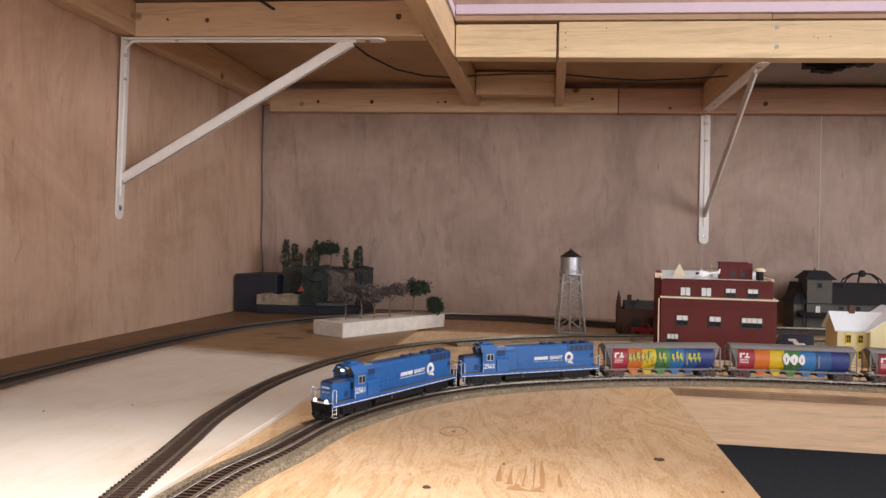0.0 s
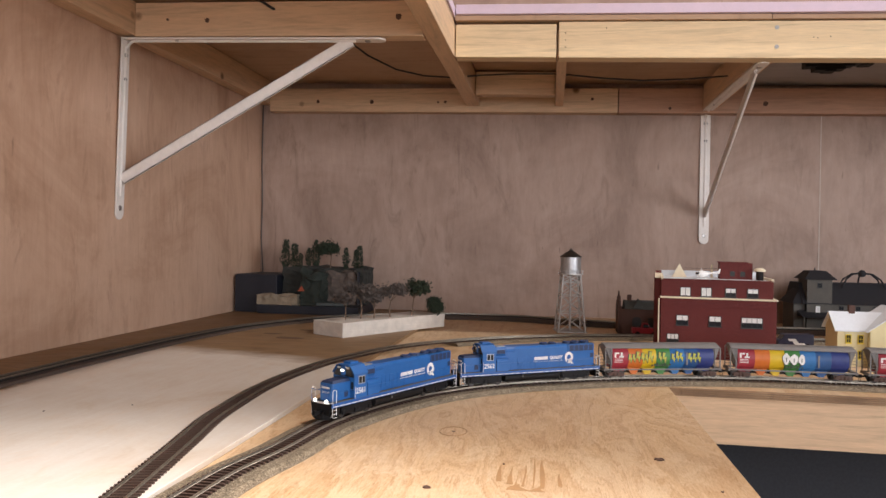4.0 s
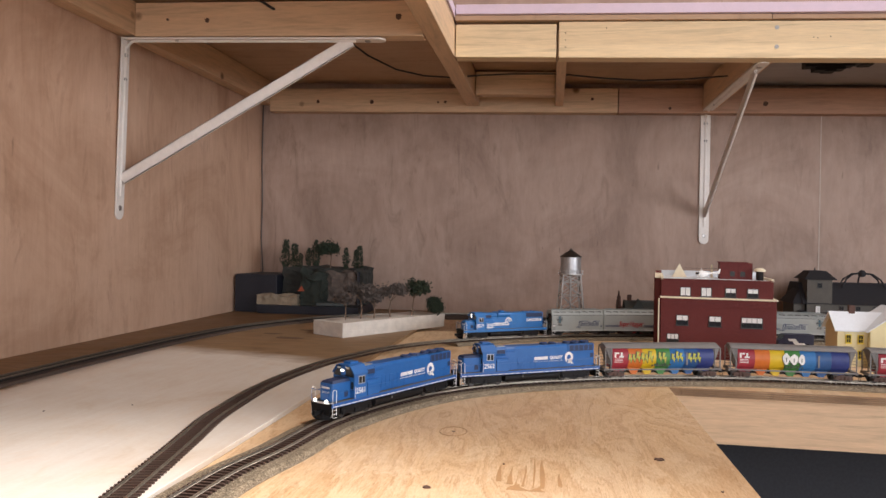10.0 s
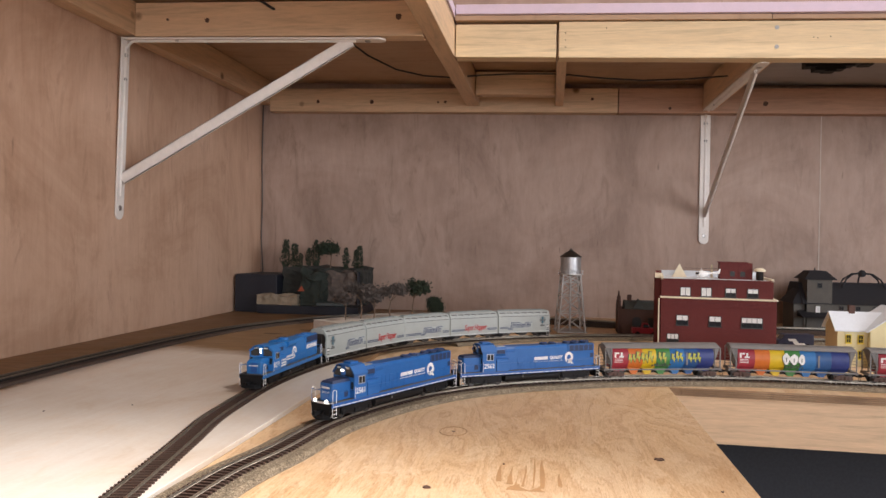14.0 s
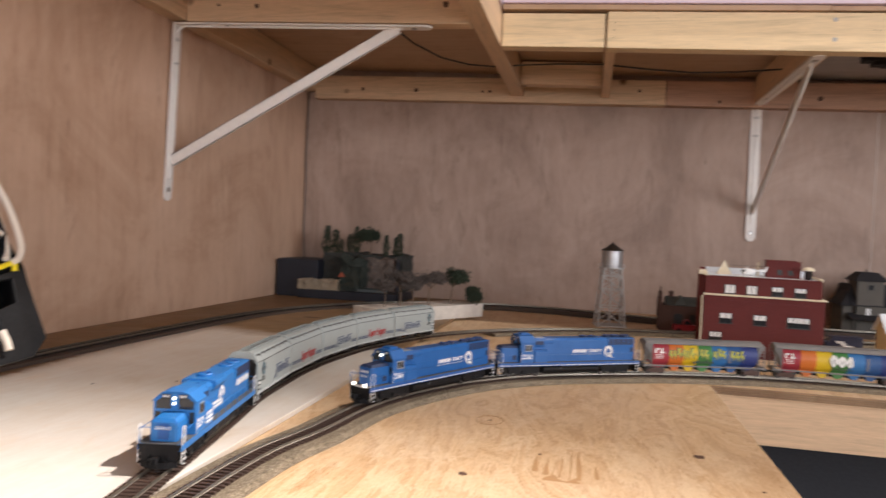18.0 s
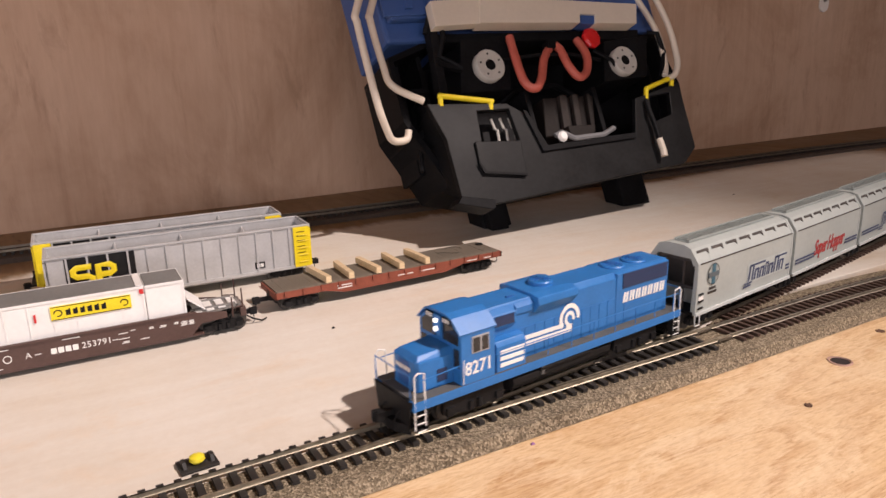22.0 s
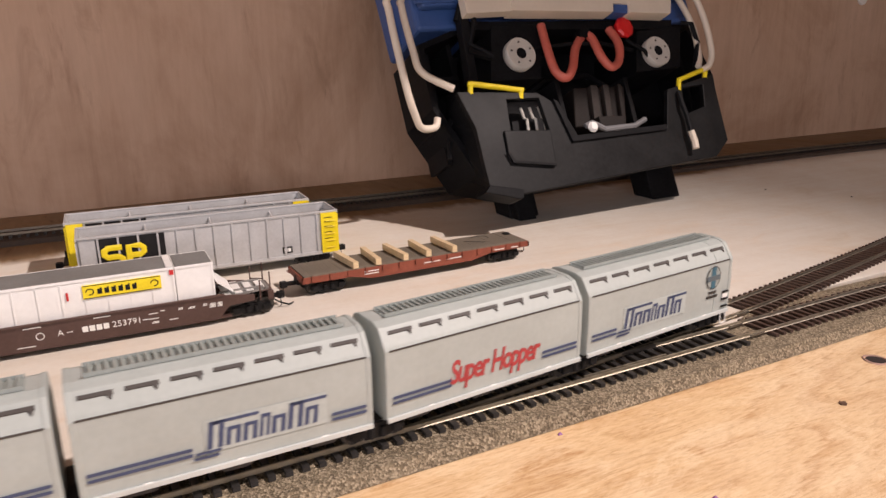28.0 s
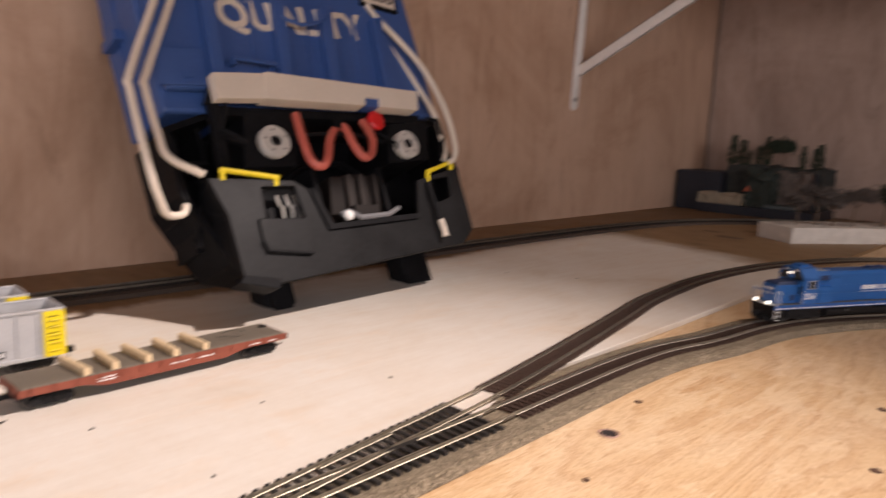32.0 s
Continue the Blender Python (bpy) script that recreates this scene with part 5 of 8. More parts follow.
def gondola(m, label, far_end):
    """Deep silver coal gondola with yellow ends and a black panel; local +x is the end with the plain panel."""
    root = thing("coal_gondola", label, "freight car", m, "parked gondolas")
    h, w, z0, z1 = .0985, .0180, .0105, .0450
    for s in (-1, 1):
        part("side", Geo().box(-h, h, *sorted((s * (w - .0008), s * w)), z0, z1), GOND_GREY, root)
        part("top_chord", Geo().box(-h, h, *sorted((s * (w - .0012), s * (w + .0014))), z1, z1 + .0016), GOND_GREY, root, bevel=.0003)
        part("bottom_chord", Geo().box(-h + .004, h - .004, *sorted((s * (w - .0004), s * (w + .0010))), z0 - .001, z0 + .0014), GOND_GREY, root)
        for k in range(13):
            x = -h + .0135 + k * .0139
            part("side_post", Geo().box(x - .0007, x + .0007, *sorted((s * w, s * (w + .0012))), z0, z1), GOND_GREY, root)
        part("black_panel", Geo().box(-h + .0120, -h + .0600, *sorted((s * w, s * (w + .0005))), z0 + .003, z1 - .001), BLACK, root)
        yy = s * (w + .0013)
        # a round-cornered yellow mark
        cu = Geo()
        for pts in (((-.0460, .0365), (-.0560, .0365), (-.0585, .0345), (-.0585, .0315), (-.0560, .0295), (-.0485, .0295), (-.0460, .0275), (-.0460, .0245), (-.0485, .0225), (-.0590, .0225)), ((-.0415, .0225), (-.0415, .0365), (-.0335, .0365), (-.0310, .0345), (-.0310, .0315), (-.0335, .0295), (-.0415, .0295)), ((-.0370, .0225), (-.0310, .0225))):
            cu.tube([((x - .0230 if s < 0 else -.1130 - x), yy, z) for x, z in pts], .0024, 6)
        cu.v = [(x, yy + (y - yy) * .2, z) for x, y, z in cu.v]
        part("yellow_mark", cu, YELLOW, root, "yellow rounded mark")
        part("yellow_corner", Geo().box(h - .0135, h, *sorted((s * w, s * (w + .0016))), z0, z1), YELLOW, root)
        for z in (.015, .021, .027, .033, .038):
            part("rung", Geo().tube([(h - .0095, s * (w + .0025), z), (h - .002, s * (w + .0025), z)], .0004, 5), YELLOW, root)
        for z in (.0225, .0280, .0330, .0372, .0405):
            part("stencil_bar", Geo().box(h - .0110, h - .0040, *sorted((s * (w + .0016), s * (w + .0018))), z, z + .0006), BLACK, root)
        part("data_panel", Geo().box(h - .047, h - .039, *sorted((s * w, s * (w + .0005))), .014, .0195), BLACK, root)
        part("data_mark", Geo().box(h - .0458, h - .0432, *sorted((s * (w + .0005), s * (w + .0008))), .0152, .0183), WHITE, root)
        part("data_mark", Geo().box(h - .0426, h - .0402, *sorted((s * (w + .0005), s * (w + .0008))), .0152, .0183), WHITE, root)
        part("end", Geo().box(*sorted((s * (h - .001), s * h)), -w, w, z0, z1), GOND_GREY, root)
        part("end_cap", Geo().box(*sorted((s * h, s * (h + .0012))), -w - .001, w + .001, z1 - .001, z1 + .0016), GOND_GREY, root)
        part("end_plate", Geo().box(*sorted((s * (h + .0003), s * (h + .0016))), -w, w, z0, z1 - .002), YELLOW if s > 0 or far_end else GOND_GREY, root)
        if far_end:
            part("yellow_corner", Geo().box(-h, -h + .0125, *sorted((s * w, s * (w + .0016))), z0, z1), YELLOW, root)
        part("brake_platform", Geo().box(*sorted((s * (h + .001), s * (h + .006))), -.012, .012, z0 - .001, z0 + .0005), BLACK, root)
        part("brake_gear", Geo().cyl((s * (h + .002), -.006, .018), (s * (h + .004), -.006, .018), .0032, n=12), BLACK, root)
        truck(root, s * (h - .020), (-.0102, .0102), .0052)
        coupler(root, s * h, s)
    part("tub_floor", Geo().prism([(-w + .0008, .012), (-w + .0008, .0128), (-.006, .0092), (.006, .0092), (w - .0008, .0128), (w - .0008, .012), (.0065, .0070), (-.0065, .0070)], "x", -h + .028, h - .028), GOND_IN, root)
    part("tub_belly", Geo().prism([(-.0155, .0105), (-.010, .0055), (.010, .0055), (.0155, .0105)], "x", -h + .036, h - .036), GOND_GREY, root)
    for s in (-1, 1):
        part("tub_slope", Geo().put([(s * (h - .001), -w + .0008, z1 - .004), (s * (h - .001), w - .0008, z1 - .004), (s * (h - .028), w - .0008, .0125), (s * (h - .028), -w + .0008, .0125), (s * (h - .001), -w + .0008, z1 - .005), (s * (h - .001), w - .0008, z1 - .005), (s * (h - .028), w - .0008, .0115), (s * (h - .028), -w + .0008, .0115)], [(0, 1, 2, 3), (7, 6, 5, 4), (0, 4, 5, 1), (2, 6, 7, 3)]), GOND_IN, root)
    for x in (-.05, 0, .05):
        part("cross_brace", Geo().tube([(x, -w + .001, z1 - .002), (x, 0, z1 - .0075), (x, w - .001, z1 - .002)], .0009, 6), GOND_GREY, root)
        part("brace_knuckle", Geo().cyl((x, -.002, z1 - .0068), (x, .002, z1 - .0068), .0022, n=10), GOND_GREY, root)
    return root


BZ = BOARD + .0002
gondola(pose(.3250, .6300, BZ, 0, 0, 88.5), "silver coal gondola with yellow corner and black panel, parked", False)
gondola(pose(.268, .6230, BZ, 0, 0, 88.0), "silver coal gondola parked on the far side of another", True)


def flat_car(m):
    root = thing("flat_car", "oxide-red flat car with a weathered grey deck", "freight car", m)
    h, w = .1010, .0178
    fish = [(-h, .0112), (-h, .0160), (h, .0160), (h, .0112), (.062, .0108), (.045, .0070), (-.045, .0070), (-.062, .0108)]
    for s in (-1, 1):
        part("side_sill", Geo().prism(fish, "y", *sorted((s * (w - .0012), s * w))), OXIDE, root, bevel=.0002)
        for k in range(14):
            x = -h + .008 + k * .0143
            part("stake_pocket", Geo().box(x - .0010, x + .0010, *sorted((s * w, s * (w + .0010))), .0122, .0164), OXIDE, root)
        for x0, x1, z in ((-.090, -.083, .0125), (-.076, -.066, .0125), (-.034, -.020, .0118), (-.014, .000, .0118), (.040, .052, .0128), (.040, .052, .0108)):
            part("stencil_bar", Geo().box(-x1, -x0, *sorted((s * w, s * (w + .0003))), z, z + .0007), WHITE, root)
        truck(root, s * (h - .021), (-.0102, .0102), .0052)
        part("end_sill", Geo().box(*sorted((s * (h - .0015), s * h)), -w, w, .0112, .0160), OXIDE, root, bevel=.0002)
        coupler(root, s * h, s)
        part("grab_iron", Geo().tube([(s * h, .010, .013), (s * (h + .0018), .010, .013), (s * (h + .0018), .016, .013), (s * h, .016, .013)], .0003, 5), OXIDE, root)
    part("centre_sill", Geo().box(-h, h, -.004, .004, .0068, .0145), BLACK, root)
    plank = Geo().box(-.00295, .00295, -w + .0005, w - .0005, .0148, .0168).mesh("deck_plank")
    plank.materials.append(DECK_WOOD)
    for k in range(33):
        ob = new("deck_plank", plank)
        ob.parent, ob.matrix_basis = root, pose(-h + .0045 + k * .0060, 0, random.uniform(0, .0002))
    part("brake_wheel", Geo().lathe([(.0030, 0), (.0036, .0003), (.0036, .0007), (.0030, .001)], 14, (h - .006, .008, .0170)), BLACK, root)
    part("loose_wire", Geo().tube([(.062 + .012 * math.cos(a), .004 + .008 * math.sin(a), .0174 + .001 * math.sin(2 * a)) for a in np.linspace(0, 5.2, 16)], .0002, 5), BLACK, root)
    return root


FLAT_AT = pose(.4025, .7745, BZ, 0, 0, 91.2)
flat_car(FLAT_AT)
stick_mesh = Geo().box(-.0022, .0022, -.0185, .0185, 0, .0052)
for k, (x, skew) in enumerate(((-.060, 4), (-.039, -3), (-.0175, 3), (.0045, -2), (.0270, 2))):
    m = FLAT_AT @ pose(x, 0, .0171, 0, 0, skew)
    ob = thing("wood_stick", "short pale stripwood block lying across the flat car", "wood block", m, "stripwood blocks")
    part("block", stick_mesh, STICK, ob, bevel=.0002)


def well_car(m):
    root = thing("well_car", "brown double-stack well car with white stencils", "freight car", m)
    h, w = .1400, .0178
    side = [(-.099, .0035), (.098, .0035), (.108, .0100), (.130, .0118), (.130, .0168), (.098, .0190), (.090, .0205), (-.100, .0205), (-.110, .0192), (-.124, .0172), (-.124, .0128), (-.107, .0118)]
    for s in (-1, 1):
        part("side", Geo().prism(side, "y", *sorted((s * (w - .0010), s * w))), WELL_BROWN, root, bevel=.0002)
        part("top_chord", Geo().box(-.104, .090, *sorted((s * (w - .001), s * (w + .0009))), .0196, .0210), WELL_BROWN, root)
        y = s * w
        lettering("253791", .0056, WHITE, root, on_side(-.043, y + s * .0001, .0122), name="digit", spacing=1.05)
        for k in range(4):
            part("name_bar", Geo().box(-.0325 + k * .0040, -.0293 + k * .0040, *sorted((y, y + s * .0003)), .0104, .0140), WHITE, root)
        lettering("A", .0050, WHITE, root, on_side(-.0052, y + s * .0001, .0122), name="unit_letter")
        part("round_stencil", Geo().tube([(.0058 + .0022 * math.cos(a), y + s * .0001, .0122 + .0022 * math.sin(a)) for a in np.linspace(0, 2 * math.pi, 17)], .0003, 4), WHITE, root)
        for x0, x1, z, t in ((.0600, .0650, .0118, .001), (-.0190, -.0140, .0118, .001), (-.030, -.022, .0150, .001), (-.038, -.034, .0160, .0008), (-.031, -.022, .0115, .0008), (-.030, -.024, .0085, .0018), (-.052, -.044, .0090, .0008), (-.058, -.054, .0150, .0020), (-.072, -.066, .0145, .0018), (-.086, -.082, .0150, .0015), (.098, .112, .0064, .0008), (.020, .034, .0182, .0007), (.090, .104, .0180, .0007), (-.096, -.090, .0130, .0030), (-.104, -.099, .0130, .0032)):
            for i in range(max(1, int(t / .0007))):
                part("stencil_bar", Geo().box(x0 * .55 - .045, x0 * .55 - .045 + (x1 - x0) * (.7 - .12 * (i % 2)), *sorted((y, y + s * .0003)), z + i * .0008, z + i * .0008 + .00045), WHITE, root)
    part("well_floor", Geo().box(-.108, .096, -w + .001, w - .001, .0035, .0045), WELL_BROWN, root)
    for s in (-1, 1):
        x0, x1 = sorted((s * .108, s * .136))
        part("end_deck", Geo().prism([(x0, -w + .002), (x1, -.008), (x1, .008), (x0, w - .002)] if s > 0 else [(x0, -.008), (x1, -w + .002), (x1, w - .002), (x0, .008)], "z", .0165, .0178), CAR_GREY, root)
        for k in range(4):
            part("tread_plate", Geo().box(*sorted((s * (.104 + k * .008), s * (.109 + k * .008))), -.0145 + .002 * k, .0145 - .002 * k, .0180, .0188), BOX_WHITE, root)
        truck(root, s * .122, (-.0102, .0102), .0058)
        part("end_sill", Geo().box(*sorted((s * .134, s * .138)), -.013, .013, .0100, .0165), WELL_BROWN, root, bevel=.0003)
        coupler(root, s * .136, s)
        for t in (-1, 1):
            part("end_post", Geo().tube([(s * .136, t * .012, .010), (s * .136, t * .012, .0300)], .0005, 6), WELL_BROWN, root)
            part("end_post", Geo().tube([(s * .128, t * .0165, .012), (s * .128, t * .0168, .0265)], .0005, 6), WELL_BROWN, root)
            part("grab_iron", Geo().tube([(s * .128, t * .0166, .0180), (s * .136, t * .0122, .0180)], .0004, 5), WELL_BROWN, root)
            part("deck_beam", Geo().box(*sorted((s * .102, s * .132)), *sorted((t * .0070, t * .0092)), .0178, .0196), CAR_GREY, root, bevel=.0003)
        part("slope_plate", Geo().put([(s * .1000, -.0145, .0300), (s * .1000, .0145, .0300), (s * .1110, .0135, .0205), (s * .1110, -.0135, .0205), (s * .1000, -.0145, .0288), (s * .1000, .0145, .0288), (s * .1110, .0135, .0193), (s * .1110, -.0135, .0193)], [(0, 1, 2, 3), (7, 6, 5, 4), (0, 4, 5, 1), (1, 5, 6, 2), (2, 6, 7, 3), (3, 7, 4, 0)]), BOX_WHITE, root)
        part("air_hose", Geo().tube([(s * .138, .004, .008), (s * .144, .006, .004), (s * .150, .005, .0012), (s * .154, .002, .0012)], .0006, 6), BLACK, root)
    return root


WELL_AT = pose(.4225, .511, BZ, 0, 0, -91.0)
well_car(WELL_AT)


def container(name, label, x0, x1, z0, z1, sign):
    root = thing(name, label, "container", WELL_AT)
    w = .0152
    part("box", Geo().box(x0, x1, -w, w, z0, z1 - .0004), BOX_WHITE, root, bevel=.0003)
    part("roof", Geo().box(x0 + .0006, x1 - .0006, -w + .0006, w - .0006, z1 - .0004, z1), BOX_ROOF, root)
    for s in (-1, 1):
        n = int((x1 - x0) / .0125)
        for k in range(n + 1):
            x = x0 + .001 + (x1 - x0 - .002) * k / n
            part("side_post", Geo().box(x - .0004, x + .0004, *sorted((s * w, s * (w + .0005))), z0 + .001, z1 - .0015), BOX_WHITE, root)
        part("top_rail", Geo().box(x0, x1, *sorted((s * w, s * (w + .0007))), z1 - .0015, z1), BOX_WHITE, root)
        if sign:
            a, b = sign
            part("sign", Geo().box(a, b, *sorted((s * w, s * (w + .0009))), z1 - .0130, z1 - .0042), YELLOW, root, "yellow sign panel")
            mid = (a + b) / 2
            y0, y1 = sorted((s * (w + .0009), s * (w + .0011)))
            for k in range(6):
                u = mid + .0118 - k * .0040
                part("name_bar", Geo().box(u, u + .0010, y0, y1, z1 - .0106, z1 - .0066).box(u + .0010, u + .0026, y0, y1, z1 - .0106, z1 - .0072), BLACK, root)
            for e in (a + .0040, b - .0040):
                part("scroll_mark", Geo().tube([(e + .0022 * math.cos(q), s * (w + .0009), z1 - .0086 + .0020 * math.sin(q)) for q in np.linspace(0, 5, 9)], .0004, 5), BLACK, root)
            for z in (z1 - .0128, z1 - .0048):
                part("sign_line", Geo().box(a + .0005, b - .0005, y0, y1, z, z + .0004), BLACK, root)
            part("roof_strip", Geo().box(x0 + .0005, x0 + .0045, *sorted((s * .0002, s * (w - .0004))), z1 + .0001, z1 + .0006), BOX_WHITE, root)
            part("red_tab", Geo().box(x0 + .0005, x0 + .003, *sorted((s * w, s * (w + .0009))), z1 - .005, z1 - .002), RED, root)
            part("red_tab", Geo().box(x0 + .062, x0 + .0632, *sorted((s * w, s * (w + .0009))), z1 - .0125, z1 - .0075), RED, root)
    return root


container("freight_container", "long white freight container with a yellow sign, in a well car", -.0745, .096, .0047, .0438, (-.0660, -.0205))
container("short_container", "short white freight container with a grey roof, in a well car", -.0990, -.0748, .0047, .0436, None)

# ---- the large engine nose that leans back on the board ----
BIG_BLUE = plain("big_engine_blue", (0.036, 0.092, 0.275), 0.5, 0, 0.08, 25)
BIG_BLACK = plain("black_styrene", (0.0045, 0.0045, 0.0055), 0.5, 0, 0.25, 30, 0.09)
CREAM_STRIP = plain("cream_plastic", (0.70, 0.61, 0.50), 0.5, 0, 0.04, 30)
HOSE_RED = plain("coral_hose", (0.52, 0.11, 0.075), 0.5)
BIG_RED = plain("glossy_red", (0.62, 0.012, 0.012), 0.3)
ALLOY = plain("turned_aluminium", (0.56, 0.53, 0.48), 0.45, 0.1, 0.1, 60)
# coupler bars and block coloured near black for the shade of the notch
SHADED_CASTING = plain("shaded_casting", (0.028, 0.021, 0.018), 0.65, 0, 0.2, 60, 0.25)
BLOCK_BROWN = plain("dark_brown_block", (0.011, 0.007, 0.0055), 0.6, 0, 0.2, 60, 0.2)

big = thing("engine_nose", "large-scale blue and black engine front with cream rails, leaning back", "model locomotive", Matrix(((0, -0.4384, 0.8988, 0.2876), (1, 0, 0, 1.0476), (0, 0.8988, 0.4384, 0.1793), (0, 0, 0, 1))))


def flat(pts, w0, w1):
    """A shape drawn on the face (millimetres) with thickness along its normal."""
    return Geo().prism([(a / 1000, b / 1000) for a, b in pts], "z", w0 / 1000, w1 / 1000)


def mm(*pts):
    return [(a / 1000, b / 1000, c / 1000) for a, b, c in pts]


def ring_plate(outer, holes, w0, w1, name):
    """A plate with holes, from a filled outline."""
    bm = bmesh.new()
    edges = []
    for loop in [outer] + holes:
        vs = [bm.verts.new((a / 1000, b / 1000, w0 / 1000)) for a, b in loop]
        edges += [bm.edges.new((vs[i], vs[(i + 1) % len(vs)])) for i in range(len(vs))]
    bmesh.ops.triangle_fill(bm, edges=edges, use_beauty=True)
    got = bmesh.ops.extrude_face_region(bm, geom=bm.faces[:])
    bmesh.ops.translate(bm, verts=[g for g in got["geom"] if isinstance(g, bmesh.types.BMVert)], vec=(0, 0, (w1 - w0) / 1000))
    bmesh.ops.recalc_face_normals(bm, faces=bm.faces[:])
    me = bpy.data.meshes.new(name)
    bm.to_mesh(me)
    bm.free()
    return me


part("hood", flat([(-192, 36), (-196, 150), (-190, 300), (-170, 352), (160, 352), (186, 250), (183, 50), (157, 46)], -106, -26), BIG_BLUE, big, bevel=.004)
part("side_seam", flat([(-197.5, 40), (-197.5, 300), (-190, 300), (-190, 40)], -70, -67), BIG_BLUE, big)
part("side_lug", flat([(-206, 128), (-190, 129), (-190, 139), (-205, 139)], -92, -60), BIG_BLUE, big, bevel=.001)
part("nose_face", flat([(-188, 55.6), (-192, 167), (-186, 300), (-168, 348), (158, 348), (172, 238), (164.2, 71.6)], -26, -14), BIG_BLUE, big, bevel=.003)
part("side_hatch", flat([(-196.5, 56.8), (-195.7, 94.4), (-144.2, 98.4), (-149, 59.1)], -14, -11), BIG_BLUE, big, bevel=.001)
part("hatch_latch", flat([(-172.6, 64.2), (-170.5, 73.3), (-161.1, 73.9), (-163.3, 64.7)], -11, -8.5), BIG_BLUE, big, bevel=.0008)
for pts in (((-135, 173.4), (-119.7, 175.6), (-132.4, 65.2), (-144.7, 64.5)), ((-44.5, 186), (-32.9, 187.6), (-55.5, 47.5), (-69.2, 47)), ((13.8, 167.4), (27.9, 169.1), (9, 42.5), (-6, 42)), ((92.4, 165.6), (106.3, 167.2), (93.3, 48.1), (76.5, 47.4))):
    part("face_post", flat(pts, -14, -2), BIG_BLUE, big, bevel=.001)
for pts in (((-77.7, 170.1), (-73.6, 170.6), (-87.5, 54), (-91.4, 53.8)), ((64.5, 171.5), (69.5, 172.1), (54.5, 59.9), (49.8, 59.7)), ((-1.6, 179.6), (1.4, 180), (-18.5, 56.9), (-21.4, 56.7))):
    part("seam", flat(pts, -14, -12.4), BIG_BLUE, big)
part("drop_chain", Geo().tube(mm((-48.9, 144.4, 0), (-41.5, 137.2, 3), (-26.1, 133.6, 4), (-6.8, 138.3, 3), (9.9, 148.2, 0), (26.5, 163.4, 0)), .0022, 8), BIG_BLUE, big, smooth=True)
part("grab_rail", Geo().tube(mm((-111.6, 89.2, -12), (-117.5, 87.3, -3), (-69, 84.7, -3), (-63, 86.5, -12)), .0022, 8), BIG_BLUE, big, smooth=True)
for u in (-116.3, -66.1):
    part("rail_stud", Geo().cyl((u / 1000, .0868, -.0138), (u / 1000, .0868, -.006), .0048, n=12), BIG_BLUE, big)
part("small_box", flat([(76, 58.6), (84.1, 83.1), (101.1, 84.1), (94.4, 59.4)], -14, -6), BIG_BLUE, big, bevel=.001)
# lettering: a plain bar row for the name, the word below it
for k in range(7):
    u, v = -117 + k * 29.5, 167 + k * 4.7
    part("name_bar", flat([(u, v), (u, v + 30), (u + 8.5, v + 31), (u + 8.5, v + 1)], -14, -12.8), CREAM_STRIP, big)
    part("name_bar", flat([(u + 12.5, v + 1.5), (u + 12.5, v + 31.5), (u + 21, v + 32.5), (u + 21, v + 2.5)], -14, -12.8), CREAM_STRIP, big)
lettering("QUALITY", .0460, CREAM_STRIP, big, Matrix.Translation((-.0200, .1480, -.0136)) @ Matrix.Rotation(radians(2.8), 4, "Z"), depth=.0006, name="letter", spacing=1.04, bold=.0016)
board_ = part("number_board", flat([(90.4, 219.1), (151, 216.1), (147.1, 183.7), (87.1, 187.8)], -14, -9), BIG_BLACK, big, bevel=.0006)
part("board_face", flat([(93.7, 215.3), (145.8, 212.5), (142.6, 187.4), (90.9, 191)], -9, -8.2), CREAM_STRIP, board_)
lettering("6238", .0235, BIG_BLACK, board_, Matrix.Translation((.1185, .2015, -.0080)) @ Matrix.Rotation(radians(-2.8), 4, "Z"), depth=.0003, name="digit")
part("class_lamp", Geo().cyl((.1105, .2380, -.014), (.1105, .2380, -.006), .0120, n=20), BIG_BLACK, big, smooth=True)
part("class_lens", Geo().cyl((.1105, .2380, -.006), (.1105, .2380, -.003), .0078, .0064, 18), ALLOY, big, smooth=True)
part("windscreen", flat([(22.1, 225.6), (13.1, 256.7), (33.7, 307.5), (76.1, 313.5), (75.7, 259.2), (57.6, 231.1)], -14, -12.5), GLASS_DARK, big)
part("windscreen", flat([(91, 256.1), (99, 313.8), (126.4, 304.6), (123.4, 252.8)], -14, -12.5), GLASS_DARK, big)
part("windscreen", flat([(-143.1, 209.8), (-134.6, 272.5), (-30.7, 296.8), (-35.4, 227.2)], -14, -12.5), GLASS_DARK, big)
# cream anti-climber in three lengths
part("bumper_strip", flat([(-150.4, 65.4), (-151.2, 38.1), (-98.2, 41.2), (-90.4, 70.1)], -8, 4), CREAM_STRIP, big, bevel=.0008)
part("bumper_strip", flat([(-91.4, 70.9), (-99.5, 40.8), (31.2, 40.8), (34.5, 51.3), (56.6, 50.9), (53.1, 40.2), (114.8, 39.6), (123.7, 64.7)], -12, 6), CREAM_STRIP, big, bevel=.0008)
part("bumper_notch", flat([(33.9, 41.3), (37.1, 51.1), (57.5, 50.7), (54.3, 40.7)], -12, 3), BIG_BLUE, big)
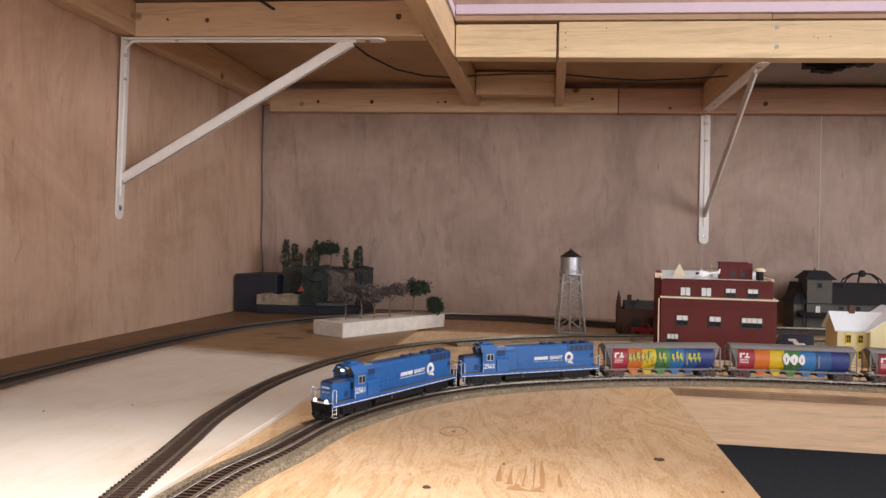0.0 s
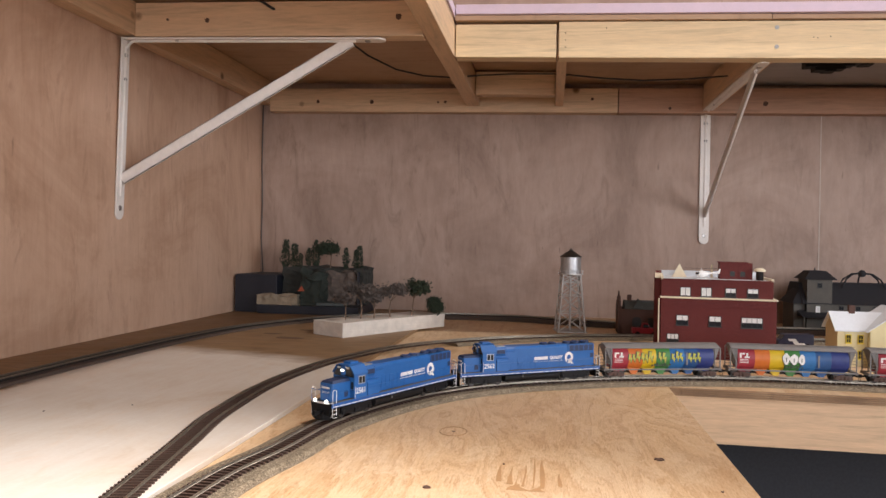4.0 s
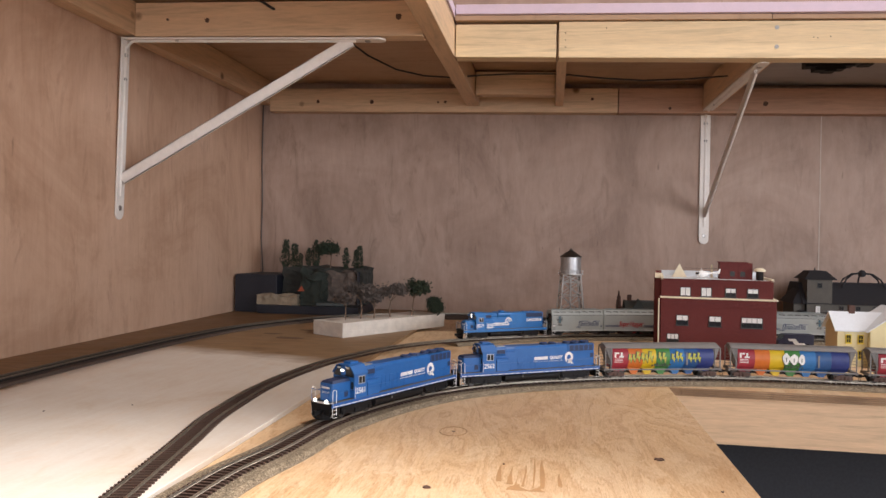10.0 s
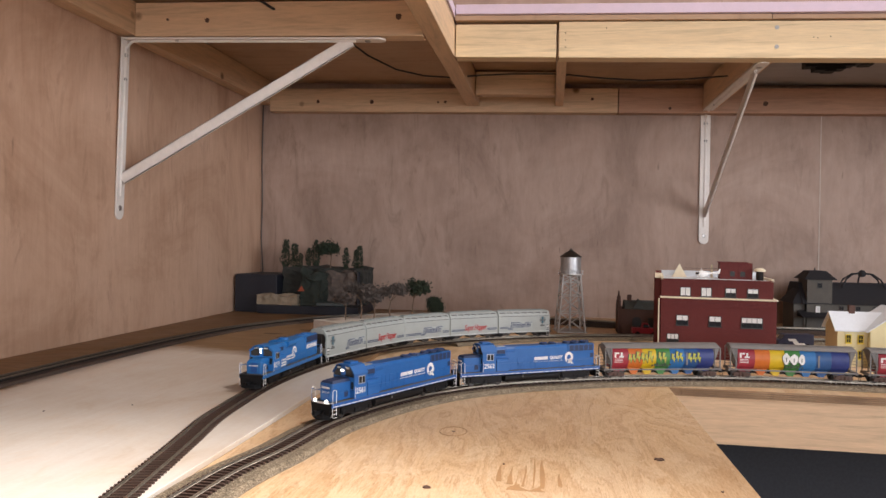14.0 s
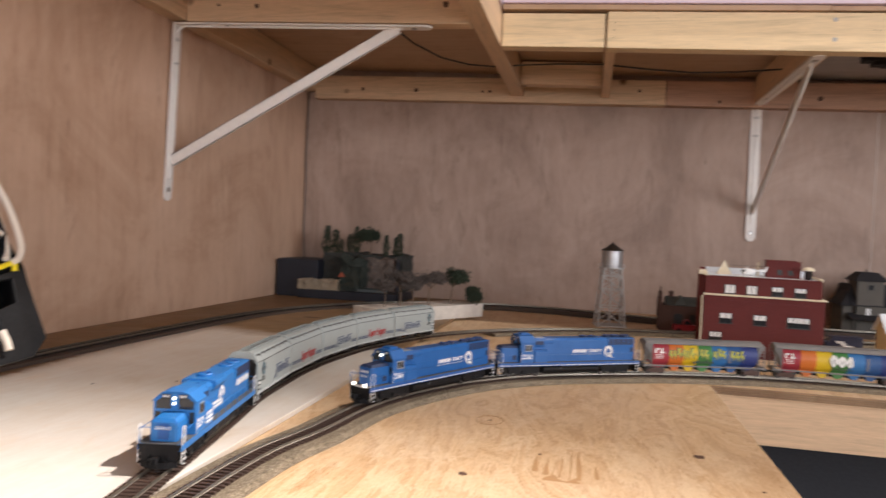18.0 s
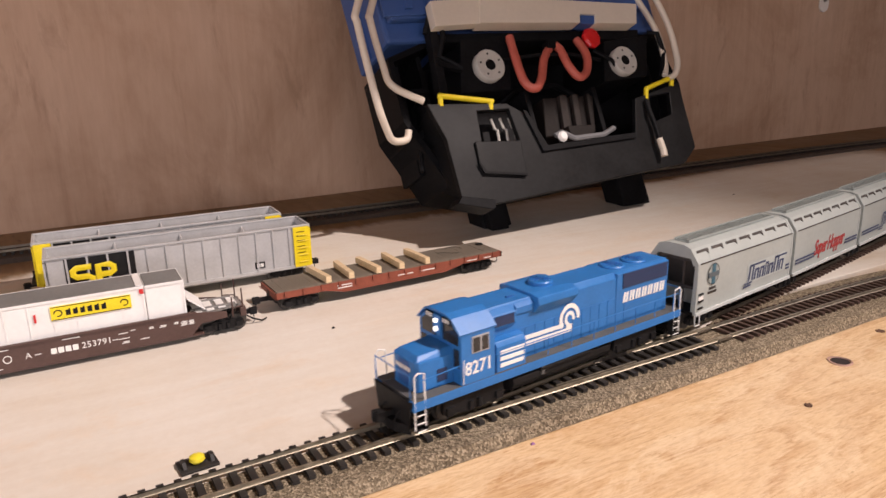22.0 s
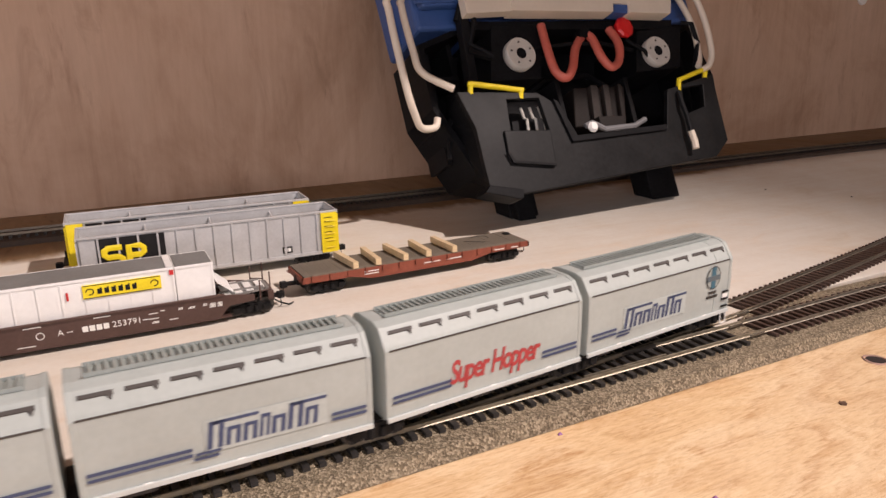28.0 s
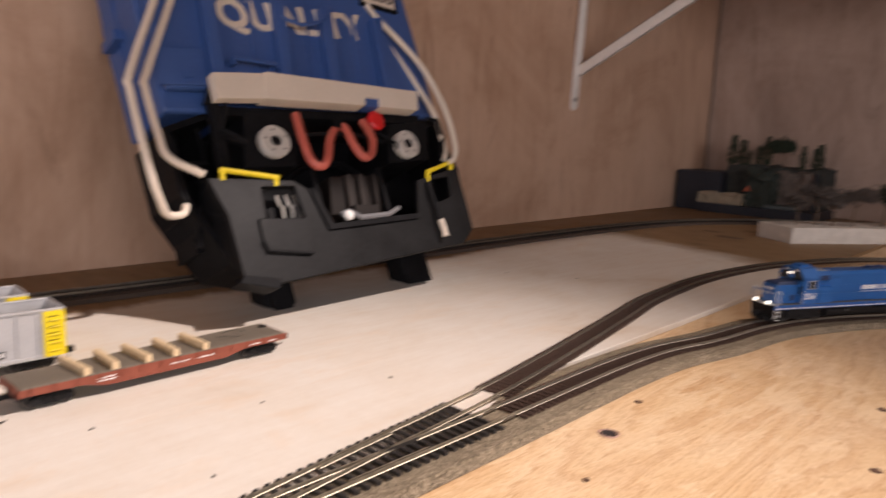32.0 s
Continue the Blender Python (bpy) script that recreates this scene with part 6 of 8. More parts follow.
# black underframe behind the lamps
shell = [(-194, 22), (-193, -45), (-160, -116), (-107, -131), (153, -115), (196, -22), (179, 44), (-134, 44)]
part("under_shell", ring_plate(shell, [[(-188, 18), (-187, -43), (-155, -110), (-106, -125), (148, -109), (189, -21), (173, 38), (-132, 38)]], -95, -30, "under_shell"), BIG_BLACK, big)
part("back_plate", flat(shell, -98, -95), BIG_BLACK, big)
for u in (-178, -150, 172):
    part("shell_rib", flat([(u, -96), (u, 34), (u + 5, 34), (u + 5, -96)], -95, -52), BIG_BLACK, big)
for v in (-10, -62):
    part("shell_shelf", flat([(-186, v), (-186, v + 4), (-148, v + 4), (-148, v)], -95, -44), BIG_BLACK, big)
part("side_brace", Geo().tube(mm((-184, -96, -34), (-174, -60, -40), (-158, -40, -44)), .0026, 6), BIG_BLACK, big, smooth=True)
part("lamp_panel", flat([(-114.8, 33.5), (-130.1, -25.4), (-68.6, -24.2), (-51.1, 37.6)], -95, -14), BIG_BLACK, big, bevel=.001)
part("lamp_panel", flat([(77.1, 28.1), (60.7, -21.1), (128.9, -16.7), (147.4, 34.9)], -95, -14), BIG_BLACK, big, bevel=.001)
part("cross_beam", flat([(-143.7, 39.9), (-145.9, 30.8), (133.5, 32.2), (137.4, 43.2)], -34, -16), BIG_BLACK, big)
part("strut_frame", Geo().tube(mm((-154.5, 39.2, -14), (-148.4, 54.4, -10), (-138.2, 52.2, -8), (-137.9, 34, -8), (-148.4, 11.3, -8), (-131.4, 2.5, -8), (-125.2, -2, -8)), .003, 8), BIG_BLACK, big, smooth=True)
part("strut_frame", flat([(-151.9, 44.8), (-142.3, 45.2), (-148.4, -26.4), (-157.8, -26.2)], -20, -8), BIG_BLACK, big, bevel=.0008)
part("strut_bar", flat([(-150.8, 6.4), (-125.9, -0.2), (-127, -4.7), (-151.9, 1.9)], -12, -6), BIG_BLACK, big)
part("strut_frame", Geo().tube(mm((148.4, 37.7, -14), (158.2, 34.4, -8), (159.9, 9.6, -8), (145.2, -20.5, -8)), .003, 8), BIG_BLACK, big, smooth=True)
part("conduit", Geo().tube(mm((-71.3, 8.3, -12), (-29.2, 10.3, -8), (14.7, 10.8, -8), (61.5, 4.2, -12)), .0022, 8), BIG_BLACK, big, smooth=True)
part("conduit", Geo().tube(mm((57.5, 17.3, -14), (72.9, 0.7, -6), (84.2, -11.7, -10)), .0022, 8), BIG_BLACK, big, smooth=True)
part("brake_pipe", Geo().tube(mm((-62, -26, -60), (-40, -12, -50), (20, -8, -50), (60, -22, -60)), .0035, 8), BIG_BLACK, big, smooth=True)
for u in (-46, 48):
    part("coupler_cheek", flat([(u - 3, -96), (u - 3, -24), (u + 3, -24), (u + 3, -96)], -95, -20), BIG_BLACK, big, bevel=.0008)
for u in (-92.5, 92.5):
    lamp = part("lamp_ring", Geo().lathe([(.0054, .0), (.0168, .0), (.0172, .0012), (.0172, .0085), (.0164, .0095), (.0062, .0095), (.0054, .0085)], 30), ALLOY, big, "flat turned aluminium lamp ring", smooth=True, m=pose(u / 1000, 0, -.014))
    part("lamp_core", Geo().cyl((0, 0, .001), (0, 0, .0092), .0058, n=16), BIG_BLACK, lamp)
    for k in range(5):
        a = k * math.pi * .4 + .4
        part("bolt", Geo().cyl((.0118 * math.cos(a), .0118 * math.sin(a), .0092), (.0118 * math.cos(a), .0118 * math.sin(a), .0100), .0012, n=8), DARK_STEEL, lamp)


def bent(pts, r, mat, name, n=7):
    out = []
    p = [Vector(q) for q in pts]
    for i in range(len(p) - 1):
        a, b, c, d = p[max(i - 1, 0)], p[i], p[i + 1], p[min(i + 2, len(p) - 1)]
        for k in range(n):
            t = k / n
            out.append(0.5 * (2 * b + (c - a) * t + (2 * a - 5 * b + 4 * c - d) * t * t + (3 * b - a - 3 * c + d) * t**3))
    return part(name, Geo().tube(out + [p[-1]], r, 10), mat, big, smooth=True)


bent(mm((-54.8, 33.5, -12), (-60.4, 6.9, -4), (-60.3, -22.4, 0), (-50.4, -31.2, 2), (-37.5, -20.2, 0), (-22, 5.1, -6), (-1.7, 22.8, -14)), .0047, HOSE_RED, "air_hose")
bent(mm((2, 25.4, -14), (3, 15.3, -6), (4, -8.1, 0), (12.3, -21, 2), (26.7, -13.2, 0), (35.9, 7.8, -4), (35.2, 29.5, -12)), .0047, HOSE_RED, "air_hose")
part("hose_clip", flat([(-12.5, 17.5), (-9.5, 27.5), (2.4, 27.8), (-0.7, 17.7)], -18, -6), BIG_BLACK, big)
part("red_coupling", Geo().lathe([(.0, 0), (.0105, .0), (.0122, .003), (.0122, .006), (.0095, .008), (.0, .0085)], 9, (.0533, .0290, -.012)), BIG_RED, big, "glossy red hose coupling")
# cream hand rails at both sides
bent(mm((-135.9, 247.3, -10), (-169.4, 173.7, -4), (-227.8, 61.2, 2), (-232.5, 39.7, 2), (-231.8, -33.4, 2), (-222, -57, -12), (-213, -66, -22), (-197, -65, -26), (-192, -56, -26)), .0036, CREAM_STRIP, "hand_rail")
bent(mm((-118.1, 245.1, -16), (-153.4, 172.1, -10), (-209.8, 63.9, -6), (-215.6, 48, -4), (-213.8, 3.3, -4), (-210.3, -19.3, -2), (-182.5, -37.2, 0)), .0036, CREAM_STRIP, "hand_rail")
bent(mm((96.8, 191.9, -12), (106.6, 167.6, -8), (148, 108.8, 0), (165.3, 47.2, 4), (165, -3.2, 4), (157.1, -22.1, 2), (145.4, -27.2, 0)), .0036, CREAM_STRIP, "hand_rail")
bent(mm((118.2, 144.3, -18), (143.2, 92.9, -14), (160.4, 37.5, -10), (156.6, -4.2, -8), (146.3, -21.1, -4)), .0036, CREAM_STRIP, "hand_rail")
bent(mm((-164.3, -42.6, -2), (-163.4, -34.4, 0), (-160.8, -33.3, 0), (-110.4, -41.1, 0), (-108.2, -42.3, 0), (-109, -49.7, -2)), .0028, YELLOW, "yellow_grab")
bent(mm((103.1, -49.9, -2), (106, -38.6, 0), (109.9, -37.3, 0), (147.2, -27.2, 0), (150.8, -27.2, 0), (148.5, -36.4, -2)), .0028, YELLOW, "yellow_grab")
# plough: a bent black plate with two pockets and a deep coupler notch
plough = [(-179.9, -40.5), (-88.3, -45.1), (-71.4, -56), (-56, -96), (70, -92.6), (85.5, -48.5), (161.5, -32.8), (158.8, -54.5), (156.3, -113.4), (133.4, -130.2), (-131.6, -146.1), (-167.5, -137.1), (-168.3, -77.2)]
pocket_l = [(-126.7, -50.7), (-88.6, -50.8), (-84.9, -84), (-129.7, -84.8)]


# a touch lighter than BIG_BLACK, for the sheen on the plate
PLOUGH_BLACK = plain("sheen_black_plate", (0.0052, 0.0052, 0.0058), 0.48, 0, 0.3, 22, 0.16)
plate = part("plough", ring_plate(plough, [pocket_l, [(107.8, -47.8), (140.7, -44.6), (134.3, -71.1), (101.7, -78.9)]], -6, 0, "plough"), PLOUGH_BLACK, big, "black snow plough plate", bevel=.0008)
part("plough_wing", Geo().put(mm((-176.1, -39.2, -6), (-164.5, -76, -6), (-163.6, -136.1, -6), (-157.7, -112.2, -60), (-172.4, -52.7, -60), (-165, -21.2, -60), (-175.7, -39.9, -3), (-164.1, -76.7, -3), (-163.3, -136.8, -3), (-153.6, -111.9, -63), (-168.3, -52.2, -63), (-160.8, -20.6, -63)), [(0, 1, 2, 3, 4, 5), (11, 10, 9, 8, 7, 6), (0, 6, 7, 1), (1, 7, 8, 2), (2, 8, 9, 3), (3, 9, 10, 4), (4, 10, 11, 5), (5, 11, 6, 0)]), BIG_BLACK, big)
part("plough_lip", flat([(-170.5, -135.2), (-134.4, -143), (-136.7, -151.3), (-141.7, -151.8), (-176.8, -141.8)], -16, 6), BIG_BLACK, big, bevel=.0008)
part("notch_rim", flat([(-73.8, -53.1), (-69.1, -55.5), (-54.3, -93.3), (67.7, -89.3), (67.1, -95.6), (-61.7, -99.7)], 0, 3), BIG_BLACK, big, bevel=.0005)
part("pocket_box", flat([(-111.6, -43), (-65.5, -43.4), (-63.1, -81.3), (-116, -82.5)], -30, -28), BIG_BLACK, big)
for k in range(3):
    u = -103.2 + k * 10.8
    part("pocket_lever", Geo().tube(mm((u, -55.2, -14), (u, -66.7, -12), (u + 3, -68.2, -12), (u + 3, -79.7, -14)), .0015, 6), ALLOY, big)
part("pocket_lid", flat([(-139.5, -82.7), (-85.9, -85.7), (-88.6, -122.6), (-135.2, -116.5), (-140.6, -109.6)], 0, 3), PLOUGH_BLACK, big, bevel=.0008)
part("lid_rim", flat([(-142.1, -103.3), (-138.1, -115.5), (-89.4, -122.8), (-88.8, -120.6), (-135.1, -113.6), (-139.1, -105.7)], 3, 4.2), BIG_BLACK, big)
part("lift_lever", Geo().tube(mm((97.9, -53.1, 2), (94.8, -69.4, 6), (96.9, -82.4, 6), (95, -103.4, 8)), .0028, 8), BIG_BLACK, big, smooth=True)
part("lever_grip", Geo().tube(mm((95.1, -100.8, 8), (96.3, -113.7, 8), (95.3, -121.3, 8)), .0036, 8), CREAM_STRIP, big, "white lever grip", smooth=True)
part("coupler_block", flat([(-26, -34), (-36, -78), (34, -78), (44, -34)], -74, -20), BLOCK_BROWN, big, bevel=.0015)
for u, w in ((-9.2, 9.5), (7.3, 7.5), (26.4, 5)):
    part("coupler_bar", flat([(u - w / 2 + 6, -34), (u + w / 2 + 6, -34), (u + w / 2, -74), (u - w / 2, -74)], -20, -14), SHADED_CASTING if u < 25 else BLOCK_BROWN, big, bevel=.0006)
part("coupler_shank", flat([(-18.1, -73), (20.1, -74.8), (7.1, -95.9), (-16.1, -94.5)], -24, -2), BLOCK_BROWN, big, bevel=.001)
part("white_latch", Geo().tube(mm((-41.2, -84.5, 2), (-33.1, -81.8, 4), (-25.7, -85.8, 4), (-18.3, -89.7, 4), (22.6, -88, 2), (41.7, -81.1, 0)), .0030, 8), plain("pale_grey_cord", (0.16, 0.16, 0.165), 0.6), big, smooth=True)
part("white_tag", Geo().lathe([(.0, 0), (.005, .0005), (.006, .003), (.004, .006), (.0, .0065)], 12, (-.0345, -.0865, .002)), WHITE, big, "white plastic tag", smooth=True)


def foot(u0, u1, v1, w0, w1):
    """A block under the shell whose sole lies flat on the board."""
    sole = lambda w: -(172.6 + .438 * w) / .8988
    q = [(u, v, w) for w in (w0, w1) for v in (sole(w), v1) for u in (u0, u1)]
    return Geo().put(mm(*q), [(0, 2, 3, 1), (4, 5, 7, 6), (0, 1, 5, 4), (2, 6, 7, 3), (0, 4, 6, 2), (1, 3, 7, 5)])


part("foot", foot(-107, -71, -118, -100, -72), BIG_BLACK, big, bevel=.0015)
part("foot_heel", foot(-104, -82, -130, -72, -62), BIG_BLACK, big, bevel=.001)
part("foot", foot(91, 134, -108, -100, -70), BIG_BLACK, big, bevel=.0015)

# ---- buildings and scenery ----
TANK = plain("galvanised_tank", (0.42, 0.42, 0.42), 0.38, 0.7, 0.12, 60)
TOWER_GREY = plain("tower_grey", (0.52, 0.51, 0.49), 0.5, 0.4, 0.12, 60)
BRICK_TRIM = plain("cream_trim", (0.75, 0.66, 0.48), 0.6)
PANE_WHITE = plain("pale_blind", (0.72, 0.72, 0.70), 0.4)
PALE_ROOF = plain("pale_roof", (0.72, 0.76, 0.80), 0.6, 0, 0.05, 30)
DARK_FRAME = plain("dark_window_frame", (0.02, 0.02, 0.02), 0.5)
CREAM_WALL = plain("cream_siding", (0.72, 0.64, 0.36), 0.6, 0, 0.05, 50)
# tan siding with the shade around the far houses put into its colour
SIDING_SHADED = plain("shaded_tan_siding", (0.095, 0.085, 0.070), 0.75, 0, 0.2, 60)
OLD_ROOF = plain("black_shingles", (0.016, 0.015, 0.018), 0.8, 0, 0.3, 90)
SLATE = plain("slate_green_roof", (0.075, 0.085, 0.080), 0.7, 0, 0.2, 60)
TRUCK_RED = plain("truck_red", (0.30, 0.015, 0.02), 0.35)
BLUE_BLACK = plain("blue_black_car", (0.012, 0.014, 0.045), 0.45)


def brickwork(name, a, b, mortar, scale):
    n = Nodes(name, 0.75, spec=0.3)
    t = n.add("ShaderNodeTexBrick", Scale=scale, Mortar_Size=0.02)
    t.inputs["Color1"].default_value, t.inputs["Color2"].default_value, t.inputs["Mortar"].default_value = (*a, 1), (*b, 1), (*mortar, 1)
    c, m = n.add("ShaderNodeTexCoord"), n.add("ShaderNodeMapping")
    m.inputs["Rotation"].default_value = (radians(90), 0, 0)
    n.link(c.outputs["Object"], m.inputs["Vector"])
    n.link(m.outputs["Vector"], t.inputs["Vector"])
    big = n.noise(n.coords((1, 1, 1)), 30, 4)
    col = n.mix(0.35, t.outputs["Color"], n.ramp(big, [(0.3, tuple(x * 0.6 for x in a)), (0.7, b)]))
    n.bump(t.outputs["Fac"], 0.3, 0.0003)
    return n.done(col)


BRICK_RED = brickwork("red_brick", (0.150, 0.027, 0.024), (0.108, 0.020, 0.019), (0.17, 0.05, 0.042), 150)
BRICK_OLD = brickwork("old_brick", (0.125, 0.065, 0.050), (0.095, 0.052, 0.040), (0.14, 0.085, 0.07), 150)

# water tower
tower = thing("water_tower", "grey steel water tower with a bright tank", "water tower", pose(.951, 2.315, .0002, 0, 0, 8))
part("base_plate", Geo().box(-.036, .036, -.036, .036, 0, .003), TOWER_GREY, tower, bevel=.0005)


def leg(sx, sy, t):
    k = .032 + (.0205 - .032) * t
    return Vector((sx * k, sy * k, .003 + .137 * t))


ring4 = [(-1, -1), (1, -1), (1, 1), (-1, 1)]
for sx, sy in ring4:
    part("leg", Geo().tube([leg(sx, sy, 0), leg(sx, sy, 1)], .0021, 6), TOWER_GREY, tower)
levels = (0.0, .32, .62, .86, 1.0)
for i in range(4):
    (ax, ay), (bx, by) = ring4[i], ring4[(i + 1) % 4]
    for k in range(4):
        part("brace", Geo().tube([leg(ax, ay, levels[k]), leg(bx, by, levels[k + 1])], .0012, 5), TOWER_GREY, tower)
        part("brace", Geo().tube([leg(bx, by, levels[k]), leg(ax, ay, levels[k + 1])], .0012, 5), TOWER_GREY, tower)
        part("girt", Geo().tube([leg(ax, ay, levels[k + 1]), leg(bx, by, levels[k + 1])], .0013, 5), TOWER_GREY, tower)
part("riser", Geo().cyl((0, 0, .003), (0, 0, .142), .0030, n=10), TOWER_GREY, tower)
part("walkway", Geo().cyl((0, 0, .1395), (0, 0, .1420), .0305, n=24), TOWER_GREY, tower)
part("hand_rail", Geo().tube([(.030 * math.cos(a), .030 * math.sin(a), .1490) for a in np.linspace(0, 2 * math.pi, 25)], .0006, 5), TOWER_GREY, tower)
for k in range(12):
    a = k * math.pi / 6
    part("rail_post", Geo().tube([(.030 * math.cos(a), .030 * math.sin(a), .142), (.030 * math.cos(a), .030 * math.sin(a), .149)], .0005, 4), TOWER_GREY, tower)
part("tank", Geo().lathe([(.0245, .142), (.0245, .160), (.0249, .1602), (.0249, .1612), (.0245, .1614), (.0245, .182)], 32), TANK, tower, "bright galvanised tank", smooth=True)
part("tank_roof", Geo().lathe([(.0275, .1815), (.0275, .1825), (.004, .1985), (.0025, .2025), (.0, .2028)], 24), DARK_STEEL, tower, smooth=False)


def framed_window(parent, x, z, w, h, panes, mat_pane, mat_frame=None, y=0.0, blind=0.55):
    """A window standing proud of a wall that faces -y: frame, and single panes."""
    f = part("window", Geo().box(x - w / 2, x + w / 2, y - .0012, y + .001, z, z + h), mat_frame or DARK_FRAME, parent)
    pw = (w - .002) / panes
    for k in range(panes):
        x0 = x - w / 2 + .001 + k * pw
        part("pane", Geo().box(x0 + .0004, x0 + pw - .0004, y - .0018, y - .0012, z + h * (1 - blind), z + h - .0010), mat_pane, f)
        part("pane", Geo().box(x0 + .0004, x0 + pw - .0004, y - .0016, y - .0012, z + .001, z + h * (1 - blind) - .0008), GLASS_DARK, f)
    part("sill", Geo().box(x - w / 2 - .001, x + w / 2 + .001, y - .0026, y, z - .0012, z), mat_frame or DARK_FRAME, f)
    return f


# brick warehouse with a set-back top storey and a pale roof
ware = thing("brick_warehouse", "dark red brick warehouse with cream trim and pale roof", "building", pose(1.112, 1.955, .0002, 0, 0, -8.0) @ Matrix.Diagonal((1.10, 1, 1, 1)))
W, D = .184, .185
part("lower_block", Geo().box(0, W, 0, D, 0, .1130), BRICK_RED, ware)
part("upper_storey", Geo().box(.0, W - .004, .012, D, .1155, 0.1475), BRICK_RED, ware)
part("ledge", Geo().box(-.002, W + .002, -.003, D, .1130, .1155), BRICK_TRIM, ware, "cream ledge")
part("roof", Geo().box(.004, W - .006, .016, D - .004, 0.1475, 0.1485), PALE_ROOF, ware)
for x0, x1, y0, y1 in ((-.001, W - .003, .010, .0145), (-.001, .0035, .010, D), (W - .0075, W - .003, .010, D)):
    part("parapet", Geo().box(x0, x1, y0, y1, 0.1475, 0.1525 if y1 > .1 else 0.1495), BRICK_TRIM if y1 > .1 else BRICK_RED, ware)
part("back_parapet", Geo().box(.0, W - .004, D - .004, D, 0.1485, 0.1605), PALE_ROOF, ware)
part("corner_pier", Geo().box(-.010, .0, .030, .048, 0, 0.1635), BRICK_RED, ware)
part("pier_cap", Geo().box(-.011, .001, .029, .049, 0.1495, 0.1595), BRICK_TRIM, ware)
part("side_bay", Geo().box(-.012, .0, .055, D, 0, 0.1515), BRICK_RED, ware)
part("side_window", Geo().box(-.0125, -.0118, .060, .090, .126, .148), BRICK_TRIM, ware)
part("down_pipe", Geo().cyl((-.004, -.002, 0), (-.004, -.002, .112), .0012, n=8), BRICK_TRIM, ware)
part("brick_band", Geo().box(.004, W - .004, -.0018, 0, .098, .105), BRICK_RED, ware)
part("corbel_band", Geo().box(.112, W - .006, -.0030, 0, .0995, .1035), BRICK_RED, ware)
for x in (.040, .074, .113, .148):
    framed_window(ware, x, .1172, .0180, .0170, 2, PANE_WHITE, y=.012, blind=.95 if x < .1 else .5)
for x, w, n in ((.035, .0205, 2), (.088, .0205, 2), (.146, .0340, 4)):
    framed_window(ware, x, .0620, w, .0195, n, PANE_WHITE, blind=.5)
framed_window(ware, .020, .026, .0205, .0195, 3, PANE_WHITE, blind=.5)
pent = part("penthouse", Geo().box(.100, .154, .075, .120, 0.1485, 0.1805), BRICK_RED, ware)
part("penthouse_cap", Geo().box(.098, 0.1475, .073, .122, 0.1805, 0.1823), BRICK_RED, pent)
for x in (.121, .138):
    part("penthouse_window", Geo().box(x - .004, x + .004, .0742, .0752, 0.1545, 0.1640), DARK_FRAME, pent)
part("roof_vent", Geo().cyl((W - .020, .060, 0.1485), (W - .020, .060, 0.1655), .0062, n=14), BLOCK_BROWN, ware)
part("vent_cap", Geo().lathe([(.0095, 0.1655), (.0095, 0.1685), (.006, 0.1715), (.0, 0.1725)], 14, (W - .020, .060, 0)), BRICK_TRIM, ware)
part("skylight_peak", Geo().put([(.020, .120, 0.1485), (.046, .120, 0.1485), (.046, .150, 0.1485), (.020, .150, 0.1485), (.033, .135, 0.1765)], [(3, 2, 1, 0), (0, 1, 4), (1, 2, 4), (2, 3, 4), (3, 0, 4)]), BRICK_TRIM, ware)
part("flag_post", Geo().cyl((.090, .130, 0.1485), (.090, .130, 0.1755), .0022, .0018, 8), BRICK_TRIM, ware)

heli = thing("toy_helicopter", "small white helicopter parked on the warehouse roof", "helicopter", pose(1.192, 1.992, .1489, 0, 0, 4))
part("cabin", Geo().lathe([(.0, -.0095), (.004, -.0088), (.0068, -.004), (.0072, .002), (.0055, .008), (.0035, .012), (.0, .013)], 16), WHITE, heli, smooth=True, m=Matrix.Translation((0, 0, .0095)) @ Matrix.Rotation(radians(90), 4, "Y"))
part("windscreen", Geo().box(-.0100, -.0035, -.0055, .0055, .0085, .0135), GLASS_DARK, heli, bevel=.0015)
part("tail_boom", Geo().cyl((.010, 0, .011), (.032, 0, .0125), .0022, .0012, 10), WHITE, heli, smooth=True)
part("tail_fin", Geo().prism([(.030, .011), (.034, .0205), (.0365, .0205), (.0345, .010)], "y", -.0006, .0006), WHITE, heli)
part("mast", Geo().cyl((0, 0, .015), (0, 0, .0205), .0009, n=8), WHITE, heli)
part("rotor", Geo().box(-.030, .030, -.0011, .0011, .0205, .0210), BLACK, heli)
part("skid", Geo().tube([(-.011, -.006, .0018), (-.009, -.006, .0006), (.012, -.006, .0006)], .0006, 5), WHITE, heli)
part("skid", Geo().tube([(-.011, .006, .0018), (-.009, .006, .0006), (.012, .006, .0006)], .0006, 5), WHITE, heli)
for x in (-.005, .006):
    part("skid_strut", Geo().tube([(x, -.006, .0006), (x, 0, .004), (x, .006, .0006)], .0005, 5), WHITE, heli)

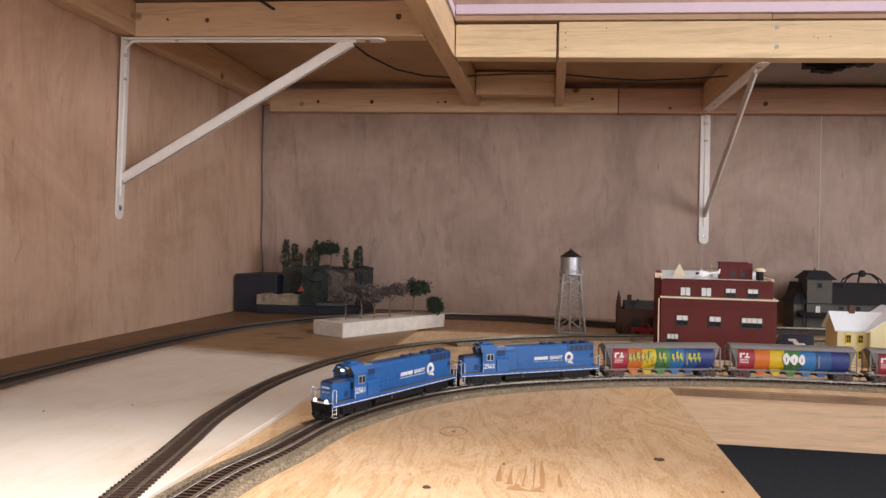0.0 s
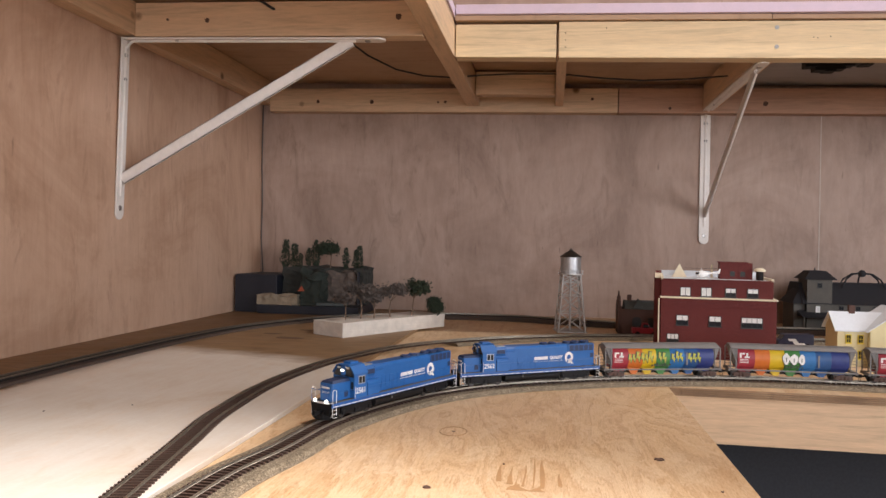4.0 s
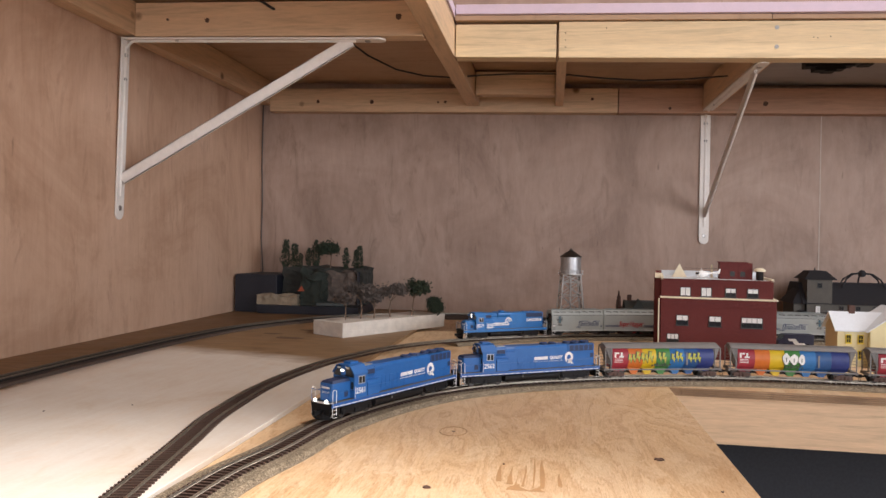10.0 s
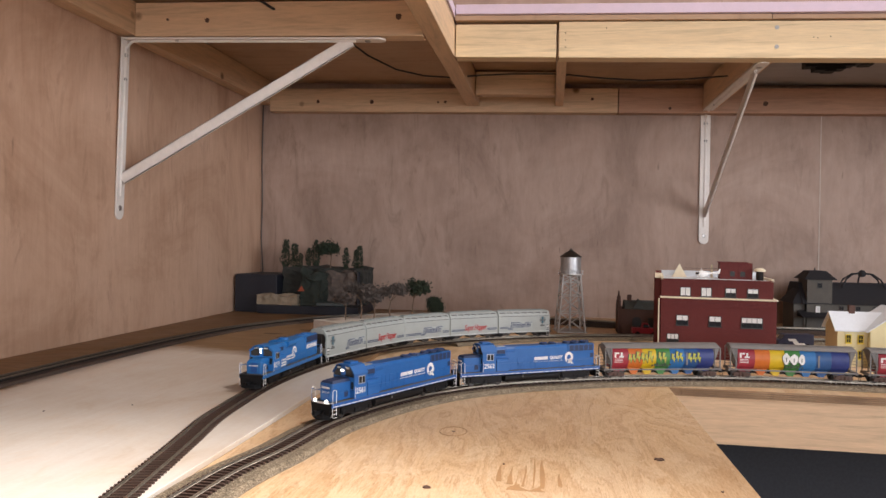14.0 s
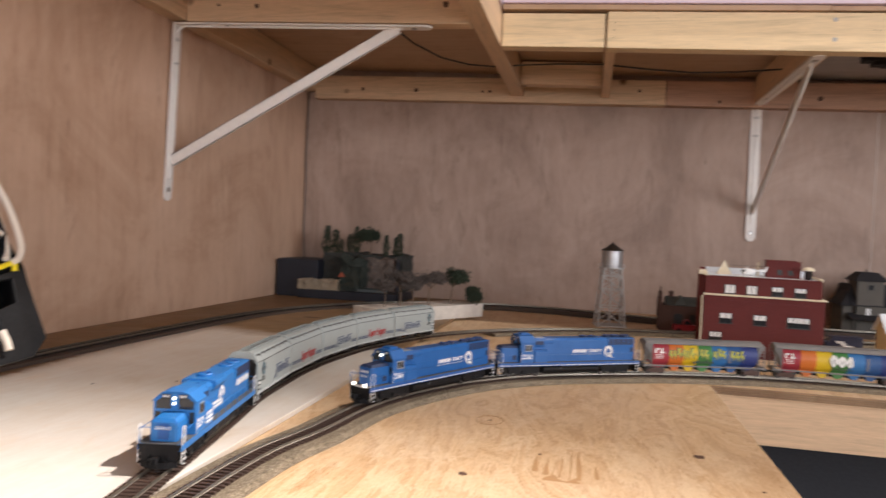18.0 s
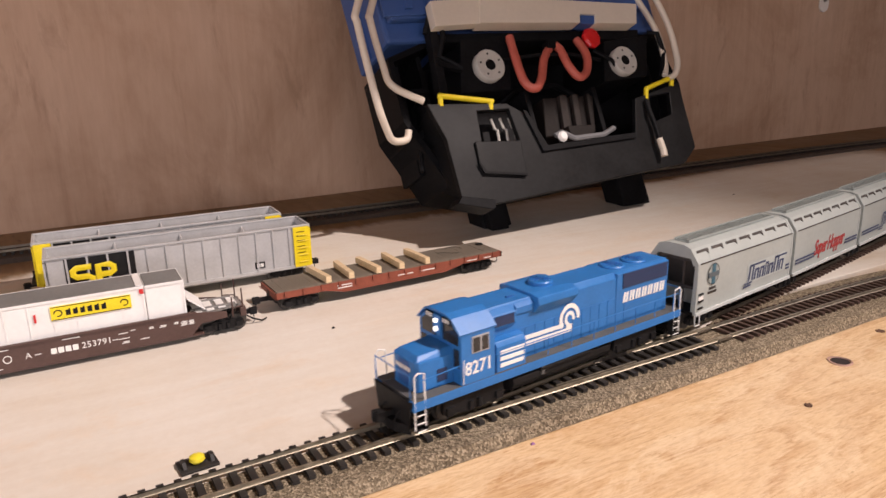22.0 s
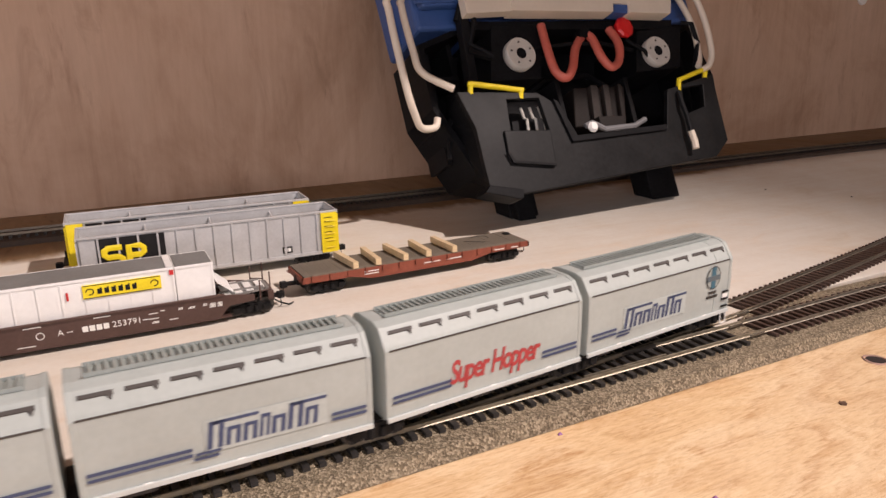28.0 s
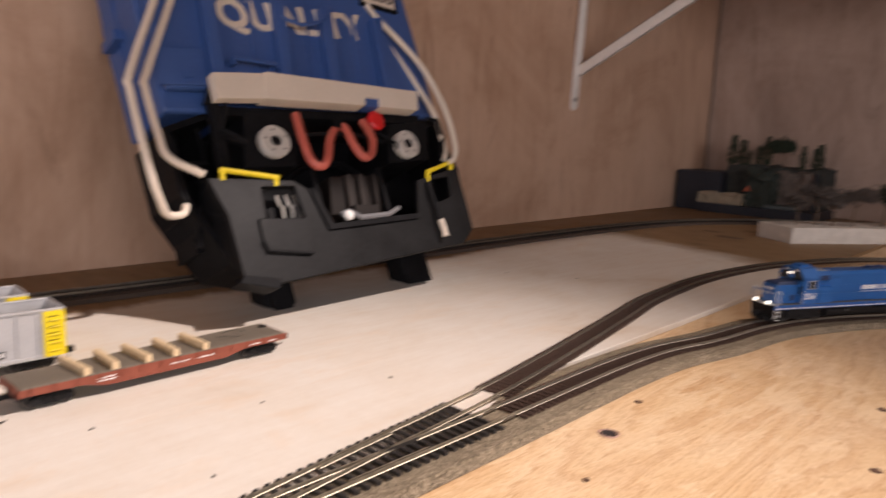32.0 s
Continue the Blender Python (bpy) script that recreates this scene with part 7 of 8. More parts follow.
# small cream house with a wing
house = thing("cream_house", "cream clapboard house with pale roof and yellow windows", "house", pose(1.416, 1.925, .0002, 0, 0, -2))
part("wall", Geo().prism([(0, 0), (.062, 0), (.062, .0675), (.031, .0925), (0, .0675)], "x", .0, .085), CREAM_WALL, house)
part("wing_wall", Geo().prism([(.050, 0), (.150, 0), (.150, .0675), (.100, .1035), (.050, .0675)], "y", -.012, .070), CREAM_WALL, house)
for s, (y0, y1) in ((0, (-.005, .031)), (1, (.067, .031))):
    part("roof", Geo().put([(-.006, y0, .0650), (.090, y0, .0650), (.090, y1, .0965), (-.006, y1, .0965), (-.006, y0, .0630), (.090, y0, .0630), (.090, y1, .0940), (-.006, y1, .0940)], [(0, 1, 2, 3), (7, 6, 5, 4), (0, 4, 5, 1), (1, 5, 6, 2), (2, 6, 7, 3), (3, 7, 4, 0)]), PALE_ROOF, house)
for x0 in (.043, .157):
    part("roof", Geo().put([(x0, -.018, .0650), (x0, .075, .0650), (.100, .075, .1080), (.100, -.018, .1080), (x0, -.018, .0630), (x0, .075, .0630), (.100, .075, .1055), (.100, -.018, .1055)], [(0, 1, 2, 3), (7, 6, 5, 4), (0, 4, 5, 1), (1, 5, 6, 2), (2, 6, 7, 3), (3, 7, 4, 0)]), PALE_ROOF, house)
for k in range(12):
    part("clapboard", Geo().box(-.0006, .085, -.0008, .0, .006 + k * .0053, .0064 + k * .0053), CREAM_WALL, house)
for x, z in ((.018, .0425), (.038, .0425), (.018, .014), (.038, .014)):
    w = framed_window(house, x, z, .0092, .0150, 2, GLASS_DARK, YELLOW, y=-.0008, blind=.5)
for x in (.085, .115):
    framed_window(house, x, .044, .0092, .0150, 2, GLASS_DARK, YELLOW, y=-.0120, blind=.5)
part("chimney", Geo().box(.028, .038, .027, .036, .085, .1080), BRICK_OLD, house)

# low brick depot and a red pickup
depot = thing("brick_depot", "low dark brick depot with a slate roof", "building", pose(1.068, 2.30, .0002, 0, 0, -1))
part("wall", Geo().box(0, .105, 0, .07, 0, .0600), BRICK_OLD, depot)
part("roof", Geo().prism([(-.006, .0600), (.076, .0600), (.055, .0780), (.015, .0780)], "x", .012, .110), SLATE, depot)
part("roof_gable", Geo().put([(.030, -.004, .062), (.058, -.004, .062), (.044, -.004, .084), (.044, .030, .084), (.030, .03, .062), (.058, .03, .062)], [(0, 1, 2), (0, 2, 3, 4), (1, 5, 3, 2)]), SLATE, depot)
part("stepped_gable", Geo().prism([(0, 0), (.070, 0), (.070, .066), (.058, .066), (.058, .076), (.046, .076), (.046, .088), (.024, .088), (.024, .076), (.012, .076), (.012, .066), (0, .066)], "x", -.004, .004), BRICK_OLD, depot)
for x in (.018, .018):
    part("gable_finial", Geo().cyl((.0, .035, .088), (.0, .035, .102), .0028, .001, 8), BRICK_OLD, depot)
part("arch_window", Geo().prism([(.030, .018), (.050, .018), (.050, .036), (.045, .041), (.035, .041), (.030, .036)], "y", -.0016, .0004), DARK_FRAME, depot)
part("door", Geo().box(.066, .082, -.0016, .0004, .0, .040), DARK_FRAME, depot)
part("chimney", Geo().box(.020, .030, .030, .040, .07, .092), BRICK_OLD, depot)
pickup = thing("red_pickup", "small red pickup truck parked before the depot", "pickup truck", pose(1.124, 2.277, .0002, 0, 0, 4))
part("body", Geo().prism([(-.030, .006), (.030, .006), (.030, .017), (.012, .019), (.004, .019), (-.030, .019)], "y", -.0105, .0105), TRUCK_RED, pickup, bevel=.0008)
part("cab", Geo().prism([(-.008, .019), (.012, .019), (.006, .030), (-.005, .030)], "y", -.0095, .0095), TRUCK_RED, pickup, bevel=.0008)
part("cab_window", Geo().prism([(-.006, .020), (.009, .020), (.005, .0280), (-.004, .0280)], "y", -.0100, .0100), GLASS_DARK, pickup)
for x in (-.018, .019):
    for s in (-1, 1):
        part("wheel", Geo().cyl((x, s * .0075, .0055), (x, s * .0110, .0055), .0055, n=14), BLACK, pickup)
shed = thing("trackside_shed", "dark trackside shed beside the depot", "shed", pose(1.163, 2.276, .0002))
part("wall", Geo().box(0, .030, 0, .03, 0, .050), BRICK_OLD, shed)
part("roof", Geo().box(-.003, .033, -.004, .034, .050, .053), OLD_ROOF, shed)
part("window", Geo().box(.006, .016, -.0012, .0004, .028, .044), PANE_WHITE, shed)

# tall dark house with a tower, behind the outer track
dark = thing("dark_mansion", "tan mansion coloured dark for shade, with a tower and black roofs", "house", pose(1.515, 2.500, .0002))
part("wall", Geo().box(.040, .300, .0, .13, 0, .072), SIDING_SHADED, dark)
part("side_roof", Geo().put([(.005, -.006, .070), (.034, -.006, .070), (.034, .10, .070), (.005, .10, .070), (.034, .03, .112), (.034, .07, .112)], [(3, 2, 1, 0), (0, 1, 4), (1, 2, 5, 4), (2, 3, 5), (3, 0, 4, 5)]), OLD_ROOF, dark)
part("side_wall", Geo().box(.012, .040, .004, .09, 0, .070), SIDING_SHADED, dark)
part("roof", Geo().prism([(-.010, .070), (.140, .070), (.095, .1230), (.035, .1230)], "x", .030, .310), OLD_ROOF, dark)
part("porch_roof", Geo().prism([(-.045, .038), (.002, .038), (.002, .052)], "x", .020, .300), OLD_ROOF, dark)
for k in range(7):
    part("porch_post", Geo().cyl((.024 + k * .045, -.040, 0), (.024 + k * .045, -.040, .038), .0022, n=8), SIDING_SHADED, dark)
tw = part("tower", Geo().box(.040, .100, -.008, .060, 0, .1340), SIDING_SHADED, dark)
part("tower_roof", Geo().put([(.031, -.016, .133), (.109, -.016, .133), (.109, .068, .133), (.031, .068, .133), (.050, .004, .155), (.090, .004, .155), (.090, .048, .155), (.050, .048, .155)], [(3, 2, 1, 0), (4, 5, 6, 7), (0, 1, 5, 4), (1, 2, 6, 5), (2, 3, 7, 6), (3, 0, 4, 7)]), OLD_ROOF, tw)
part("tower_finial", Geo().cyl((.069, .026, .155), (.069, .026, .163), .003, .001, 8), OLD_ROOF, tw)
framed_window(dark, .070, .112, .012, .012, 1, GLASS_DARK, y=-.008, blind=.5)
framed_window(dark, .066, .046, .013, .020, 2, PANE_WHITE, SIDING_SHADED, y=-.008, blind=.9)
for x in (.125, .165, .205, .250):
    framed_window(dark, x, .046, .013, .020, 2, GLASS_DARK, SIDING_SHADED, y=.0, blind=.5)
for k in range(5):
    a = radians(-30 + k * 60)
    pts = [(.185, .03, .1500), (.185 + .022 * math.cos(a) * 1.2, .03 + .01 * math.sin(a), .148), (.185 + .040 * math.cos(a) * 1.2, .03 + .02 * math.sin(a), .134), (.185 + .050 * math.cos(a) * 1.2, .03 + .025 * math.sin(a), .112)]
    part("roof_claw", Geo().tube(pts, .0022, 6), OLD_ROOF, dark, smooth=True)
part("claw_hub", Geo().lathe([(.0, .140), (.008, .142), (.010, .150), (.006, .157), (.0, .159)], 12, (.185, .03, 0)), OLD_ROOF, dark, smooth=True)
small = thing("grey_cottage", "grey cottage with a pale gable behind the warehouse", "house", pose(1.405, 2.46, .0002))
part("wall", Geo().prism([(0, 0), (.05, 0), (.05, .060), (.025, .088), (0, .060)], "y", 0, .09), SIDING_SHADED, small)
part("roof", Geo().prism([(-.005, .056), (.025, .090), (.055, .056), (.055, .060), (.025, .095), (-.005, .060)], "y", -.006, .096), OLD_ROOF, small)
framed_window(small, .025, .030, .012, .018, 2, PANE_WHITE, SIDING_SHADED, blind=.5)

# dark blue delivery van with a pale swoosh, between the buildings
van = thing("delivery_van", "dark blue model van with a pale swoosh on its side", "van", pose(1.414, 2.150, .0002, 0, 0, 6))
part("body", Geo().prism([(-.037, .004), (.037, .004), (.037, .030), (-.022, .030), (-.030, .019), (-.037, .017)], "y", -.0125, .0125), BLUE_BLACK, van, bevel=.0012)
part("windscreen", Geo().prism([(-.0305, .0185), (-.0235, .0285), (-.0225, .0285), (-.0290, .0185)], "y", -.0110, .0110), GLASS_DARK, van)
for s in (1, -1):
    part("swoosh", Geo().put([(.020, s * .0128, .008), (-.002, s * .0128, .008), (-.008, s * .0128, .016), (-.014, s * .0128, .016), (-.018, s * .0128, .021), (-.002, s * .0128, .021), (.006, s * .0128, .012), (.017, s * .0128, .012)], [tuple(range(8))]), WHITE, van)
    for x in (-.023, .024):
        part("wheel", Geo().cyl((x, s * .0090, .0055), (x, s * .0130, .0055), .0055, n=14), BLACK, van)

# ---- foam block with model trees ----
foam = thing("foam_block", "rough-cut white foam block holding model trees", "foam block", pose(.4695, 2.002, BOARD + .0002, 0, 0, 57.0))
fb = bmesh.new()
bmesh.ops.create_cube(fb, size=1)
bmesh.ops.subdivide_edges(fb, edges=fb.edges[:], cuts=5, use_grid_fill=True)
for v in fb.verts:
    v.co = Vector(((v.co.x + .5) * .325, (v.co.y + .5) * .098, (v.co.z + .5) * .031))
    if .002 < v.co.z:
        v.co += Vector((noise.noise(v.co * 60), noise.noise(v.co * 60 + Vector((5, 0, 0))), noise.noise(v.co * 40 + Vector((0, 9, 0))) * .5)) * .0018
fm = bpy.data.meshes.new("block")
fb.to_mesh(fm)
fb.free()
part("block", fm, FOAM_WHITE, foam)

LEAF_GREEN = plain("dark_foliage", (0.022, 0.034, 0.016), 0.9, 0, 0.4, 300)
LEAF_BROWN = plain("dry_foliage", (0.085, 0.066, 0.055), 0.9, 0, 0.35, 300)
LEAF_MIX = plain("grey_green_foliage", (0.020, 0.026, 0.019), 0.9, 0, 0.4, 300)
BARK = plain("tree_wire", (0.17, 0.11, 0.07), 0.8, 0, 0.25, 300)


def tree(name, label, m, height, spread, leaf, seed, bare=0.4, low=0.9):
    """A tapered trunk that forks into limbs, and a crown of many small leaf clumps with gaps."""
    rnd = random.Random(seed)
    root = thing(name, label, "tree", m)
    trunk, tips = Geo(), []

    def limb(p, d, length, r, depth):
        q = p + d * length
        mid = (p + q) / 2 + Vector((rnd.uniform(-1, 1), rnd.uniform(-1, 1), 0)) * length * .08
        trunk.cyl(p, mid, r, r * .85, 6)
        trunk.cyl(mid, q, r * .85, r * .65, 6)
        if depth == 0:
            tips.append(q)
            return
        for k in range(rnd.choice((3, 3, 4))):
            a = rnd.uniform(0, 2 * math.pi)
            nd = (d + Vector((math.cos(a), math.sin(a), rnd.uniform(-.1, .5))) * rnd.uniform(.55, .95) * spread).normalized()
            limb(q, nd, length * rnd.uniform(.45, .75), r * .6, depth - 1)
            if depth == 1:
                tips.append(q + nd * length * .3)

    limb(Vector((0, 0, 0)), Vector((rnd.uniform(-.12, .12), rnd.uniform(-.12, .12), 1)).normalized(), height * bare, height * .022, 2)
    if leaf is LEAF_GREEN and low > .8:
        for _ in range(3):
            a = rnd.uniform(0, 6.28)
            limb(Vector((0, 0, height * bare * rnd.uniform(.3, .6))), Vector((math.cos(a), math.sin(a), .5)).normalized(), height * .16, height * .010, 1)
    tips += [(p + q) / 2 for p, q in zip(tips, tips[1:])]
    part("trunk", trunk, BARK, root)
    crown = Geo()
    for t in tips:
        for k in range(46 if leaf is LEAF_BROWN else 72):
            c = t + Vector((rnd.gauss(0, 1), rnd.gauss(0, 1), rnd.gauss(0, low))) * height * .082
            s = height * rnd.uniform(.024, .056)
            a = [c + Vector((rnd.uniform(-1, 1), rnd.uniform(-1, 1), rnd.uniform(-1, 1))) * s for _ in range(4)]
            crown.put(a, [(0, 1, 2), (0, 2, 3), (0, 3, 1), (1, 3, 2)])
    part("crown", crown, leaf, root)
    return root


def cypress(m, height, seed, leaf=None):
    rnd = random.Random(seed)
    root = thing("cypress_tree", "slim dark green model cypress on the diorama", "tree", m, "diorama trees")
    part("trunk", Geo().cyl((0, 0, 0), (0, 0, height * .7), height * .02, height * .006, 6), BARK, root)
    crown = Geo()
    for k in range(520):
        z = rnd.uniform(.06, .98)
        rad = .20 * math.sqrt(max(0.0, 1 - (2 * z - 1.0) ** 2)) * rnd.uniform(.35, 1.05) * (1 + .25 * math.sin(9 * z + seed)) * .68 + .01
        a = rnd.uniform(0, 2 * math.pi)
        c = Vector((rad * math.cos(a), rad * math.sin(a), z)) * height
        s = height * rnd.uniform(.022, .050)
        q = [c + Vector((rnd.uniform(-1, 1), rnd.uniform(-1, 1), rnd.uniform(-1, 1))) * s for _ in range(4)]
        crown.put(q, [(0, 1, 2), (0, 2, 3), (0, 3, 1), (1, 3, 2)])
    part("crown", crown, leaf or LEAF_GREEN, root)
    return root


TOP = BOARD + .0300
for k, (x, y, hgt, leaf, bare, low, words) in enumerate((
        (.456, 2.068, .066, LEAF_BROWN, .46, .75, "bare brown model tree stuck in the foam block"),
        (.480, 2.108, .086, LEAF_BROWN, .48, .7, "taller bare brown model tree with a pale trunk"),
        (.508, 2.118, .068, LEAF_BROWN, .46, .75, "low bare brown model tree with a bushy crown"),
        (.536, 2.160, .080, LEAF_BROWN, .48, .7, "thin reddish-brown model tree in foam"),
        (.574, 2.226, .092, LEAF_GREEN, .42, .78, "dark green umbrella-shaped model tree stuck in the foam block"),
        (.628, 2.262, .060, LEAF_GREEN, .30, .9, "small dark green model tree stuck in foam"))):
    tree("model_tree", words, pose(x, y, TOP, 0, 0, k * 50), hgt, 1.35 if low < .8 else 1.15, leaf, 10 + k, bare, low)

# ---- dark diorama box in the corner ----
ROCK = plain("pale_rock", (0.30, 0.24, 0.165), 0.9, 0, 0.3, 60)
CLIFF = plain("mossy_cliff", (0.030, 0.030, 0.025), 0.95, 0, 0.5, 60)
STONE_FACE = plain("brown_stone_face", (0.105, 0.078, 0.062), 0.95, 0, 0.5, 110)
POND = plain("teal_platform", (0.07, 0.085, 0.085), 0.5, 0, 0.2, 60)
BOX_NAVY = plain("navy_black_box", (0.010, 0.012, 0.020), 0.5, 0, 0.2, 20)
dio = thing("diorama_box", "navy-black diorama box with a rocky green scene", "diorama", pose(.010, 2.470, BOARD + .0002, 0, 0, 0))
part("case", Geo().box(0, .125, 0, .16, 0, .105), BOX_NAVY, dio, bevel=.001)
for k in range(4):
    part("case_slat", Geo().box(.002, .123, .004 + k * .038, .036 + k * .038, .105, .1075), BOX_NAVY, dio)
part("plinth", Geo().box(.080, .372, -.030, .16, 0, .024), BOX_NAVY, dio, bevel=.001)


def rocky(x0, x1, y0, y1, z0, z1, rough, seed):
    bm = bmesh.new()
    bmesh.ops.create_cube(bm, size=1)
    bmesh.ops.subdivide_edges(bm, edges=bm.edges[:], cuts=9, use_grid_fill=True)
    for v in bm.verts:
        top = v.co.z + .5
        v.co = Vector((x0 + (v.co.x + .5) * (x1 - x0), y0 + (v.co.y + .5) * (y1 - y0), z0 + top * (z1 - z0)))
        if top > .01:
            v.co += Vector((noise.noise(v.co * 45 + Vector((seed, 0, 0))), noise.noise(v.co * 45 + Vector((0, seed, 0))), noise.noise(v.co * 35 + Vector((0, 0, seed))))) * rough * (.4 + top)
    me = bpy.data.meshes.new("rock")
    bm.to_mesh(me)
    bm.free()
    return me


part("cliff", rocky(.126, .366, .045, .15, .0245, .127, .008, 3), CLIFF, dio)
part("rock_ledge", rocky(.076, .196, -.022, .040, .0245, .050, .009, 7), ROCK, dio)
part("stone_face", rocky(.262, .350, .030, .052, .0245, .118, .010, 9), STONE_FACE, dio)
part("moss", rocky(.200, .264, -.015, .050, .0245, .116, .016, 12), LEAF_MIX, dio)
part("platform", Geo().box(.250, .330, -.024, .028, .0245, .034), POND, dio, "flat teal-grey platform", bevel=.0015)
part("corner_post", Geo().box(.352, .358, .028, .036, .0245, .118), BOX_NAVY, dio)
part("orange_tent", Geo().put([(.194, -.020, .064), (.211, -.020, .064), (.211, -.004, .064), (.194, -.004, .064), (.2025, -.012, .079)], [(3, 2, 1, 0), (0, 1, 4), (1, 2, 4), (2, 3, 4), (3, 0, 4)]), plain("orange_cloth", (0.32, 0.07, 0.03), 0.7), dio)
for k, (x, hgt) in enumerate(((.136, .092), (.163, .080), (.181, .052), (.206, .068), (.227, .090), (.318, .070), (.347, .064), (.358, .076))):
    cypress(pose(x, 2.535, BOARD + .118, 0, 0, k * 40), hgt, 30 + k)
tree("broadleaf_tree", "broad dark green model tree on the diorama", pose(.273, 2.530, BOARD + .118), .100, 1.45, LEAF_GREEN, 77, .42, .75)

# ---- cables, screws and marks on the timber ----
cable = thing("black_cable", "thin black cable slung under the upper deck", "cable")
part("run", Geo().tube([(.43, 2.08, .672), (.47, 2.17, .648), (.52, 2.25, .634), (.58, 2.30, .629), (.645, 2.32, .628), (.72, 2.32, .632), (.80, 2.32, .634), (.91, 2.32, .632), (1.02, 2.34, .624), (1.12, 2.36, .621), (1.22, 2.36, .622), (1.318, 2.35, .626)], .0022, 6), WIRE_BLACK, cable, smooth=True)
cable2 = thing("corner_cable", "thin dark cable hanging down the wall corner", "cable")
part("run", Geo().tube([(.006, 2.663, .640), (.005, 2.662, .55), (.004, 2.662, .44), (.008, 2.661, .33), (.005, 2.662, .22), (.012, 2.661, .12), (.010, 2.660, .05)], .0020, 6), plain("brown_cable", (0.08, 0.06, 0.05), 0.5), cable2, smooth=True)
cable3 = thing("joist_cable", "short dark cable threaded through the joist", "cable")
part("run", Geo().tube([(.300, 1.86, .702), (.318, 1.885, .690), (.338, 1.908, .678), (.344, 1.918, .676)], .0030, 6), WIRE_BLACK, cable3, smooth=True)
bundle = thing("hanging_wires", "bunch of dark wires and brackets under the deck", "cable")
for k in range(7):
    x = 1.50 + k * .022
    part("wire", Geo().box(x - .012, x + .014, 2.33 + .004 * k, 2.36 + .004 * k, .640 - .010 * math.sin(k * .9), .664), BLACK, bundle)
KNOT = plain("dark_knot", (0.10, 0.048, 0.027), 0.7, 0, 0.4, 300)


def knot(x, y, z, r, face, squash=1.0):
    ob = thing("timber_knot", "dark round knot in the pine board", "knot", group="timber knots", kind="structure")
    n = {"s": (0, -1, 0), "e": (1, 0, 0), "u": (0, 0, 1)}[face]
    p, q = Vector((x, y, z)), Vector((x, y, z)) + Vector(n) * .0006
    g = Geo().cyl(p - Vector(n) * .002, q, r, r * .8, 14)
    wob = random.Random(round(x * 977 + y * 131))
    f = [1 + wob.uniform(-.22, .22) for _ in range(14)]
    g.v = [tuple(p + (Vector(v) - p) * f[i % 14]) if i >= 14 else v for i, v in enumerate(g.v)]
    if face == "s":
        g.v = [(a, b, z + (c - z) * squash) for a, b, c in g.v]
    part("core", g, KNOT, ob)


for x, z, r in ((.200, .664, .0058), (.599, .669, .0072), (.113, .6655, .0035)):
    knot(x, 1.915, z + SLOPE * x + .0, r, "s")
for x, z, r in ((.194, .640, .0064), (.362, .640, .0072), (.564, .639, .0040), (.586, .640, .0050), (1.013, .649, .0050), (1.229, .623, .0050), (1.485, .637, .0080)):
    knot(x, 2.632, z - .0165 * x, r, "s")
for x, z in ((1.3477, .659), (1.3477, .620)):
    sc = thing("fascia_screw", "brass screw sunk in the pine fascia", "screw", group="fascia screws")
    part("head", Geo().cyl((x, 2.0785, z), (x, 2.0770, z), .0042, n=12), STEEL, sc)
for x, z in ((1.418, .6375), (1.426, .636), (1.450, .638), (1.01, .668), (.925, .660), (.925, .645), (.925, .630)):
    knot(x, 2.078, z, .0014, "s")
# bench marks: knots, a dowel hole, crumbs
for x, y, r, squash in ((1.010, 1.275, .0058, 1), (.799, 1.152, .0045, 1), (.704, .884, .0024, 1), (.665, 1.02, .0030, 1), (1.05, 1.19, .0016, 1), (.86, 1.23, .0012, 1), (.82, 1.03, .0040, 1)):
    knot(x, y, .0001, r, "u")
bore = thing("bolt_hole", "dark bolt hole with a bruised rim in the plywood", "hole", pose(.6795, .9515, 0, 0, 0, 35), kind="structure")
part("bore", Geo().cyl((0, 0, -.004), (0, 0, .0002), .0056, n=22), plain("bore_dark", (0.018, 0.010, 0.008), 0.9), bore)
part("rim", Geo().tube([(.0066 * math.cos(a) * (1 + .06 * math.sin(3 * a)), .0062 * math.sin(a), .0001) for a in np.linspace(0, 2 * math.pi, 27)], .0008, 5), plain("bruised_rim", (0.40, 0.25, 0.20), 0.7), bore, smooth=True)
PURPLE = plain("purple_crumb", (0.30, 0.13, 0.30), 0.6)
rnd = random.Random(8)
for x, y, c in ((.657, .733, PURPLE), (.571, .724, BLOCK_BROWN), (.50, .80, BLOCK_BROWN), (.47, .70, BLOCK_BROWN), (.52, .90, BLOCK_BROWN), (.32, 1.30, BLOCK_BROWN), (.40, 1.35, BLOCK_BROWN), (.73, .76, PURPLE)):
    ob = thing("debris_crumb", "tiny dark crumb lying on the bench", "debris", pose(x, y, .0003 if x > .59 else BOARD + .0002, 0, 0, rnd.uniform(0, 360)), "crumbs")
    part("crumb", Geo().put([(-.0012, -.0008, 0), (.0014, -.0006, 0), (.0010, .0012, 0), (-.0009, .0009, 0), (.0002, .0001, .0013)], [(3, 2, 1, 0), (0, 1, 4), (1, 2, 4), (2, 3, 4), (3, 0, 4)]), c, ob)

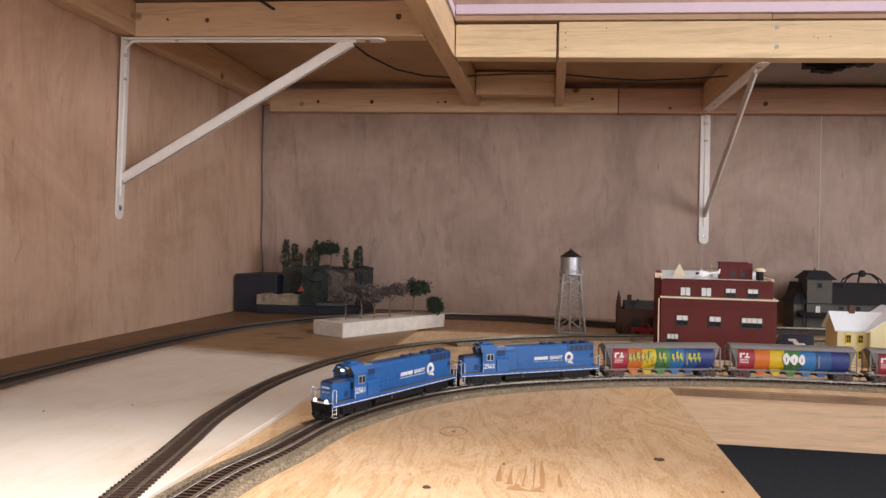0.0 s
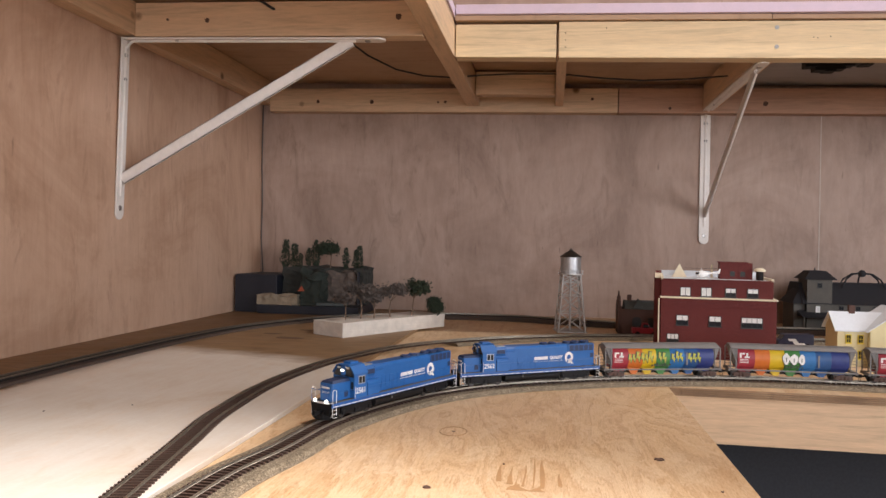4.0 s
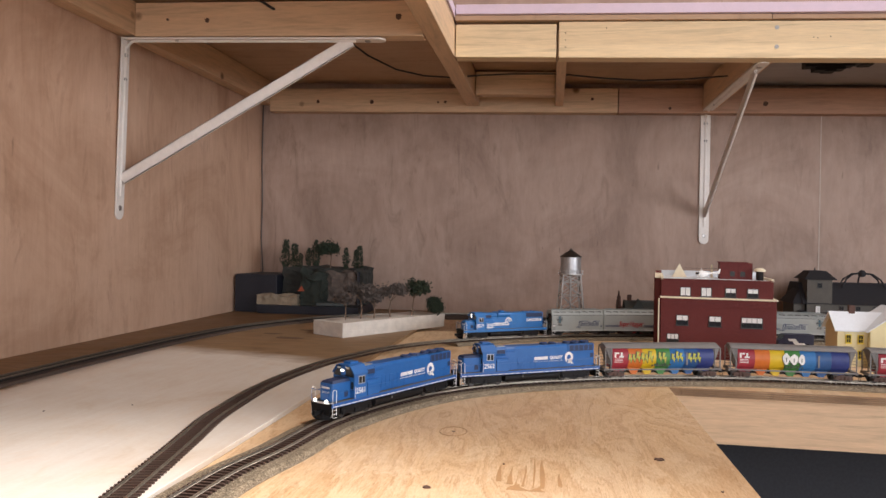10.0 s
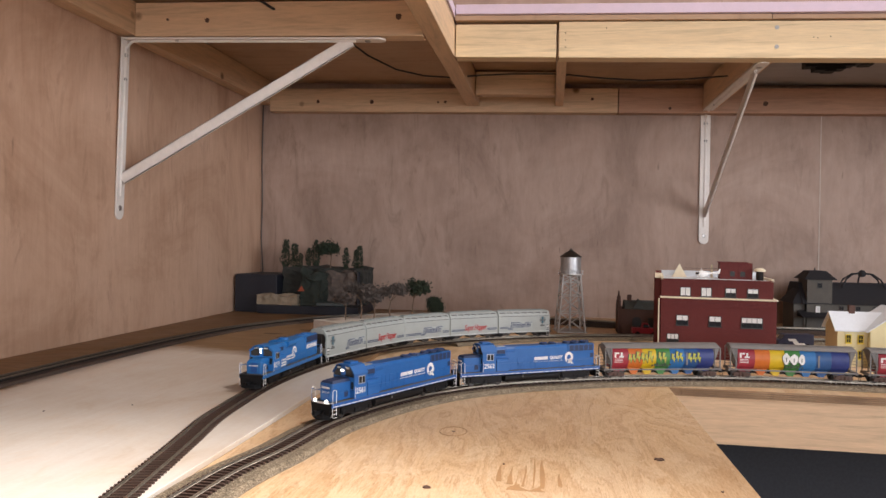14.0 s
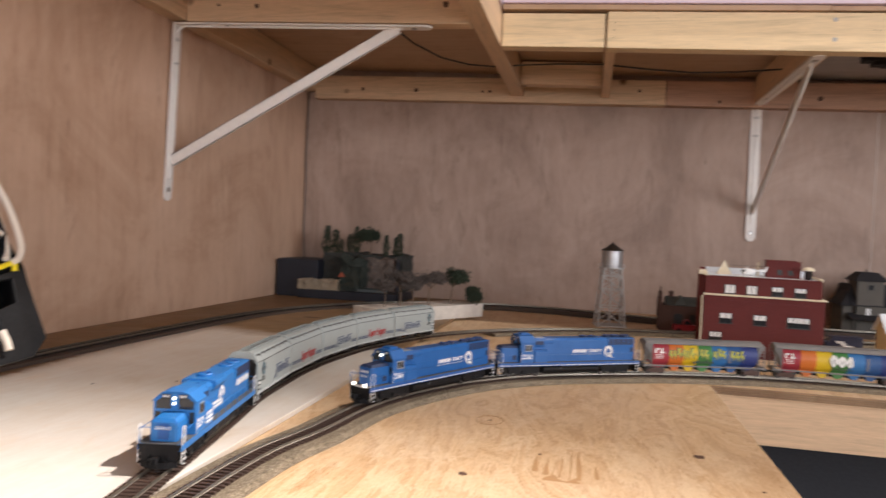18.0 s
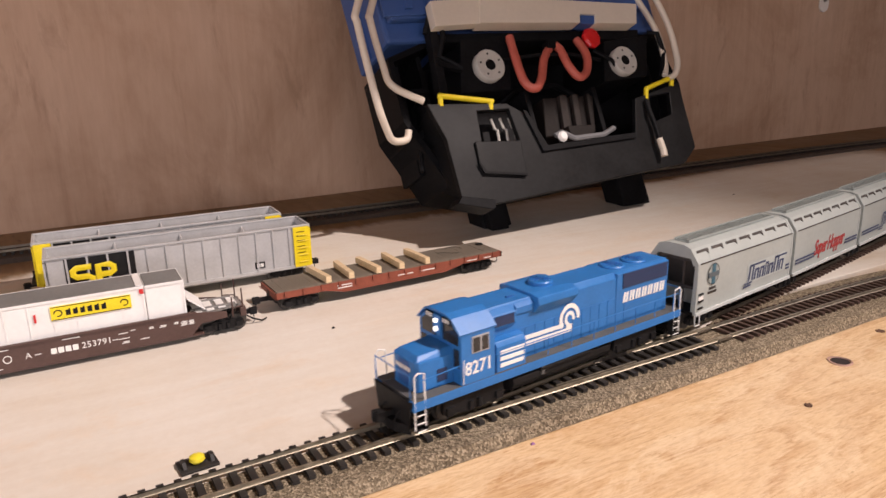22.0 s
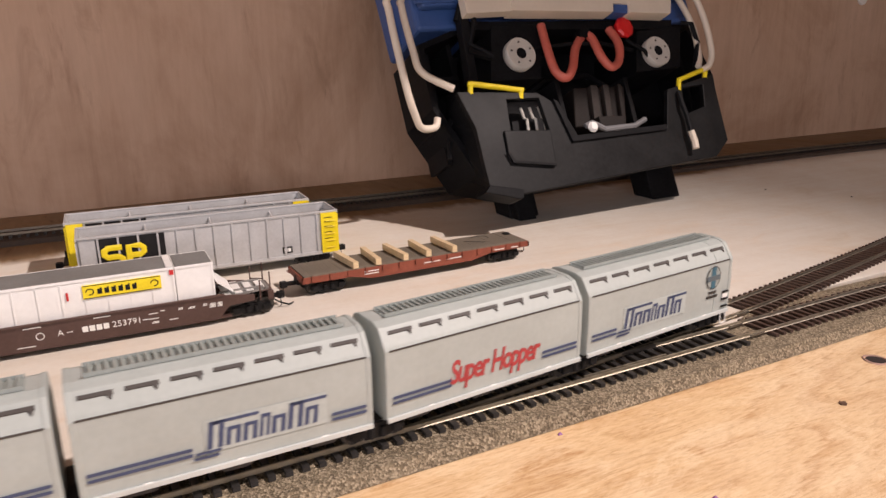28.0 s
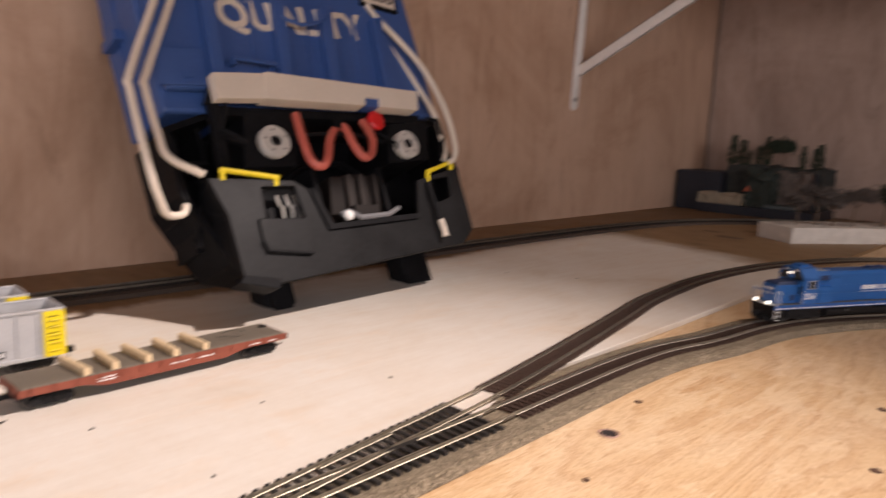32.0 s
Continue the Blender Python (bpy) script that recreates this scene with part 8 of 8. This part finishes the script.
# old brown drips and a patched oval knot on the plywood
STAIN = plain("brown_drip", (0.47, 0.265, 0.11), 0.6, 0, 0.12, 60)
drips = thing("drip_stain", "faded brown drips soaked into the plywood", "stain", kind="structure")
for k, (x, y0, y1, w) in enumerate(((.858, 1.180, 1.228, .0040), (.869, 1.174, 1.226, .0042), (.8745, 1.172, 1.196, .0022), (.881, 1.170, 1.232, .0044), (.889, 1.168, 1.252, .0030), (.896, 1.168, 1.250, .0050), (.912, 1.176, 1.212, .0030), (.877, 1.160, 1.176, .0150), (.895, 1.160, 1.174, .0120))):
    pts = [(x + w * (.55 + .45 * math.cos(3.1 * t + k)) * .8 * math.sqrt(max(0.02, 1 - t)) * (1 if t < .7 else .9), y0 + (y1 - y0) * t) for t in np.linspace(0, 1, 8)]
    back = [(x - w * (.55 + .45 * math.sin(2.6 * t + k)) * .8 * math.sqrt(max(0.02, 1 - t)), y0 + (y1 - y0) * t) for t in np.linspace(1, 0, 8)]
    part("drip", Geo().prism(pts + back, "z", .00002, .00012 + k * .00001), STAIN, drips)
damp = thing("damp_stain", "dark oval stains on the browned far end of the board", "stain", kind="structure")
for k, (x, y, a, b) in enumerate(((.362, 1.975, .030, .016), (.300, 2.035, .022, .010), (.354, 2.113, .020, .008))):
    part("stain", Geo().prism([(x + a * math.cos(t) * (1 + .12 * math.sin(3 * t + k)), y + b * math.sin(t) * (1 + .15 * math.cos(2 * t + k))) for t in np.linspace(0, 2 * math.pi, 25)[:-1]], "z", BOARD + .00002, BOARD + .00016), plain("damp_brown", (0.125, 0.075, 0.042), 0.8, 0, 0.2, 40), damp)
oval = thing("oval_knot", "pale oval knot with a dark rim in the plywood", "knot", kind="structure")
part("rim", Geo().tube([(.797 + .0150 * math.cos(a), 1.337 + .0190 * math.sin(a), .0) for a in np.linspace(0, 2 * math.pi, 29)], .0005, 5), plain("knot_rim", (0.40, 0.22, 0.10), 0.6), oval)
part("heart", Geo().cyl((.797, 1.337, .00002), (.797, 1.337, .00015), .0022, n=12), KNOT, oval)
struct("wall_seam", Geo().box(1.6422, 1.6446, 2.6692, 2.672, 0.0, 0.60), plain("seam_filler", (0.55, 0.47, 0.40), 0.7), "pale hairline seam between two wall sheets", "trim")


# ---- what moves ----
def motions():
    """The blue engine and its five hoppers run down the side track through the turnout."""
    NOSE = [(0, 3.834), (5.0, 3.124), (8.0, 2.665), (9.0, 2.515), (10.0, 2.371), (11.0, 2.225), (12.0, 2.061), (13.0, 1.880), (14.0, 1.736), (15.0, 1.632), (16.5, 1.478), (17.0, 1.430), (18.0, 1.339), (19.0, 1.243), (20.5, 1.103), (22.0, 0.957), (23.0, 0.857), (25.0, 0.649), (28.0, 0.338), (30.0, 0.131), (31.0, 0.027), (32.0, -0.077)]
    ts, ns = [t for t, _ in NOSE], [n for _, n in NOSE]
    times = [k * 0.25 for k in range(129)]
    nose = np.interp(times, ts, ns)
    for _ in range(4):
        nose[1:-1] = 0.25 * nose[:-2] + 0.5 * nose[1:-1] + 0.25 * nose[2:]
    lead = Line([(.64, -1.5), (.63, -.8)] + SIDE)
    shift = lead.near(.624, .10) - side_line.near(.624, .10)
    walk(gp, [(t, on_line(lead, n + shift + .1195, .125)) for t, n in zip(times, nose)])
    for i, car in enumerate(hoppers):
        walk(car, [(t, on_line(lead, n + shift + .112 + .116 + .066 + i * .1235 + (.002 if i == 0 else .0055 if i == 4 else .003), .110)) for t, n in zip(times, nose)])


motions()
